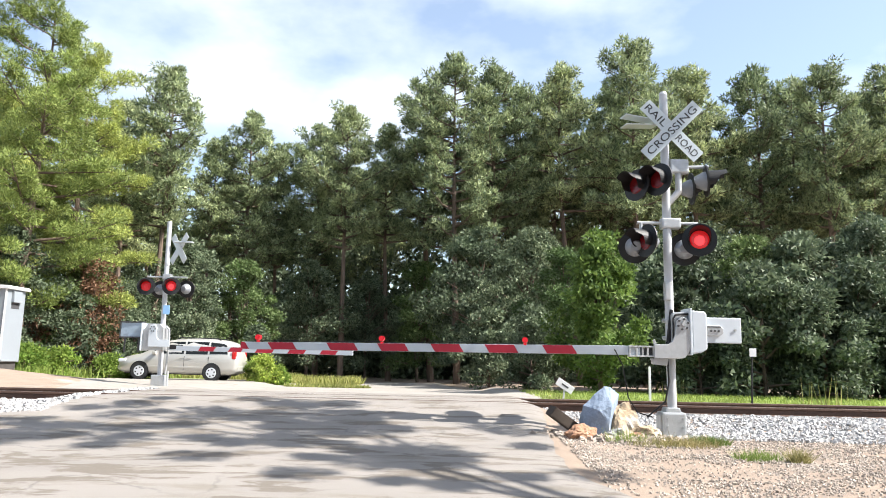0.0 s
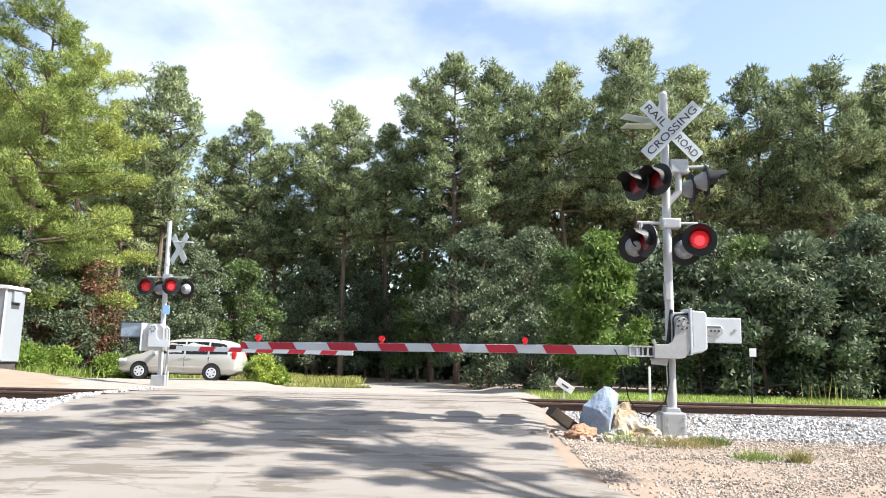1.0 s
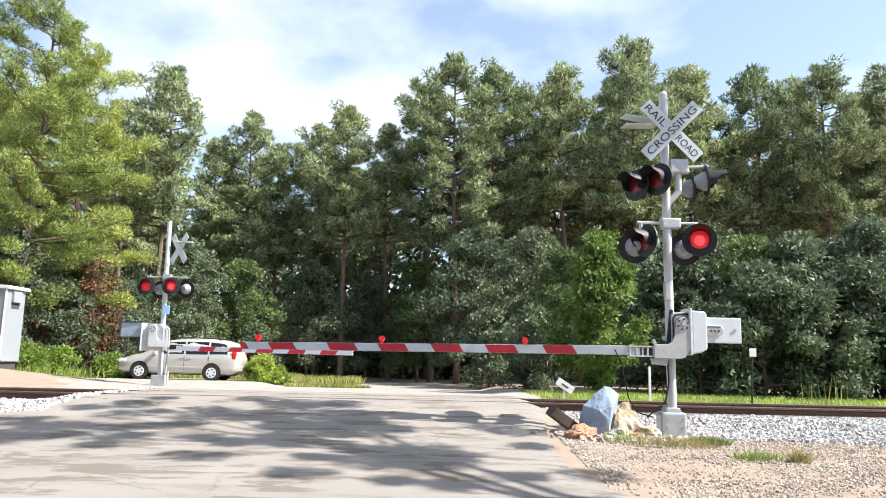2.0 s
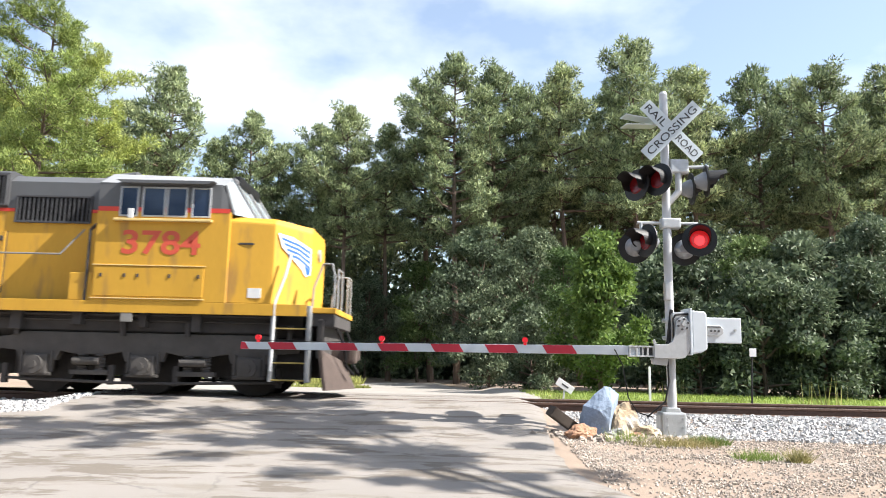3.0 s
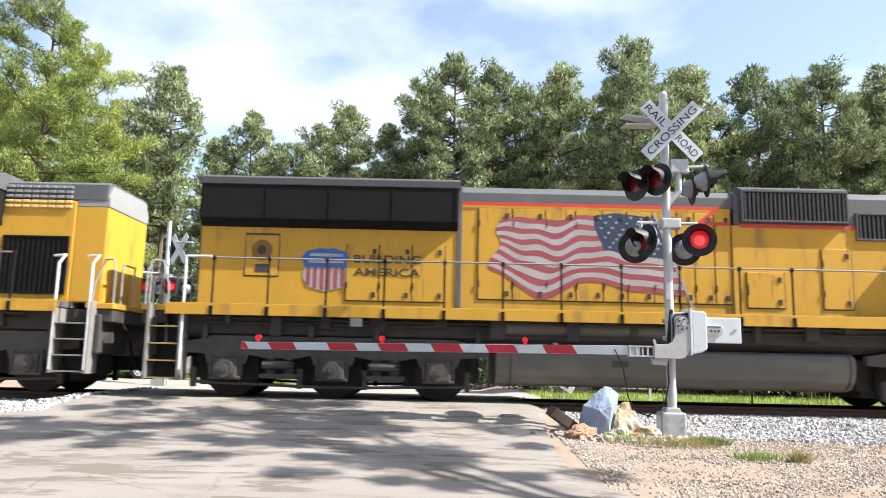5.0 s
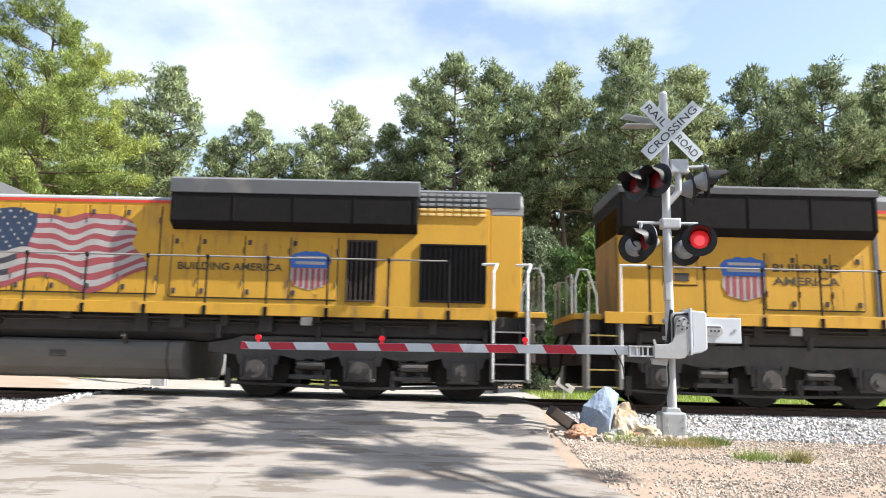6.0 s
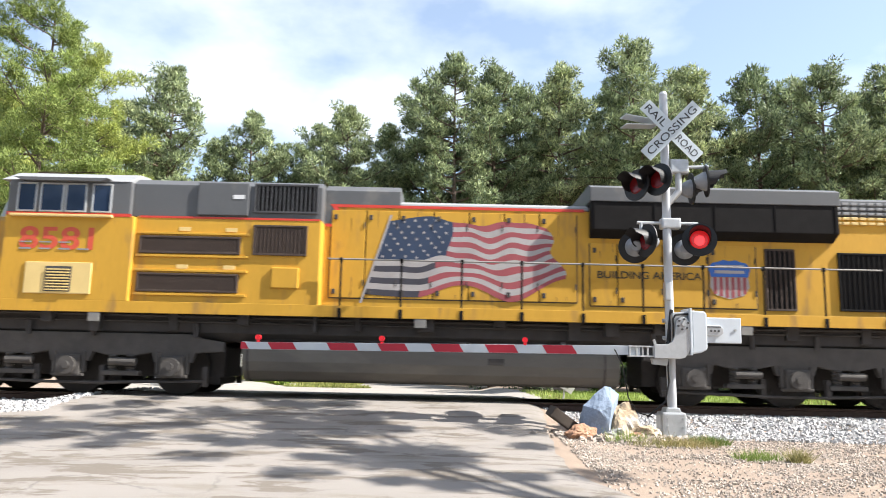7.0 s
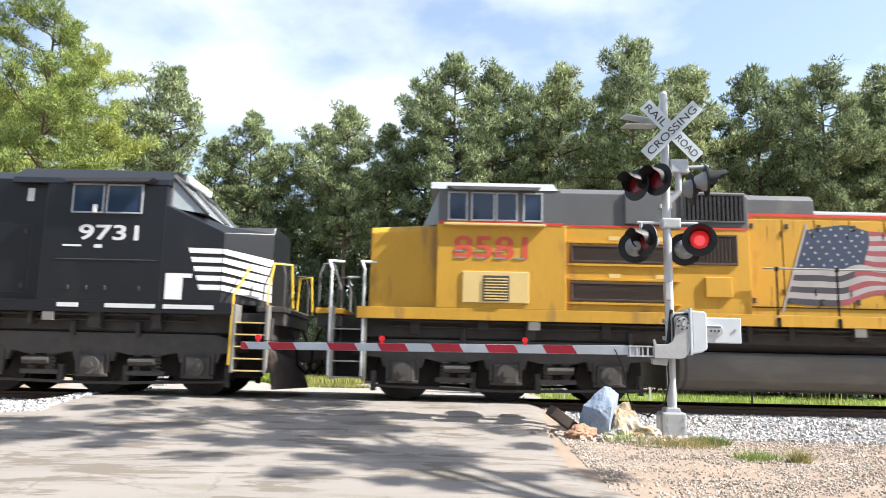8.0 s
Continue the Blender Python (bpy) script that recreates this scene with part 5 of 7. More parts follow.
def second_locomotive():
    t = thing("locomotive", pose(MOVE[0][1] - 35.95, TRACK_Y, 0, 0, 0, 180), "yellow and grey diesel locomotive running backwards, vent panel on cab", "locomotive", "locomotives of the train")
    Y, G = M["loco_yellow"], M["loco_grey"]
    walkway(t, -17.6, 1.6, Y)
    underframe(t, -17.5, 1.6)
    trucks(t, (-1.24, -15.05), 1.96, -1)
    tank(t, -11.69, -4.53, .30, 1.04)
    part("cab", hull(B(), -2.35, [(1.55, 1.74), (1.55, 3.38)], .12, None, .02), Y, t, "yellow cab body")
    part("cab_upper", hull(B(), -2.25, [(1.545, 3.38), (1.545, 4.05)], .10, None, .0), G, t, "grey upper cab")
    part("cab_roof", hull(B(), -2.2, [(1.56, 4.05), (1.5, 4.08), (1.0, 4.32), (.6, 4.36)], .26, None, .01), M["roof_grey"], t, "pale grey sloping cab roof")
    nose(t, .1, 1.40, 1.42, 1.30, 3.38, 3.32, Y, "yellow blunt nose")
    bm = B()
    hull(bm, .10, [(1.35, 3.38), (1.35, 4.05)], .38, [(1.25, 3.36), (1.25, 3.40)])
    part("windshield", bm, M["pale_sky_glass"], t, "raked windshield with the pale sky reflection painted in")
    windows(t, [(-.46, -.08), (-.98, -.52), (-1.42, -1.0), (-1.9, -1.52)], 3.43, 4.0, 1.55, M["frame_silver"])
    part("equipment_hood", hull(B(), -5.92, [(1.42, 1.74), (1.42, 3.40)], -2.35, None, .015), Y, t, "yellow blower housing")
    part("equipment_hood_top", hull(B(), -5.92, [(1.40, 3.40), (1.40, 4.05), (1.25, 4.17)], -2.25, None, .015), G, t, "grey upper housing")
    part("hood", hull(B(), -17.5, [(.98, 1.74), (.98, 3.78)], -5.92, None, .012), Y, t, "yellow engine hood")
    part("hood_rear", hull(B(), -18.15, [(.95, 1.74), (.95, 3.85), (.8, 4.1)], -17.5, None, .03), Y, t, "yellow rear hood end")
    part("hood_roof", hull(B(), -7.42, [(.985, 3.78), (.985, 4.1), (.85, 4.22)], -5.92, None, .012), G, t, "grey hood roof")
    part("hood_roof_low", hull(B(), -11.2, [(.985, 3.79), (.96, 3.86), (.75, 3.94)], -7.42, None, .012), M["roof_grey"], t, "pale grey low hood roof")
    part("hood_roof", hull(B(), -18.12, [(.97, 3.80), (.97, 4.12), (.85, 4.18)], -16.06, None, .012), G, t)
    part("hood_end_top", hull(B(), -18.17, [(.955, 3.66), (.955, 3.86), (.8, 4.12)], -17.52, None, .02), M["roof_grey"], t, "grey top of the rear hood end")
    radiator(t, -16.06, -11.2, 3.24, 4.26, 1.25, 1.0, M["loco_grey"], .30)
    grille(t, -4.39, -2.45, 2.69, 3.03, 1.43, M["brown_grille"], M["brown_grille"], .05, label="brown slatted air filter")
    grille(t, -4.39, -2.45, 1.95, 2.31, 1.43, M["brown_grille"], M["brown_grille"], .05, label="brown slatted air filter")
    grille(t, -5.67, -4.63, 2.69, 3.28, 1.43, M["brown_grille"], M["brown_grille"], .07, label="brown slatted intake")
    grille(t, -5.85, -4.6, 3.52, 4.10, 1.41, M["louvre"], M["mesh_black"], .08, label="black slatted brake grille")
    grille(t, -17.44, -16.12, 1.89, 3.05, .99, M["mesh_black"], M["mesh_black"], .10, label="black barred rear intake")
    grille(t, -15.27, -14.67, 1.87, 3.10, .99, M["brown_grille"], M["mesh_black"], .09, label="dark barred door opening")
    for i in range(5):
        z = 3.62 + i * .1
        for s in (-1, 1):
            bm = B()
            for k in range(8):
                x = -17.42 + k * .17
                box(bm, x, x + .13, *sorted((s * .98, s * 1.02)), z, z + .055, .008)
            part("louvre_panel", bm, M["loco_yellow_pale"] if i < 2 else M["roof_grey"], t, "row of pale louvres")
    for s in (-1, 1):
        part("side_box", box(B(), -4.5, -3.51, *sorted((s * 1.38, s * 1.45)), 3.45, 4.10, .02), M["loco_grey"], t, "grey side cabinet")
        part("placard", box(B(), -4.42, -4.2, *sorted((s * 1.44, s * 1.458)), 3.78, 3.86), M["white_paint"], t)
        for z in (2.62, 3.06, 1.88, 2.34):
            part("rib", box(B(), -4.55, -2.4, *sorted((s * 1.41, s * 1.455)), z, z + .045, .006), Y, t)
        for x, z in ((-3.3, 3.17), (-4.2, 3.17), (-3.3, 2.44), (-4.2, 2.44)):
            part("placard", box(B(), x - .11, x + .11, *sorted((s * 1.41, s * 1.428)), z - .04, z + .04), M["loco_yellow_pale"], t, "small pale placard")
        part("hatch", box(B(), -5.54, -5.02, *sorted((s * 1.40, s * 1.47)), 2.06, 2.46, .02), Y, t, "yellow hatch cover")
        v = part("vent_panel", box(B(), -1.64, -.38, *sorted((s * 1.54, s * 1.575)), 1.86, 2.46, .012), M["loco_yellow_pale"], t, "pale yellow vent panel")
        part("backing", box(B(), -1.27, -.77, *sorted((s * 1.56, s * 1.578)), 1.90, 2.38), M["louvre"], v)
        for k in range(8):
            part("slat", box(B(), -1.24, -.8, *sorted((s * 1.57, s * 1.60)), 1.92 + k * .055, 1.945 + k * .055, .004), M["loco_yellow_pale"], v)
        part("armrest", box(B(), -1.95, 0, *sorted((s * 1.55, s * 1.64)), 3.33, 3.38, .012), M["loco_yellow_pale"], t)
        part("visor", prism(B(), [(-1.85, 4.08), (-.05, 4.08), (-.2, 4.02), (-1.75, 4.02)], *sorted((s * 1.5, s * 1.7))), M["loco_grey"], t, "sun visor over the windows")
        x0 = -1.66 if s < 0 else -.2
        lettering("number", "8581", M["orange_red"], t, x0, s, 1.558, 2.70, .44, 1.42, .02, "large faded red number")
        bm = B()
        for k in range(4):
            x = -1.55 + k * .37
            box(bm, x, x + .22, *sorted((s * 1.555, s * 1.562)), 2.70 + .0, 2.73, 0)
            if k != 0:
                box(bm, x, x + .22, *sorted((s * 1.555, s * 1.5625)), 2.83, 2.855, 0)
        part("worn_band", bm, M["roof_grey"], t, "pale worn bars across the number")
        decal("red_stripe", [[(-2.3, 3.36), (.1, 3.36), (.1, 3.42), (-2.3, 3.42)]], M["loco_red"], t, s, 1.556)
        decal("red_stripe", [[(-5.9, 3.38), (-2.4, 3.38), (-2.4, 3.42), (-5.9, 3.42)]], M["loco_red"], t, s, 1.428)
        decal("red_stripe", [[(-11.1, 3.76), (-6.1, 3.76), (-6.1, 3.82), (-11.1, 3.82)]], M["loco_red"], t, s, .992)
        decal("grey_field", [[(-6.0, 3.80), (-6.1, 3.76), (-6.4, 3.42), (-5.93, 3.42), (-5.93, 3.80)]], M["loco_grey"], t, s, .990)
        decal("red_stripe", [[(-6.02, 3.82), (-6.12, 3.82), (-6.44, 3.42), (-6.44, 3.36), (-5.93, 3.36), (-5.93, 3.42), (-6.34, 3.42)]], M["loco_red"], t, s, .995, "red zigzag stripe")
        flag(t, s, 1.006, (-7.25, 3.56), (-6.69, 1.85), 3.1, (3.50, 3.62, 3.44, 3.52, 3.46), (2.02, 1.98, 2.26, 1.93, 2.40), .36)
        shield(t, s, 1.006, -14.33, -13.59, 2.08, 2.86)
        lettering("slogan", "BUILDING AMERICA", M["dark_text"], t, -13.41 if s < 0 else -11.35, s, 1.008, 2.44, .15, 2.06, .02, "dark painted words")
    hood_doors(t, [-10.95, -10.2, -9.5, -8.8, -8.1, -7.4, -6.75, -6.05], 1.95, 3.70, .982, Y)
    hood_doors(t, [-14.5, -13.55, -12.65, -11.75, -11.2], 1.90, 3.14, .982, Y)
    handrails(t, [-16.7, -15.55, -14.4, -13.25, -12.1, -10.96, -9.8, -8.66, -7.51, -6.36], -6.1, 2.64)
    steps(t, 1.45, 2.06, M["step_grey"], M["step_grey"], .42)
    end_gear(t, 2.42, 1, M["loco_grey"], False, Y, False)
    steps(t, -18.22, -17.55, M["step_grey"], M["step_grey"], .42)
    end_gear(t, -18.58, -1, M["roof_grey"], False, Y)
    for s in (-1, 1):
        for x in (1.48, 2.1, -17.55, -18.2):
            part("grab_rail", path_rod(B(), [(x, s * 1.5, .45), (x, s * 1.5, 2.45), (x + (.07 if x > 0 else -.07), s * 1.42, 2.62), (x + .2 * (1 if x < 0 else -1), s * 1.3, 2.62)], .026), M["white_paint"], t, "white grab rail")
    return t


def third_locomotive():
    t = thing("locomotive", pose(MOVE[0][1] - 39.3, TRACK_Y, 0), "black diesel locomotive with white nose stripes and number", "locomotive", "locomotives of the train")
    K, W = M["navy_black"], M["white_paint"]
    walkway(t, -20.4, -.6, K)
    underframe(t, -20.4, -.7)
    trucks(t, (-3.25, -17.2), 2.0, 1)
    tank(t, -13.6, -6.6)
    part("cab", hull(B(), -4.3, [(1.55, 1.74), (1.55, 4.0)], -1.98, None, .02), K, t, "black cab body")
    part("cab_roof", hull(B(), -5.0, [(1.56, 4.0), (1.50, 4.12), (1.15, 4.38), (.6, 4.42)], -1.95, None, .012), K, t, "black arched cab roof")
    part("hood_front", hull(B(), -7.0, [(1.40, 1.74), (1.40, 4.1), (1.1, 4.3)], -4.3, None, .015), K, t, "black equipment hood")
    part("hood", hull(B(), -20.0, [(.98, 1.74), (.98, 4.0), (.8, 4.2)], -7.0, None, .015), K, t, "black engine hood")
    part("radiator", hull(B(), -20.0, [(1.0, 3.3), (1.5, 3.5), (1.5, 4.35), (1.3, 4.4)], -15.5, None, .015), M["mesh_black"], t, "black wide radiator")
    bm = B()
    hull(bm, -2.0, [(1.54, 1.74), (1.54, 3.62), (1.25, 3.68)], -.86, [(1.42, 1.74), (1.42, 3.12), (1.1, 3.28)], .02)
    part("nose_rear", bm, K, t, "black sloping nose")
    bm = B()
    hull(bm, -.88, [(1.42, 1.74), (1.42, 3.12), (1.1, 3.28)], -.05, [(.78, 1.74), (.78, 3.2), (.7, 3.36)], .02)
    part("nose", bm, K, t, "black tapered nose")
    bm = B()
    hull(bm, -2.0, [(1.36, 3.60), (1.30, 4.22)], -1.98, None)
    hull(bm, -1.98, [(1.36, 3.60), (1.30, 4.22)], -1.28, [(1.26, 3.50), (1.25, 3.52)])
    part("windshield", bm, M["pale_sky_glass"], t, "raked windshield glass")
    bm = B()
    for s in (-1, 1):
        rod(bm, (-1.26, s * 1.27, 3.50), (-1.98, s * 1.32, 4.24), .035, seg=8)
        rod(bm, (-1.26, s * .1, 3.52), (-1.98, s * .1, 4.26), .03, seg=8)
        rod(bm, (-1.98, s * 1.37, 3.6), (-1.98, s * 1.32, 4.24), .04, seg=8)
    rod(bm, (-1.98, -1.3, 4.25), (-1.98, 1.3, 4.25), .05, seg=8)
    part("windshield_frame", bm, M["louvre"], t)
    part("number_board", box(B(), -2.02, -1.86, -.7, .7, 4.26, 4.40, .02), W, t, "white number board")
    windows(t, [(-3.8, -3.18), (-3.14, -2.44)], 3.42, 4.0, 1.55, M["frame_silver"])
    for s in (-1, 1):
        part("visor", prism(B(), [(-3.95, 4.06), (-2.2, 4.10), (-2.3, 4.02), (-3.85, 4.0)], *sorted((s * 1.5, s * 1.74))), M["louvre"], t, "grey sun visor")
        part("mirror", box(B(), -3.36, -3.28, *sorted((s * 1.6, s * 1.64)), 3.42, 3.58, .01), W, t, "small white mirror")
        x0 = -3.62 if s < 0 else -2.45
        lettering("number", "9731", W, t, x0, s, 1.556, 2.90, .30, 1.15, .02, "large white number")
        polys = []
        for i in range(5):
            z = 2.80 - i * .175
            a = -1.52 + i * .055
            polys.append([(a, z), (-.87, z), (-.87, z - .10), (a + .03, z - .10)])
        o = decal("nose_stripe", polys, W, t, s, 1.50, "white nose stripes")
        for v in o.data.vertices:
            k = (v.co.x + 2.0) / 1.14
            v.co.y = s * (1.54 - .12 * k + .006)
        bm = B()
        for i in range(5):
            z = 2.80 - i * .175
            q = [(-.86, 1.43, z), (-.05, .79, z - .12), (-.05, .79, z - .27), (-.86, 1.43, z - .10)]
            bm.faces.new([bm.verts.new((x + .004, s * (y + .006), zz)) for x, y, zz in q])
        part("nose_stripe", bm, W, t, "white nose stripes")
        o = decal("white_block", [[(-1.9, 2.30), (-1.42, 2.30), (-1.42, 2.22), (-1.58, 2.22), (-1.58, 1.80), (-1.9, 1.80)]], W, t, s, 1.55, "white painted block")
        for v in o.data.vertices:
            v.co.y = s * (1.546 - .12 * (v.co.x + 2.0) / 1.14)
        for a, b in ((-3.9, -3.5), (-3.0, -2.05), (-1.9, -.95)):
            part("sill_stripe", box(B(), a, b, *sorted((s * 1.548, s * 1.558)), 1.62, 1.70, .002), W, t, "white sill stripe")
        decal("small_writing", [[(-3.9, 2.77), (-3.55, 2.77), (-3.55, 2.81), (-3.9, 2.81)], [(-3.3, 2.75), (-3.15, 2.75), (-3.15, 2.82), (-3.3, 2.82)]], W, t, s, 1.556, "pale bars for small writing")
        part("cab_seam", box(B(), -4.0, -2.1, *sorted((s * 1.54, s * 1.562)), 2.52, 2.54, .003), M["louvre"], t)
        for x in (-3.75, -3.4, -3.05, -2.4):
            part("latch", box(B(), x, x + .04, *sorted((s * 1.55, s * 1.57)), 1.95, 2.03, .006), M["grime"], t)
        part("placard", box(B(), -4.75, -4.62, *sorted((s * 1.39, s * 1.412)), 3.66, 3.92, .003), W, t, "white placard with red spot")
        part("sill_lamp", box(B(), -.86, -.6, *sorted((s * 1.2, s * 1.5)), 1.62, 1.72, .01), M["loco_yellow_pale"], t)
        part("grab_rail", path_rod(B(), [(-.62, s * 1.5, .6), (-.6, s * 1.5, 1.9), (-.35, s * 1.3, 2.5)], .024), M["hand_yellow"], t, "yellow grab rail")
        part("grab_rail", path_rod(B(), [(.04, s * 1.45, .6), (.04, s * 1.45, 2.0), (.1, s * 1.3, 2.55), (.4, s * 1.1, 2.55), (.45, s * 1.1, 1.7)], .022), M["hand_yellow"], t, "yellow grab rail")
    hood_doors(t, [-7.0, -6.2, -5.4, -4.6], 1.9, 3.2, 1.402, K)
    handrails(t, [-19.5, -18, -16.5, -15, -13.5, -12, -10.5, -9, -7.6], -7.3, 2.62)
    steps(t, -.56, .06, M["step_grey"], M["loco_yellow_pale"], .5, 5)
    end_gear(t, .36, 1, M["louvre"], True, M["grime"], False)
    return t


locos = [lead_locomotive(), second_locomotive(), third_locomotive()]


# crossing signals
M["crossbuck_white"] = mat("crossbuck_white", (0.50, 0.555, 0.59), 0.35, var=0.05, scale=4, bump=0.03)
M["back_grey"] = mat("back_grey", (0.50, 0.52, 0.53), 0.4, 0.4, var=0.12, scale=6, bump=0.05)
M["housing_grey"] = mat("housing_grey", (0.26, 0.27, 0.29), 0.45, 0.3, var=0.15, scale=6, bump=0.08)
M["counter_blue"] = mat("counter_blue", (0.30, 0.38, 0.46), 0.45, 0.2, var=0.2, scale=5, bump=0.08, spots=(0.20, 0.24, 0.29), spot_scale=4.0)
M["pale_blue"] = mat("pale_blue", (0.25, 0.45, 0.70), 0.5, var=0.08, scale=4, bump=0.02)
M["lamp_red"] = glow("lamp_red", (1.0, 0.03, 0.05), 0.15, (0.6, 0.02, 0.03))


def blade(parent, center, angle, length, width, material, y, name="crossbuck_blade"):
    m = Matrix.Translation((center[0], y, center[1])) @ pose(0, 0, 0, 0, -angle, 0)
    bm = B()
    box(bm, -length / 2, length / 2, -.006, .006, -width / 2, width / 2, .003, m)
    return part(name, bm, material, parent)


def word_on(parent, text, center, angle, start, height, width, y):
    cu = bpy.data.curves.new("sign_word", "FONT")
    cu.body, cu.size, cu.offset = text, 1.0, .003
    tmp = bpy.data.objects.new("sign_word", cu)
    scene.collection.objects.link(tmp)
    me = bpy.data.meshes.new_from_object(tmp.evaluated_get(bpy.context.evaluated_depsgraph_get()))
    bpy.data.objects.remove(tmp)
    co = np.array([v.co for v in me.vertices])
    lo, hi = co.min(0), co.max(0)
    m = Matrix.Translation((center[0], y, center[1])) @ pose(0, 0, 0, 0, -angle, 0)
    for v in me.vertices:
        v.co = m @ Vector((start + (v.co.x - lo[0]) / (hi[0] - lo[0]) * width, 0, ((v.co.y - lo[1]) / (hi[1] - lo[1]) - .5) * height))
    me.materials.clear()
    me.materials.append(M["black_paint"])
    ob = new("sign_word", me)
    ob.parent = parent
    return tagged(ob, "black sign lettering")


def flasher(parent, x, y, z, az, lens, pitch=-4):
    """A flashing light: black round background, red lens, hood and silver housing; az 0 faces -y, positive turns to +x."""
    m = Matrix.Translation((x, y, z)) @ pose(0, 0, 0, 0, 0, az) @ pose(0, 0, 0, pitch, 0, 0)
    bm = B()
    rod(bm, (0, 0, 0), (0, -.02, 0), .272, seg=36)
    bmesh.ops.transform(bm, matrix=m, verts=bm.verts[:])
    disc = part("light_background", bm, M["black_metal"], parent, "round black light background")
    bm = B()
    rod(bm, (0, 0, 0), (0, .05, 0), .165, .15, seg=28)
    rod(bm, (0, .05, 0), (0, .19, 0), .15, .08, seg=28)
    bmesh.ops.transform(bm, matrix=m, verts=bm.verts[:])
    part("light_housing", bm, M["housing_grey"], disc, "silver light housing")
    bm = B()
    rod(bm, (0, -.02, 0), (0, -.035, 0), .152, .13, seg=28)
    bmesh.ops.transform(bm, matrix=m, verts=bm.verts[:])
    part("lens", bm, lens, disc, "red round lens")
    if lens != M["lens_dark"]:
        bm = B()
        rod(bm, (0, -.035, -.02), (0, -.042, -.02), .085, .07, seg=24)
        bmesh.ops.transform(bm, matrix=m, verts=bm.verts[:])
        part("glowing_core", bm, M["lens_core"] if lens == M["lens_lit"] else M["lens_lit"], disc, "glowing middle of the lens")
    bm = B()
    n = 20
    for r in (.165, .172):
        ring = []
        for i in range(n + 1):
            q = math.radians(-35 + 250 * i / n)
            depth = .31 if 20 < i * 250 / n - 35 < 160 else .31 - .2 * min(1, abs(i * 250 / n - 35 - 90) / 125)
            c, s = math.cos(q) * r, math.sin(q) * r
            ring.append((bm.verts.new((c, -.02, s)), bm.verts.new((c, -.02 - depth, s * .97))))
        for a, b in zip(ring, ring[1:]):
            bm.faces.new((a[0], a[1], b[1], b[0]))
    bmesh.ops.transform(bm, matrix=m, verts=bm.verts[:])
    part("hood", bm, M["black_metal"], disc, "black light hood")
    return disc


def striped_arm(parent, a, b, height, reds, lamps, depth=.05):
    """A gate arm from the pivot a to the tip b; reds: stretches along it, lamps: places along it."""
    a, b = Vector(a), Vector(b)
    d = (b - a)
    length = d.length
    rz = math.atan2(d.y, d.x)
    ry = -math.asin(d.z / length)
    m = Matrix.Translation(a) @ Matrix.Rotation(rz, 4, "Z") @ Matrix.Rotation(ry, 4, "Y")
    bm = B()
    h0, h1 = height / 2, height / 2 * .86
    hull(bm, 0, [(depth / 2, -h0), (depth / 2, h0)], length, [(depth / 2 * .8, -h1), (depth / 2 * .8, h1)], .006)
    bmesh.ops.transform(bm, matrix=m, verts=bm.verts[:])
    arm = part("gate_arm", bm, M["white_sheet"], parent, "white gate arm with slanting red bands")
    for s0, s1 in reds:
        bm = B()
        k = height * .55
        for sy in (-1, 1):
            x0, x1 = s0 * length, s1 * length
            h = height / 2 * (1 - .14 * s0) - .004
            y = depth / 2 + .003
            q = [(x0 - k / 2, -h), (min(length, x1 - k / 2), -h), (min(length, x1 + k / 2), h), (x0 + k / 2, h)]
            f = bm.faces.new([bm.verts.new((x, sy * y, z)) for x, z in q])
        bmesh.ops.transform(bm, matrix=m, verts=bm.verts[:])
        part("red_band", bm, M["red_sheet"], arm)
    for s in lamps:
        bm = B()
        x = s * length
        rod(bm, (x, 0, height * .4), (x, 0, height * .62), .03, seg=10)
        rod(bm, (x, -.045, height * .5 + .07), (x, .045, height * .5 + .07), .045, seg=18)
        bmesh.ops.create_icosphere(bm, subdivisions=2, radius=.04, matrix=Matrix.Translation((x, -.045, height * .5 + .07)))
        bmesh.ops.transform(bm, matrix=m, verts=bm.verts[:])
        part("arm_lamp", bm, M["lamp_red"], arm, "small red arm lamp")
    bm = B()
    pts = [m @ Vector((length * f, 0, height * .5 + .012 + .012 * math.sin(f * 30))) for f in np.linspace(.22, .97, 26)]
    path_rod(bm, [tuple(p) for p in pts], .006, 5)
    part("arm_cable", bm, M["black_metal"], arm, "thin black lamp cable")
    return arm


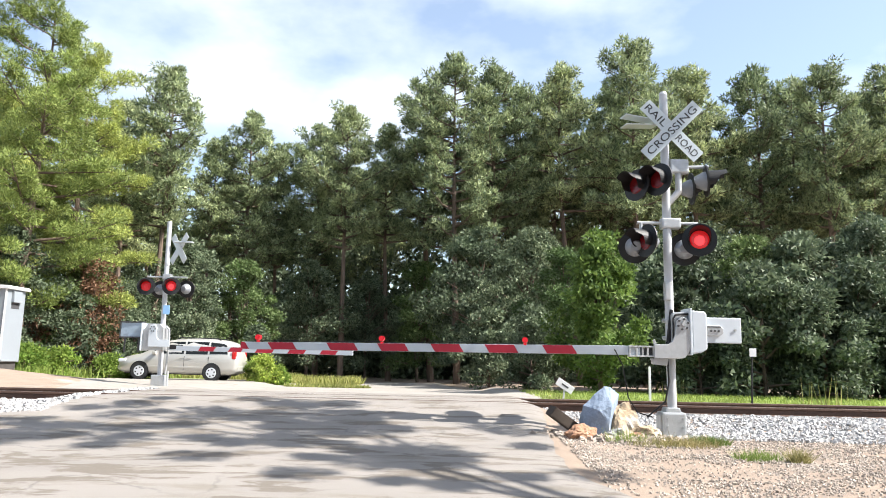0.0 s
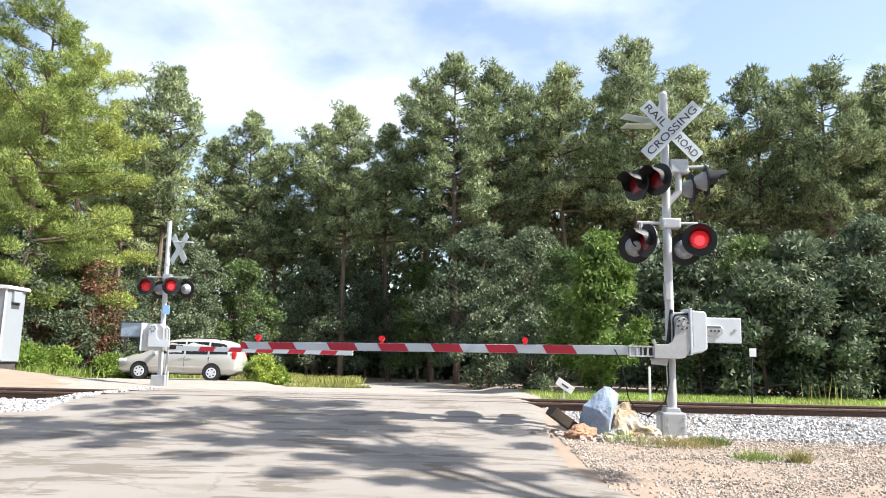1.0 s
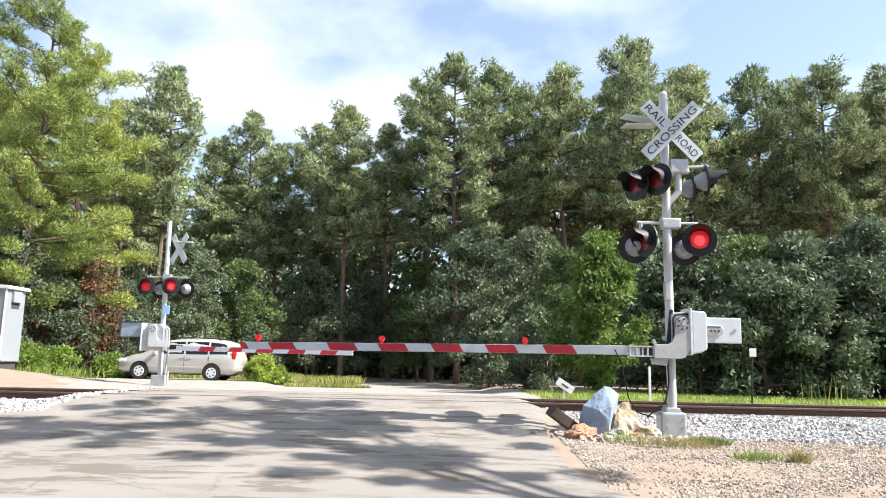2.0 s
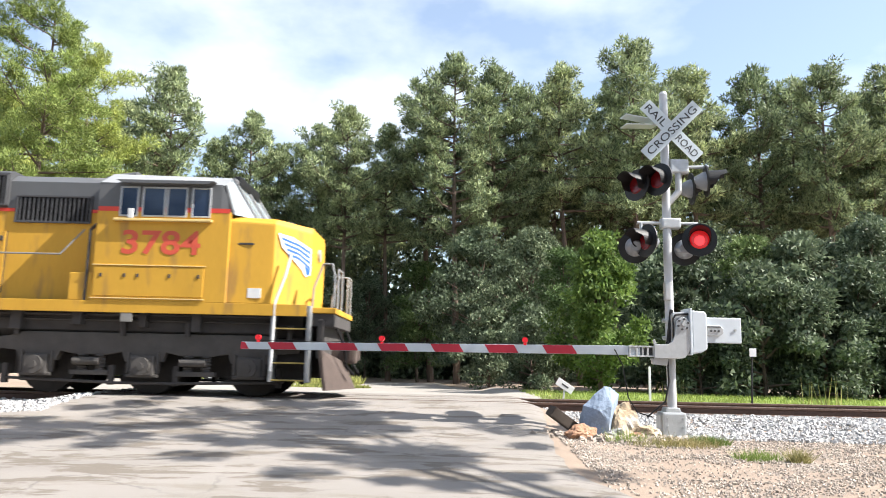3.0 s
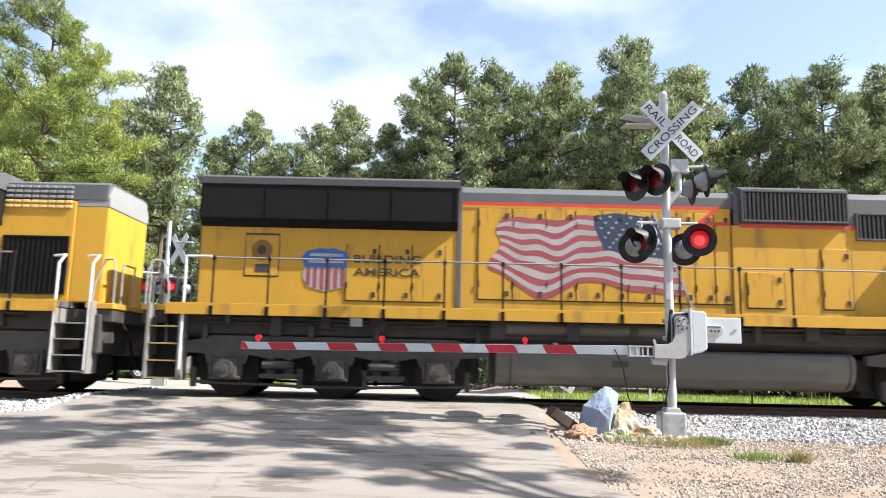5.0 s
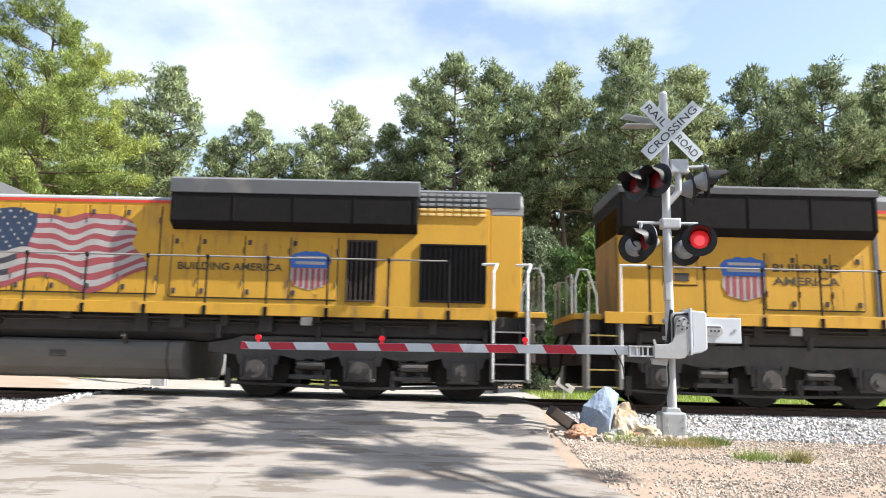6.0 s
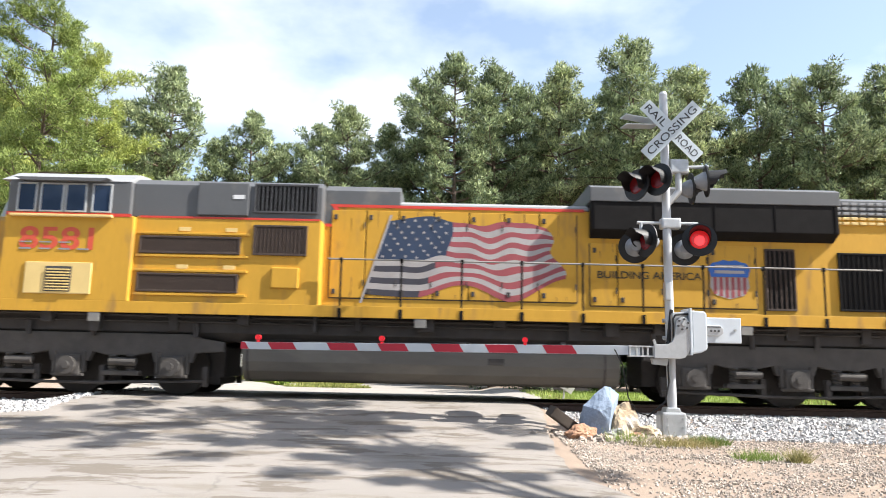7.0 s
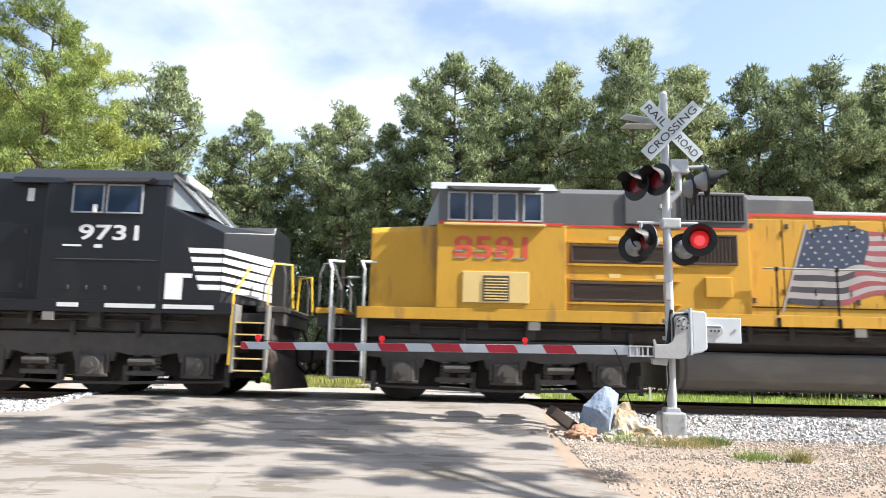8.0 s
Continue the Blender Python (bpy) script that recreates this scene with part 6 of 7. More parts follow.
def near_signal():
    t = thing("crossing_signal", pose(3.69, 11.8, -.10), "silver crossing signal with lowered striped gate and crossbuck", "crossing signal", "crossing signals")
    S = M["silver_paint"]
    bm = B()
    box(bm, -.205, .165, -.18, .17, -.26, .14, .03)
    prism(bm, [(-.15, .14), (.11, .14), (.08, .21), (-.12, .21)], -.13, .12, .015)
    box(bm, -.225, -.205, -.12, .12, -.2, .1, .01)
    box(bm, .165, .185, -.12, .12, -.2, .1, .01)
    part("mast_base", bm, M["galvanised"], t, "cast silver mast base")
    for dx in (-.12, .12):
        for dz in (-.08, .05):
            part("bolt", rod(B(), (dx, -.165, dz), (dx, -.195, dz), .022, seg=8), M["galvanised"], t)
    part("mast", rod(B(), (0, 0, .15), (-.02, 0, 5.40), .072, .068, seg=20), S, t, "tall silver round mast")
    part("mast_cap", rod(B(), (-.02, 0, 5.39), (-.02, 0, 5.44), .076, .05, seg=20), S, t)
    # crossbuck
    c = (.07, 4.73)
    blade(t, c, -46, 1.26, .235, M["crossbuck_white"], -.115)
    blade(t, c, 45, 1.26, .235, M["crossbuck_white"], -.13)
    word_on(t, "RAIL", c, -46, -.58, .125, .44, -.1235)
    word_on(t, "ROAD", c, -46, .14, .125, .44, -.1235)
    word_on(t, "CROSSING", c, 45, -.56, .125, 1.12, -.1385)
    part("sign_bracket", box(B(), -.05, .12, -.115, -.05, 4.60, 4.86, .01), M["galvanised"], t)
    # side crossbuck seen nearly edge-on, pointing to the side road
    for z0, z1, mm in ((4.99, 4.94, "crossbuck_white"), (4.82, 4.86, "back_grey")):
        bm = B()
        bmesh.ops.create_cube(bm, size=1, matrix=Matrix.Translation((-.43, .02, (z0 + z1) / 2)) @ pose(0, 0, 0, 0, math.degrees(math.atan2(z0 - z1, .57)), 12) @ Matrix.Diagonal((.58, .24, .014, 1)))
        part("side_sign", bm, M[mm], t, "pale sign blade seen edge-on")
    part("side_bracket", box(B(), -.2, -.02, -.03, .03, 4.86, 4.95, .01), M["galvanised"], t)
    # upper lights
    bm = B()
    path_rod(bm, [(-.42, .03, 4.12), (.72, .03, 4.16)], .028, 10)
    box(bm, .05, .36, -.08, .08, 4.02, 4.26, .03)
    path_rod(bm, [(.2, 0, 4.05), (.2, 0, 3.72), (.08, 0, 3.58), (0, 0, 3.5)], .055, 12)
    part("light_crossarm", bm, M["galvanised"], t, "galvanised light crossarm and junction box")
    flasher(t, -.17, -.14, 3.88, -54, M["lens_dark"])
    flasher(t, -.46, .10, 3.84, -58, M["lens_dark"])
    flasher(t, .67, .05, 3.92, 80, M["lens_dark"])
    flasher(t, .50, .28, 3.84, 84, M["lens_dark"])
    # lower lights
    bm = B()
    path_rod(bm, [(-.50, 0, 3.18), (.50, 0, 3.18)], .026, 10)
    box(bm, -.12, .20, -.09, .09, 3.08, 3.26, .03)
    path_rod(bm, [(-.44, 0, 3.18), (-.44, 0, 3.05)], .03, 8)
    path_rod(bm, [(.46, 0, 3.18), (.46, 0, 3.05)], .03, 8)
    part("light_crossarm", bm, M["galvanised"], t, "galvanised light crossarm")
    flasher(t, .47, -.14, 2.89, -17, M["lens_lit"])
    flasher(t, .33, .18, 2.78, 165, M["lens_dark"])
    flasher(t, -.38, -.12, 2.86, -68, M["lens_dark"])
    flasher(t, -.50, .16, 2.80, 170, M["lens_dark"])
    # gate mechanism
    bm = B()
    prism(bm, [(-.34, .97), (.06, .97), (.14, .99), (.21, 1.08), (.24, 1.20), (.24, 1.46), (.225, 1.55), (.18, 1.61), (.12, 1.63), (.06, 1.61), (.015, 1.55),
               (.0, 1.46), (-.015, 1.32), (-.06, 1.23), (-.12, 1.195), (-.34, 1.19)], -.275, -.225, .008)
    crank = part("gate_crank", bm, M["galvanised"], t, "pale galvanised crank plate holding the gate arm")
    for k in range(6):
        q = k * 1.047 + .3
        part("bolt", rod(B(), (.12 + .082 * math.cos(q), -.275, 1.51 + .082 * math.sin(q)), (.12 + .082 * math.cos(q), -.295, 1.51 + .082 * math.sin(q)), .017, seg=8), M["louvre"], crank)
    part("shaft_nut", rod(B(), (.12, -.275, 1.51), (.12, -.315, 1.51), .03, seg=6), M["galvanised"], crank)
    bm = B()
    prism(bm, [(-.03, 1.12), (.22, 1.04), (.22, 1.72), (.0, 1.70), (-.03, 1.66)], -.2, .14, .015)
    part("gate_mechanism", bm, M["galvanised"], t, "silver gate mechanism housing")
    bm = B()
    path_rod(bm, [(.22, -.225, 1.68), (.02, -.225, 1.66), (-.02, -.225, 1.60), (-.025, -.225, 1.24), (-.07, -.225, 1.21)], .014, 8)
    part("housing_seal", bm, M["black_metal"], t, "dark rubber edge of the housing")
    bm = B()
    prism(bm, [(.225, 1.03), (.26, 1.03), (.26, 1.77), (.225, 1.77)], -.29, .16, .008)
    part("housing_flange", bm, M["white_sheet"], t, "pale flange of the mechanism cover")
    bm = B()
    prism(bm, [(.26, 1.05), (.40, 1.07), (.49, 1.12), (.50, 1.16), (.50, 1.68), (.47, 1.72), (.26, 1.735)], -.275, .145, .022)
    part("mechanism_cover", bm, M["white_sheet"], t, "pale rounded mechanism cover")
    for z in (1.30, 1.58):
        bm = B()
        box(bm, -.10, .02, -.10, .10, z - .03, z + .03, .01)
        rod(bm, (-.14, -.05, z), (-.08, -.05, z), .028, seg=10)
        part("mast_clamp", bm, M["galvanised"], t, "galvanised mast clamp")
    part("counterweight", box(B(), .50, 1.08, -.17, -.13, 1.23, 1.635, .015), M["white_sheet"], t, "pale counterweight plate")
    bm = B()
    prism(bm, [(.50, 1.34), (.72, 1.34), (.78, 1.39), (.78, 1.46), (.72, 1.51), (.50, 1.51)], -.21, -.172, .01)
    part("counterweight_arm", bm, M["galvanised"], t, "galvanised counterweight arm")
    part("slot", box(B(), .52, .74, -.214, -.209, 1.475, 1.49), M["louvre"], t)
    for x in (.58, .64, .70):
        part("bolt", rod(B(), (x, -.21, 1.42), (x, -.222, 1.42), .018, seg=8), M["louvre"], t)
    part("bolt", rod(B(), (.98, -.17, 1.44), (.98, -.185, 1.44), .022, seg=10), M["galvanised"], t)
    bm = B()
    for z in (1.0, 1.15):
        box(bm, -.74, -.32, -.26, -.16, z - .012, z + .012, .004)
    for x in (-.72, -.61, -.52, -.44, -.345):
        box(bm, x - .013, x + .013, -.255, -.165, 1.012, 1.138, .004)
    part("arm_bracket", bm, M["galvanised"], t, "open galvanised arm bracket")
    part("bracket_back", box(B(), -.70, -.34, -.19, -.168, 1.02, 1.13), M["louvre"], t)
    bm = B()
    prism(bm, [(-.34, 1.19), (-.36, 1.25), (-.33, 1.27), (-.30, 1.20)], -.27, -.23, .004)
    prism(bm, [(-.36, .97), (-.34, .88), (-.12, .86), (-.10, .97)], -.2, -.08, .01)
    part("bracket_lug", bm, M["galvanised"], t, "galvanised lugs of the crank")
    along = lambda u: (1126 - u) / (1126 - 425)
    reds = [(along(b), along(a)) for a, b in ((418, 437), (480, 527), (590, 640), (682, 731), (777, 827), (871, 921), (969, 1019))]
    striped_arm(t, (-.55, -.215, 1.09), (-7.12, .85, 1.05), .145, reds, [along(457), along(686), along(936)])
    bm = B()
    path_rod(bm, [(-.95, -.2, 1.1), (-.82, -.18, .85), (-.72, -.1, .35), (-.55, .0, .12), (-.3, .05, .05)], .01, 6)
    path_rod(bm, [(-.04, -.09, 1.6), (-.09, -.1, 1.2), (-.07, -.09, .6), (-.12, -.05, .3), (-.4, 0, .05)], .014, 6)
    part("cable", bm, M["black_metal"], t, "black hanging cables")
    part("conduit", path_rod(B(), [(-.04, -.1, 1.05), (-.04, -.1, 1.5), (.0, -.09, 1.75)], .03, 8), M["black_metal"], t)
    bm = B()
    box(bm, -.10, .0, -.12, .0, 1.9, 2.2, .02)
    part("junction_box", bm, M["galvanised"], t, "small galvanised junction box")
    return t


def far_signal():
    t = thing("crossing_signal", pose(-8.56, 22.6, .38), "silver crossing signal past the track, crossbuck from behind", "crossing signal", "crossing signals")
    S = M["silver_paint"]
    part("mast_base", box(B(), -.2, .2, -.18, .18, -.75, -.22, .025), M["galvanised"], t, "cast silver mast base")
    part("mast", rod(B(), (0, 0, -.3), (-.06, 0, 4.54), .075, .07, seg=18), S, t, "tall silver round mast")
    c = (.26, 3.70)
    for k, (a, l) in enumerate(((48, 1.15), (-46, 1.15))):
        m = Matrix.Translation((c[0], .1 + .015 * k, c[1])) @ pose(0, 0, 0, 0, 0, -38) @ pose(0, 0, 0, 0, a, 0)
        part("crossbuck_blade", box(B(), -l / 2, l / 2, -.006, .006, -.12, .12, .003, m), M["back_grey"], t, "bare metal back of a crossbuck blade")
    part("side_sign", box(B(), .15, .72, -.1, .1, 3.88, 3.91, .004), M["crossbuck_white"], t, "pale sign blade seen edge-on")
    bm = B()
    path_rod(bm, [(-.62, 0, 2.78), (.62, 0, 2.78)], .026, 8)
    box(bm, -.13, .13, -.09, .09, 2.7, 2.88, .03)
    part("light_crossarm", bm, M["galvanised"], t, "galvanised light crossarm")
    flasher(t, -.58, -.14, 2.47, 14, M["lens_dim"])
    flasher(t, .20, -.16, 2.49, 14, M["lens_lit"])
    flasher(t, -.28, .2, 2.40, 172, M["lens_dark"])
    flasher(t, .54, .2, 2.44, 172, M["lens_dark"])
    part("notice", box(B(), -.02, .18, -.10, -.08, 1.62, 1.9, .004), M["pale_blue"], t, "small blue notice plate")
    bm = B()
    prism(bm, [(-.52, .52), (.12, .52), (.12, 1.2), (.0, 1.32), (-.36, 1.32), (-.52, 1.1)], -.28, .16, .02)
    part("gate_mechanism", bm, M["galvanised"], t, "silver gate mechanism housing")
    bm = B()
    prism(bm, [(-.30, .62), (.34, .62), (.34, .84), (.0, .84), (-.06, .92), (-.07, 1.22), (-.14, 1.30), (-.26, 1.28), (-.32, 1.18)], -.34, -.29, .01)
    crank = part("gate_crank", bm, M["white_sheet"], t, "pale crank plate holding the far arm")
    for k in range(6):
        q = k * 1.047
        part("bolt", rod(B(), (-.19 + .075 * math.cos(q), -.34, 1.16 + .075 * math.sin(q)), (-.19 + .075 * math.cos(q), -.36, 1.16 + .075 * math.sin(q)), .018, seg=8), M["louvre"], crank)
    part("cover_flange", box(B(), -.56, -.52, -.32, .2, .50, 1.34, .008), M["white_sheet"], t, "pale cover flange")
    part("conduit", path_rod(B(), [(.14, -.12, 1.25), (.24, -.14, 1.15), (.26, -.14, .75), (.2, -.1, -.2)], .03, 8), M["galvanised"], t, "curved grey conduit")
    part("side_post", rod(B(), (.22, .05, -.70), (.22, .05, -.1), .035, seg=10), M["galvanised"], t)
    for z in (2.0, 3.15):
        part("mast_band", rod(B(), (-.03, 0, z), (-.03, 0, z + .05), .085, seg=16), M["galvanised"], t)
    cw = part("counterweight", box(B(), -1.24, -.52, -.14, -.10, .90, 1.36, .01), M["counter_blue"], t, "pale blue-grey counterweight plate")
    for a, b, c, d in ((-1.26, -.50, .88, .92), (-1.26, -.50, 1.34, 1.38), (-1.27, -1.23, .88, 1.38)):
        part("edge", box(B(), a, b, -.16, -.085, c, d, .006), M["louvre"], cw)
    for x in (-1.1, -.68):
        part("hanger", box(B(), x - .025, x + .025, -.13, -.10, .45, .88, .004), M["louvre"], t)
    part("arm_bracket", box(B(), .34, .72, -.3, -.2, .56, .70, .015), M["black_metal"], t, "dark arm bracket")
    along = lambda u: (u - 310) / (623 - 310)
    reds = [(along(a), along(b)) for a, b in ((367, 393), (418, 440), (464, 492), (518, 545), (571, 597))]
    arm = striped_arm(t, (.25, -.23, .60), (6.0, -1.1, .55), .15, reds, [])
    return t


near_signal()
far_signal()


# minivan on the lot
M["champagne"] = mat("champagne", (0.50, 0.485, 0.45), 0.28, 0.35, var=0.05, scale=3, bump=0.02)
M["car_glass"] = mat("car_glass", (0.012, 0.014, 0.014), 0.12, var=0.3, scale=1.5, bump=0.0, spec=0.3)
M["tyre"] = mat("tyre", (0.022, 0.022, 0.023), 0.85, var=0.3, scale=12, bump=0.3)
M["tail_red"] = mat("tail_red", (0.5, 0.02, 0.02), 0.2, var=0.1, scale=10, bump=0.0)
M["clear_lamp"] = mat("clear_lamp", (0.6, 0.62, 0.65), 0.1, var=0.1, scale=10, bump=0.0)


def minivan():
    t = thing("minivan", pose(-11.12, 32.0, ground_z(-11.12, 32.0) + .02, 0, .6, 0), "champagne silver minivan parked on the gravel lot", "car")
    C = M["champagne"]
    # stations along the car: x, underside, belt, top, half width, half width of the roof
    st = [(-2.54, .42, .60, .66, .55, .40), (-2.46, .30, .66, .80, .78, .60), (-2.28, .27, .72, .90, .90, .70), (-1.95, .26, .80, .99, .935, .74), (-1.62, .26, .88, 1.06, .94, .74),
          (-1.30, .26, .96, 1.22, .945, .72), (-.95, .26, .98, 1.44, .945, .70), (-.55, .26, .99, 1.62, .945, .70), (-.10, .26, 1.0, 1.71, .945, .71), (.6, .26, 1.01, 1.75, .945, .72),
          (1.3, .26, 1.02, 1.74, .945, .71), (1.9, .26, 1.04, 1.69, .94, .69), (2.2, .27, 1.05, 1.60, .925, .66), (2.38, .30, 1.05, 1.36, .90, .66), (2.50, .36, .98, 1.08, .86, .62), (2.56, .44, .80, .90, .76, .50)]
    bm = B()
    rings = []
    for x, z0, zb, zt, w, wr in st:
        half = [(w * .86, z0), (w * .97, z0 + .1), (w, z0 + .26), (w, (z0 + zb) / 2 + .12), (w * .985, zb), ((w * .97 + wr) / 2 + .02, (zb + zt) / 2), (wr, zt - .05), (wr * .8, zt - .01), (wr * .4, zt + .012)]
        rings.append([bm.verts.new((x, -a, b)) for a, b in half] + [bm.verts.new((x, a, b)) for a, b in half[::-1]])
    for a, b in zip(rings, rings[1:]):
        for k in range(len(a)):
            bm.faces.new((a[k], a[(k + 1) % len(a)], b[(k + 1) % len(a)], b[k]))
    bm.faces.new(rings[0][::-1])
    bm.faces.new(rings[-1])
    bmesh.ops.recalc_face_normals(bm, faces=bm.faces[:])
    for f in bm.faces:
        f.smooth = True
    part("body", bm, C, t, "champagne painted body")

    def side_y(x, z):
        for a, b in zip(st, st[1:]):
            if x <= b[0]:
                f = (x - a[0]) / (b[0] - a[0])
                zb, zt, w, wr = (a[k] + (b[k] - a[k]) * f for k in (2, 3, 4, 5))
                g = min(1, max(0, (z - zb) / (zt - .05 - zb)))
                m = (w * .97 + wr) / 2 + .02
                return w * .985 + (m - w * .985) * g * 2 if g < .5 else m + (wr - m) * (g - .5) * 2
        return .6

    for s in (-1, 1):
        for q in ([(-1.12, 1.07), (-.70, 1.07), (-.70, 1.44), (-.80, 1.40)], [(-.62, 1.07), (.28, 1.08), (.28, 1.60), (-.1, 1.585), (-.50, 1.53)], [(.36, 1.08), (1.28, 1.09), (1.28, 1.61), (.36, 1.605)], [(1.36, 1.10), (2.12, 1.12), (2.02, 1.50), (1.9, 1.56), (1.36, 1.605)]):
            bm = B()
            bm.faces.new([bm.verts.new((x, s * (side_y(x, z) + .012), z)) for x, z in q])
            ex = bmesh.ops.extrude_face_region(bm, geom=bm.faces[:])
            for v in [g for g in ex["geom"] if isinstance(g, bmesh.types.BMVert)]:
                v.co.y -= s * .04
            bmesh.ops.recalc_face_normals(bm, faces=bm.faces[:])
            part("side_window", bm, M["car_glass"], t, "dark tinted side window")
        for x in (-.66, .32, 1.34):
            part("door_gap", box(B(), x - .006, x + .006, *sorted((s * .93, s * .949)), .40, 1.0), M["black_metal"], t)
        for x in (.14, .46):
            part("door_handle", box(B(), x, x + .16, *sorted((s * .93, s * .965)), .90, .94, .01), C, t)
        part("mirror", box(B(), -1.0, -.84, *sorted((s * .92, s * 1.1)), 1.02, 1.16, .03), C, t)
        part("side_moulding", box(B(), -1.12, 1.12, *sorted((s * .935, s * .958)), .50, .57, .01), C, t)
        part("tail_light", box(B(), 2.30, 2.47, *sorted((s * .74, s * .91)), .92, 1.24, .03), M["tail_red"], t, "red tail light")
        part("headlight", box(B(), -2.46, -2.12, *sorted((s * .66, s * .915)), .68, .82, .04), M["clear_lamp"], t, "clear headlight")
        part("roof_rail", path_rod(B(), [(-.1, s * .66, 1.70), (0, s * .66, 1.77), (1.6, s * .65, 1.77), (1.75, s * .65, 1.68)], .018), M["black_metal"], t)
        for x in (-1.53, 1.50):
            part("wheel_arch", rod(B(), (x, s * .70, .36), (x, s * .951, .36), .385, seg=32), M["black_metal"], t, "dark wheel arch")
            w = part("wheel", rod(B(), (x, s * .74, .33), (x, s * .965, .33), .33, seg=32), M["tyre"], t, "black tyre")
            part("rim", rod(B(), (x, s * .95, .33), (x, s * .972, .33), .235, .21, seg=28), M["clear_lamp"], w, "silver spoked rim")
            for k in range(6):
                q = k * 1.047 + .3
                part("rim_hole", rod(B(), (x + .14 * math.cos(q), s * .97, .33 + .14 * math.sin(q)), (x + .14 * math.cos(q), s * .977, .33 + .14 * math.sin(q)), .034, seg=10), M["black_metal"], w)
    bm = B()
    bm.faces.new([bm.verts.new(c) for c in ((-1.36, -.72, 1.20), (-1.36, .72, 1.20), (-.62, .60, 1.615), (-.62, -.60, 1.615))])
    ex = bmesh.ops.extrude_face_region(bm, geom=bm.faces[:])
    for v in [g for g in ex["geom"] if isinstance(g, bmesh.types.BMVert)]:
        v.co += Vector((-.02, 0, .03))
    bmesh.ops.recalc_face_normals(bm, faces=bm.faces[:])
    part("windscreen", bm, M["car_glass"], t, "raked windscreen")
    part("bumper", box(B(), -2.58, -2.40, -.62, .62, .34, .54, .05), C, t)
    part("bumper", box(B(), 2.42, 2.60, -.78, .78, .40, .64, .05), C, t)
    part("underbody", box(B(), -2.2, 2.2, -.8, .8, .22, .4, .02), M["grime"], t)
    return t


minivan()


def relay_cabin():
    t = thing("relay_cabin", pose(-14.42, 23.45, .46), "pale grey metal railway relay cabin on a mound", "equipment cabin")
    P = mat("cabin_grey", (0.25, 0.275, 0.30), 0.5, 0.1, var=0.08, scale=2, bump=0.06, spots=(0.30, 0.31, 0.32), spot_scale=1.4, spot_at=.62)
    part("wall", box(B(), -.75, .72, -.55, .55, -.02, 2.28, .02), P, t, "grey sheet metal walls")
    part("plinth", box(B(), -.70, .66, -.48, .48, -.35, .0), M["grime"], t)
    bm = B()
    prism(bm, [(-.86, 2.26), (.82, 2.26), (.84, 2.30), (.80, 2.37), (-.82, 2.41), (-.88, 2.30)], -.64, .64, .012)
    part("roof", bm, M["white_paint"], t, "white overhanging roof")
    part("corner_post", box(B(), .70, .735, -.565, -.50, .0, 2.26, .006), M["white_paint"], t)
    part("vent_hood", prism(B(), [(.72, 1.86), (.82, 1.86), (.80, 2.2), (.72, 2.24)], -.22, .26, .01), P, t, "sloping sheet metal vent hood")
    part("vent", box(B(), .715, .728, -.20, .24, 1.66, 1.85, .003), M["louvre"], t, "dark vent slot")
    part("foot_bar", box(B(), .72, .75, -.45, .4, -.0, .05, .006), P, t)
    part("door", box(B(), -.5, .4, -.572, -.54, .08, 2.1, .01), P, t, "grey metal door")
    part("door_handle", box(B(), .28, .32, -.6, -.57, 1.0, 1.15, .006), M["louvre"], t, "dark door handle")
    return t


relay_cabin()


# boulders and rubble
M["blue_stone"] = mat("blue_stone", (0.22, 0.275, 0.36), 0.9, var=0.25, scale=4, bump=0.6, spots=(0.42, 0.45, 0.48), spot_scale=2.3, spot_at=0.58, detail=18)
M["tan_stone"] = mat("tan_stone", (0.36, 0.28, 0.19), 0.9, var=0.3, scale=5, bump=0.8, spots=(0.44, 0.40, 0.35), spot_scale=3.0, spot_at=0.52, detail=16)
M["rust_stone"] = mat("rust_stone", (0.30, 0.165, 0.10), 0.9, var=0.3, scale=5, bump=0.8, spots=(0.50, 0.40, 0.30), spot_scale=3.0, detail=16)


def rock(seed, size, loc, rz, material, label, cuts=9, rough=.2):
    bm = B()
    bmesh.ops.create_icosphere(bm, subdivisions=4, radius=1)
    rng = random.Random(seed)
    planes = []
    for _ in range(cuts):
        n = Vector((rng.gauss(0, 1), rng.gauss(0, 1), rng.gauss(0.3, .8))).normalized()
        planes.append((n, rng.uniform(.45, .8)))
    for v in bm.verts:
        for n, d in planes:
            e = v.co.dot(n) - d
            if e > 0:
                v.co -= n * e * .95
        v.co += v.co.normalized() * rough * (noise.noise(v.co * 1.6 + Vector((seed, 0, 0))) + .45 * noise.noise(v.co * 5 + Vector((0, seed, 0))))
        v.co = Vector((v.co.x * size[0], v.co.y * size[1], v.co.z * size[2]))
    ob = part("rock", bm, material)
    ob.matrix_world = pose(*loc, 0, 0, rz)
    return tagged(ob, label, "rock", "rocks beside the signal")


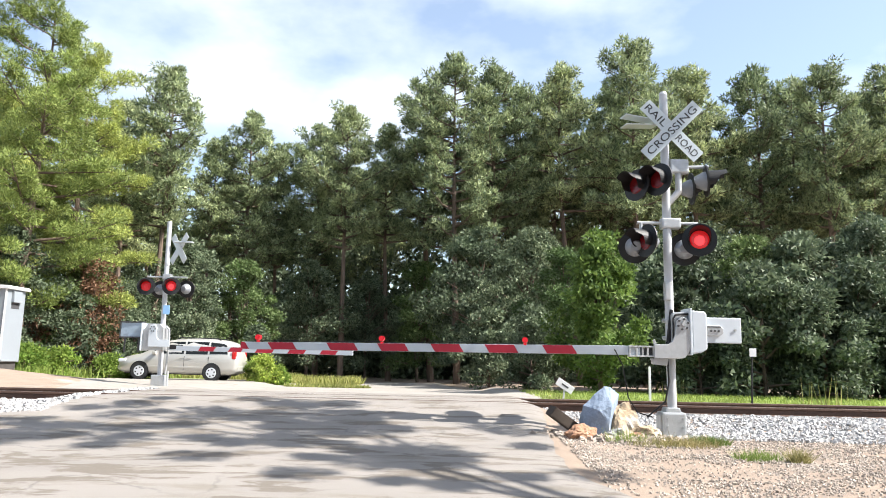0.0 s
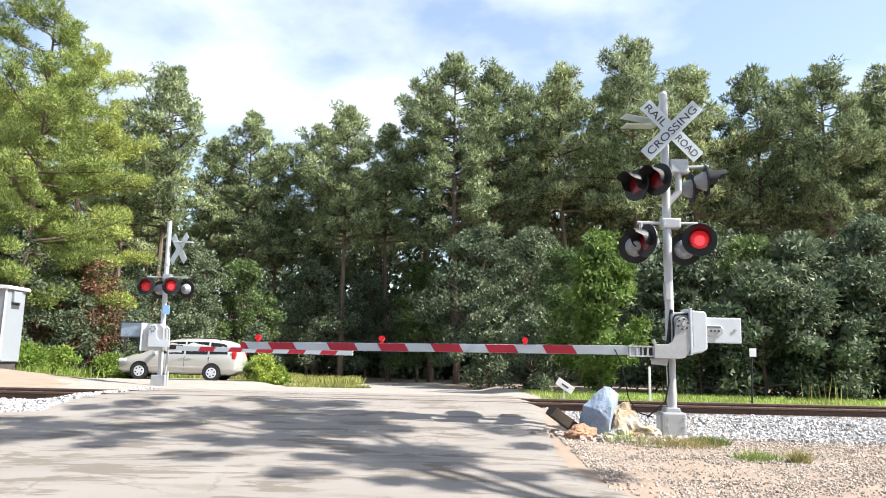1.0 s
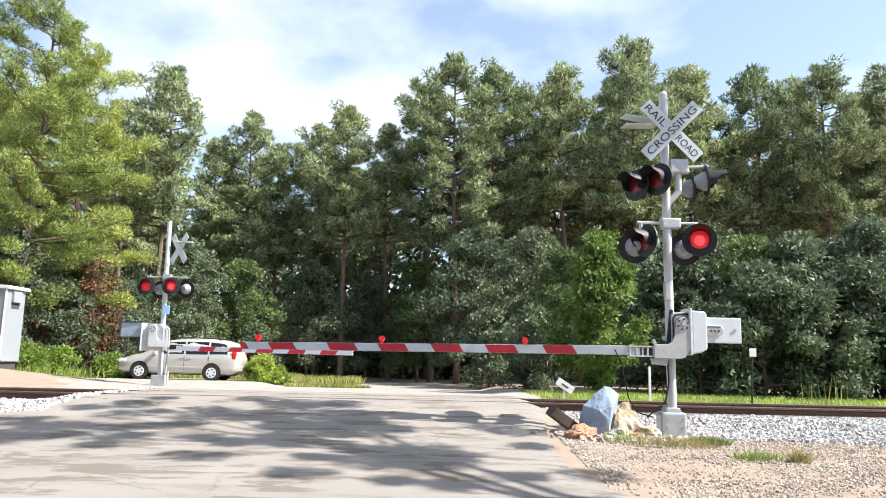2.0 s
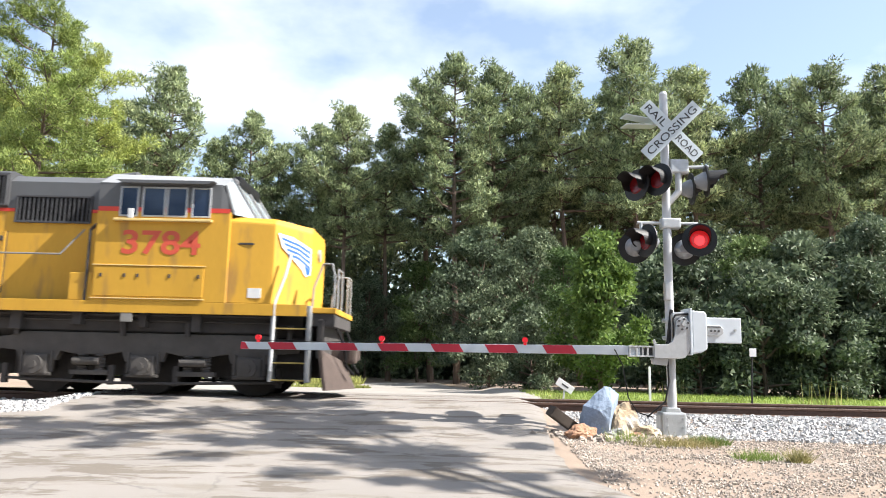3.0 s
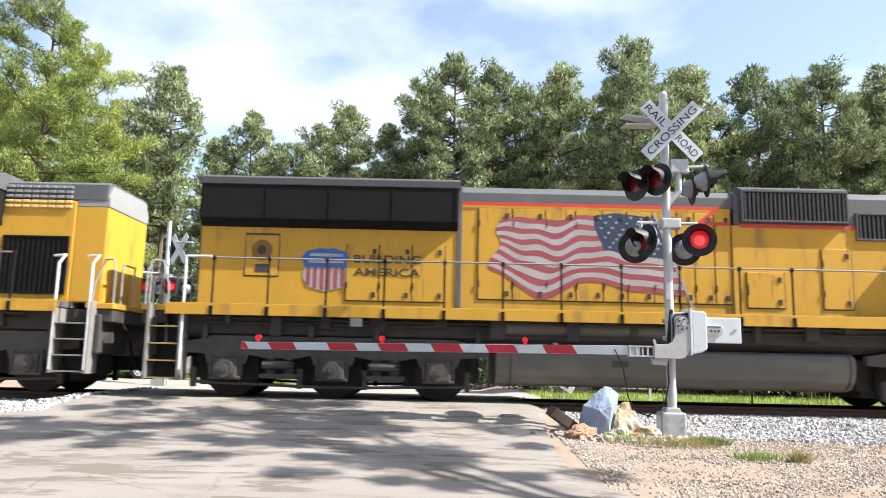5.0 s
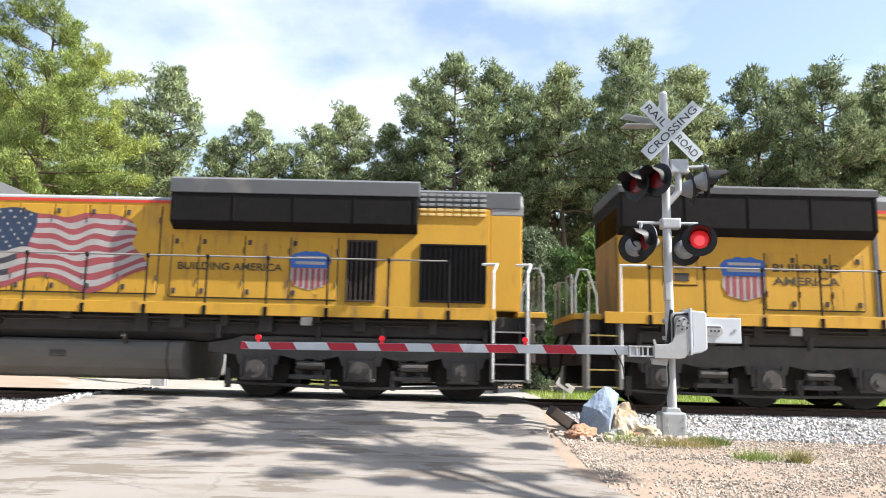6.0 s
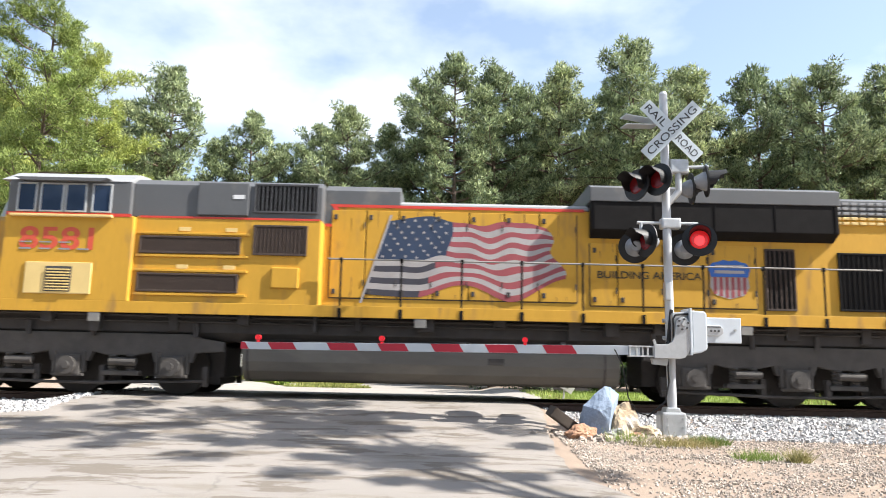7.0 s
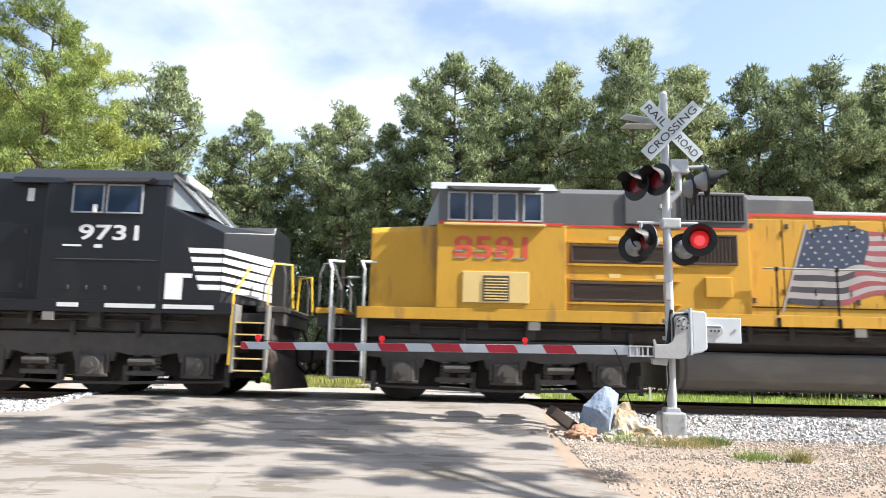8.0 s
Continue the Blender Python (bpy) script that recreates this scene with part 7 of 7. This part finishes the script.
def boulder():
    """The split boulder: a leaning block with sharp faces and a pale top."""
    bm = B()
    for c in ((-.33, 0, .20), (-.28, -.05, .42), (.06, .02, .73), (.16, .02, .72), (.29, .06, .58), (.12, -.22, .43), (-.06, -.24, .36), (.08, -.27, .15), (.05, -.2, -.15),
              (-.25, -.15, -.15), (.25, .3, -.15), (-.3, .25, -.15), (.28, .2, .3)):
        bm.verts.new(c)
    bmesh.ops.convex_hull(bm, input=bm.verts[:])
    bmesh.ops.subdivide_edges(bm, edges=bm.edges[:], cuts=7, use_grid_fill=True)
    bmesh.ops.triangulate(bm, faces=bm.faces[:])
    for v in bm.verts:
        q = v.co.copy()
        v.co += q.normalized() * (.035 * noise.noise(q * 3.1) + .018 * noise.noise(q * 9) + .010 * noise.noise(q * 22))
    ob = part("boulder", bm, M["blue_stone"])
    ob.matrix_world = pose(2.50, 11.55, -.30)
    return tagged(ob, "large blue-grey split boulder beside the road", "rock", "rocks beside the signal")


boulder()
rock(3, (.36, .28, .40), (2.84, 11.62, -0.14), 20, M["tan_stone"], "broken tan boulder leaning on the blue one", 12, .32)
rock(4, (.27, .2, .14), (2.12, 11.1, -0.27), 30, M["rust_stone"], "flat rust-brown rock on the gravel", 6, .3)
rock(5, (.22, .18, .13), (3.22, 11.5, -0.25), 70, M["tan_stone"], "flat tan rock beside the mast base", 7, .3)
rock(6, (.20, .18, .12), (2.66, 11.25, -0.29), 10, M["gravel"], "grey broken rock in the rubble", 8, .3)
rock(7, (.10, .09, .06), (2.32, 10.95, -0.31), 130, M["brown_gravel"], "small pale rock on the gravel", 6)
rock(8, (.10, .12, .07), (2.95, 11.2, -0.29), 200, M["rust_stone"], "small brown rock on the gravel", 6)


def rubble_spot(rng):
    return 2.75 + rng.normal() * .42, 11.22 + rng.normal() * .16


stones("rubble", 420, rubble_spot, .05, M["brown_gravel"], "broken brown rubble round the boulders", .6)
stump = part("timber_offcut", box(B(), -.32, .32, -.09, .09, -.08, .08, .012, pose(0, 0, 0, 8, 32, 25)), M["tie_wood"])
stump.matrix_world = pose(1.95, 11.55, -.12)
tagged(stump, "broken dark timber tie offcut in the rubble", "timber")


# small signs past the track
def small_signs():
    t = thing("marker_sign", pose(3.2, 19.0, ground_z(3.2, 19)), "small white sign leaning on a short post", "sign")
    part("plate", box(B(), -.24, .24, -.012, .012, -.10, .10, .01, Matrix.Translation((0, -.03, .42)) @ pose(0, 0, 0, 0, 33, 0)), M["white_paint"], t)
    part("bar", box(B(), -.10, .10, -.046, -.042, -.02, .02, 0, Matrix.Translation((0, 0, .42)) @ pose(0, 0, 0, 0, 33, 0)), M["louvre"], t, "dark bar for unreadable writing")
    part("post", rod(B(), (-.06, 0, -.1), (0, 0, .42), .025), M["white_paint"], t)
    t = thing("marker_sign", pose(7.56, 18.0, ground_z(7.56, 18)), "small white sign on a thin dark post", "sign")
    part("post", rod(B(), (0, 0, -.1), (.06, 0, 1.38), .022), M["black_metal"], t)
    part("plate", box(B(), -.02, .15, -.035, -.022, 1.22, 1.42, .006), M["white_paint"], t)
    t = thing("marker_post", pose(5.38, 19.0, ground_z(5.38, 19)), "slim white marker post in the grass", "post")
    part("post", box(B(), -.03, .03, -.02, .02, -.1, .95, .008), M["white_paint"], t)


small_signs()


# grass and weeds
def blades(name, n, region, h0, h1, material, label, width=.02, lean=.35):
    rng = np.random.default_rng(n)
    xy = np.array([region(rng) for _ in range(n)])
    z = np.array([ground_z(x, y) for x, y in xy])
    p = np.column_stack([xy, z])
    az = rng.uniform(0, 6.283, n)
    side = np.column_stack([np.cos(az), np.sin(az), np.zeros(n)]) * width * rng.uniform(.6, 1.4, (n, 1))
    tip = p + np.column_stack([rng.normal(size=n) * lean, rng.normal(size=n) * lean, np.ones(n)]) * rng.uniform(h0, h1, (n, 1))
    v = np.stack([p - side - (0, 0, .02), p + side - (0, 0, .02), tip], 1).reshape(-1, 3)
    return tagged(new(name, tri_mesh(name, v, material)), label, "grass", kind="stuff")


def patch(cx, cy, rx, ry):
    def f(rng):
        a, r = rng.uniform(0, 6.283), rng.random() ** .7
        return cx + math.cos(a) * r * rx, cy + math.sin(a) * r * ry
    return f


def east_strip(rng):
    return rng.uniform(2.8, 24), 18.2 + 8 * rng.random() ** 1.1


def west_verge(rng):
    y = rng.uniform(27, 38)
    return rng.uniform(-27, -15.0 if y < 33 else -12.5) + rng.normal() * .3, y


def behind_car(rng):
    return rng.uniform(-15, -4), rng.uniform(35, 39)


blades("grass", 26000, east_strip, .04, .15, M["lawn"], "sunlit yellow-green grass beyond the rails", .022)
blades("grass", 15000, west_verge, .15, .6, M["lawn"], "tall yellow-green grass along the woods", .03)
blades("grass", 9000, behind_car, .15, .5, M["grass"], "green grass verge behind the lot", .03)
blades("weeds", 2200, patch(-4.6, 30.5, 1.8, .6), .05, .2, M["grass"], "low green roadside weeds", .03)
for i, (x, y, rx, n) in enumerate([(3.95, 10.95, .30, 900), (3.6, 10.75, .42, 700), (4.15, 9.75, .32, 500), (4.6, 9.6, .14, 420), (2.75, 11.0, .35, 260), (3.1, 10.7, .4, 240)]):
    blades("grass_tuft", n, patch(x, y, rx, rx * .6), .04, .15 if i < 3 else .22, M["dry_grass"] if i % 2 else M["lawn"], "dry yellow-green tuft in the gravel", .006, .6)
blades("weeds", 16, patch(9.2, 18.2, .8, .2), .5, .95, M["grass"], "thin tall weed stalks", .014, .08)
blades("weeds", 14, patch(5.9, 18.4, .5, .2), .5, .8, M["grass"], "thin tall weed stalks", .02, .1)
# young bright tree and nearer leafy growth
plant("young_tree", broad_tree(41, 5.4, 1.7, M["leaf"], clumps=80, per=140, low=.04, leaf=.17), pose(5.6, 25.5, ground_z(5.6, 25.5)), "young bright green leafy tree at the wood edge", "tree", "undergrowth trees")
LOW = [plant("shrub", broad_tree(51 + i, 3.0, 1.7, M["leaf_dark"], clumps=50, per=170, low=.02, leaf=.12), pose(*p), "leafy green shrub at the wood edge", "shrub", "shrubs") for i, p in enumerate([(9.0, 25.5, -.24), (-20.5, 29.5, -.3)])]
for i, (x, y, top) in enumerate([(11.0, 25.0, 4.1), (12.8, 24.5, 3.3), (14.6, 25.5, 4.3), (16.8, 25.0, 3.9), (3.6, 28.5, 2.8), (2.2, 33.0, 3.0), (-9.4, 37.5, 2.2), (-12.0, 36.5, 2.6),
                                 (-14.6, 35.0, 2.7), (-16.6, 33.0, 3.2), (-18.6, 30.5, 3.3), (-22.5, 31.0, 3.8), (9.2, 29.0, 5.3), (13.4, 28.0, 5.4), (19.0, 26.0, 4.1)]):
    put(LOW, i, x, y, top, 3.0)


BUSHES = [plant("weed_bush", broad_tree(81 + i, 1.2, .8, M["bright_leaf"], clumps=34, per=90, low=.0, leaf=.11), pose(*p), "bright green leafy weeds beside the lot", "shrub", "bright weeds") for i, p in enumerate([(-7.5, 31.6, -.45), (-15.6, 30.2, -.3)])]
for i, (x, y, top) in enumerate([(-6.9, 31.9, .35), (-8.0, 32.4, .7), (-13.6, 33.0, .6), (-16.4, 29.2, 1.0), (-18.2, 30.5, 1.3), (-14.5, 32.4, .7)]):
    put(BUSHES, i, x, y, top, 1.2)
plant("dead_brush", broad_tree(91, 5.2, 1.5, M["dead_leaf"], clumps=60, per=70, low=.02, leaf=.13), pose(-16.0, 33.6, -.35), "dead brown brush with bare twigs", "shrub", "")
plant("dead_brush", broad_tree(92, 2.6, 1.3, M["dead_leaf"], clumps=30, per=50, low=.02, leaf=.12), pose(-17.8, 32.4, -.35), "low brown dead brush", "shrub", "")


def way(t):
    for (a, xa), (b, xb) in zip(MOVE, MOVE[1:]):
        if t <= b:
            return xa + (xb - xa) * (t - a) / (b - a)
    return MOVE[-1][1]


def motions():
    for loco, off, turn in zip(locos, (0.0, -35.95, -39.3), (0, 180, 0)):
        walk(loco, [(t, pose(x + off, TRACK_Y, 0, 0, 0, turn)) for t, x in MOVE])
    for w, x, d in WHEELS:
        walk(w, [(k / 10, pose(x, 0, 0.54, 0, d * math.degrees((way(k / 10) - MOVE[0][1]) / 0.54), 0)) for k in range(81)])


motions()
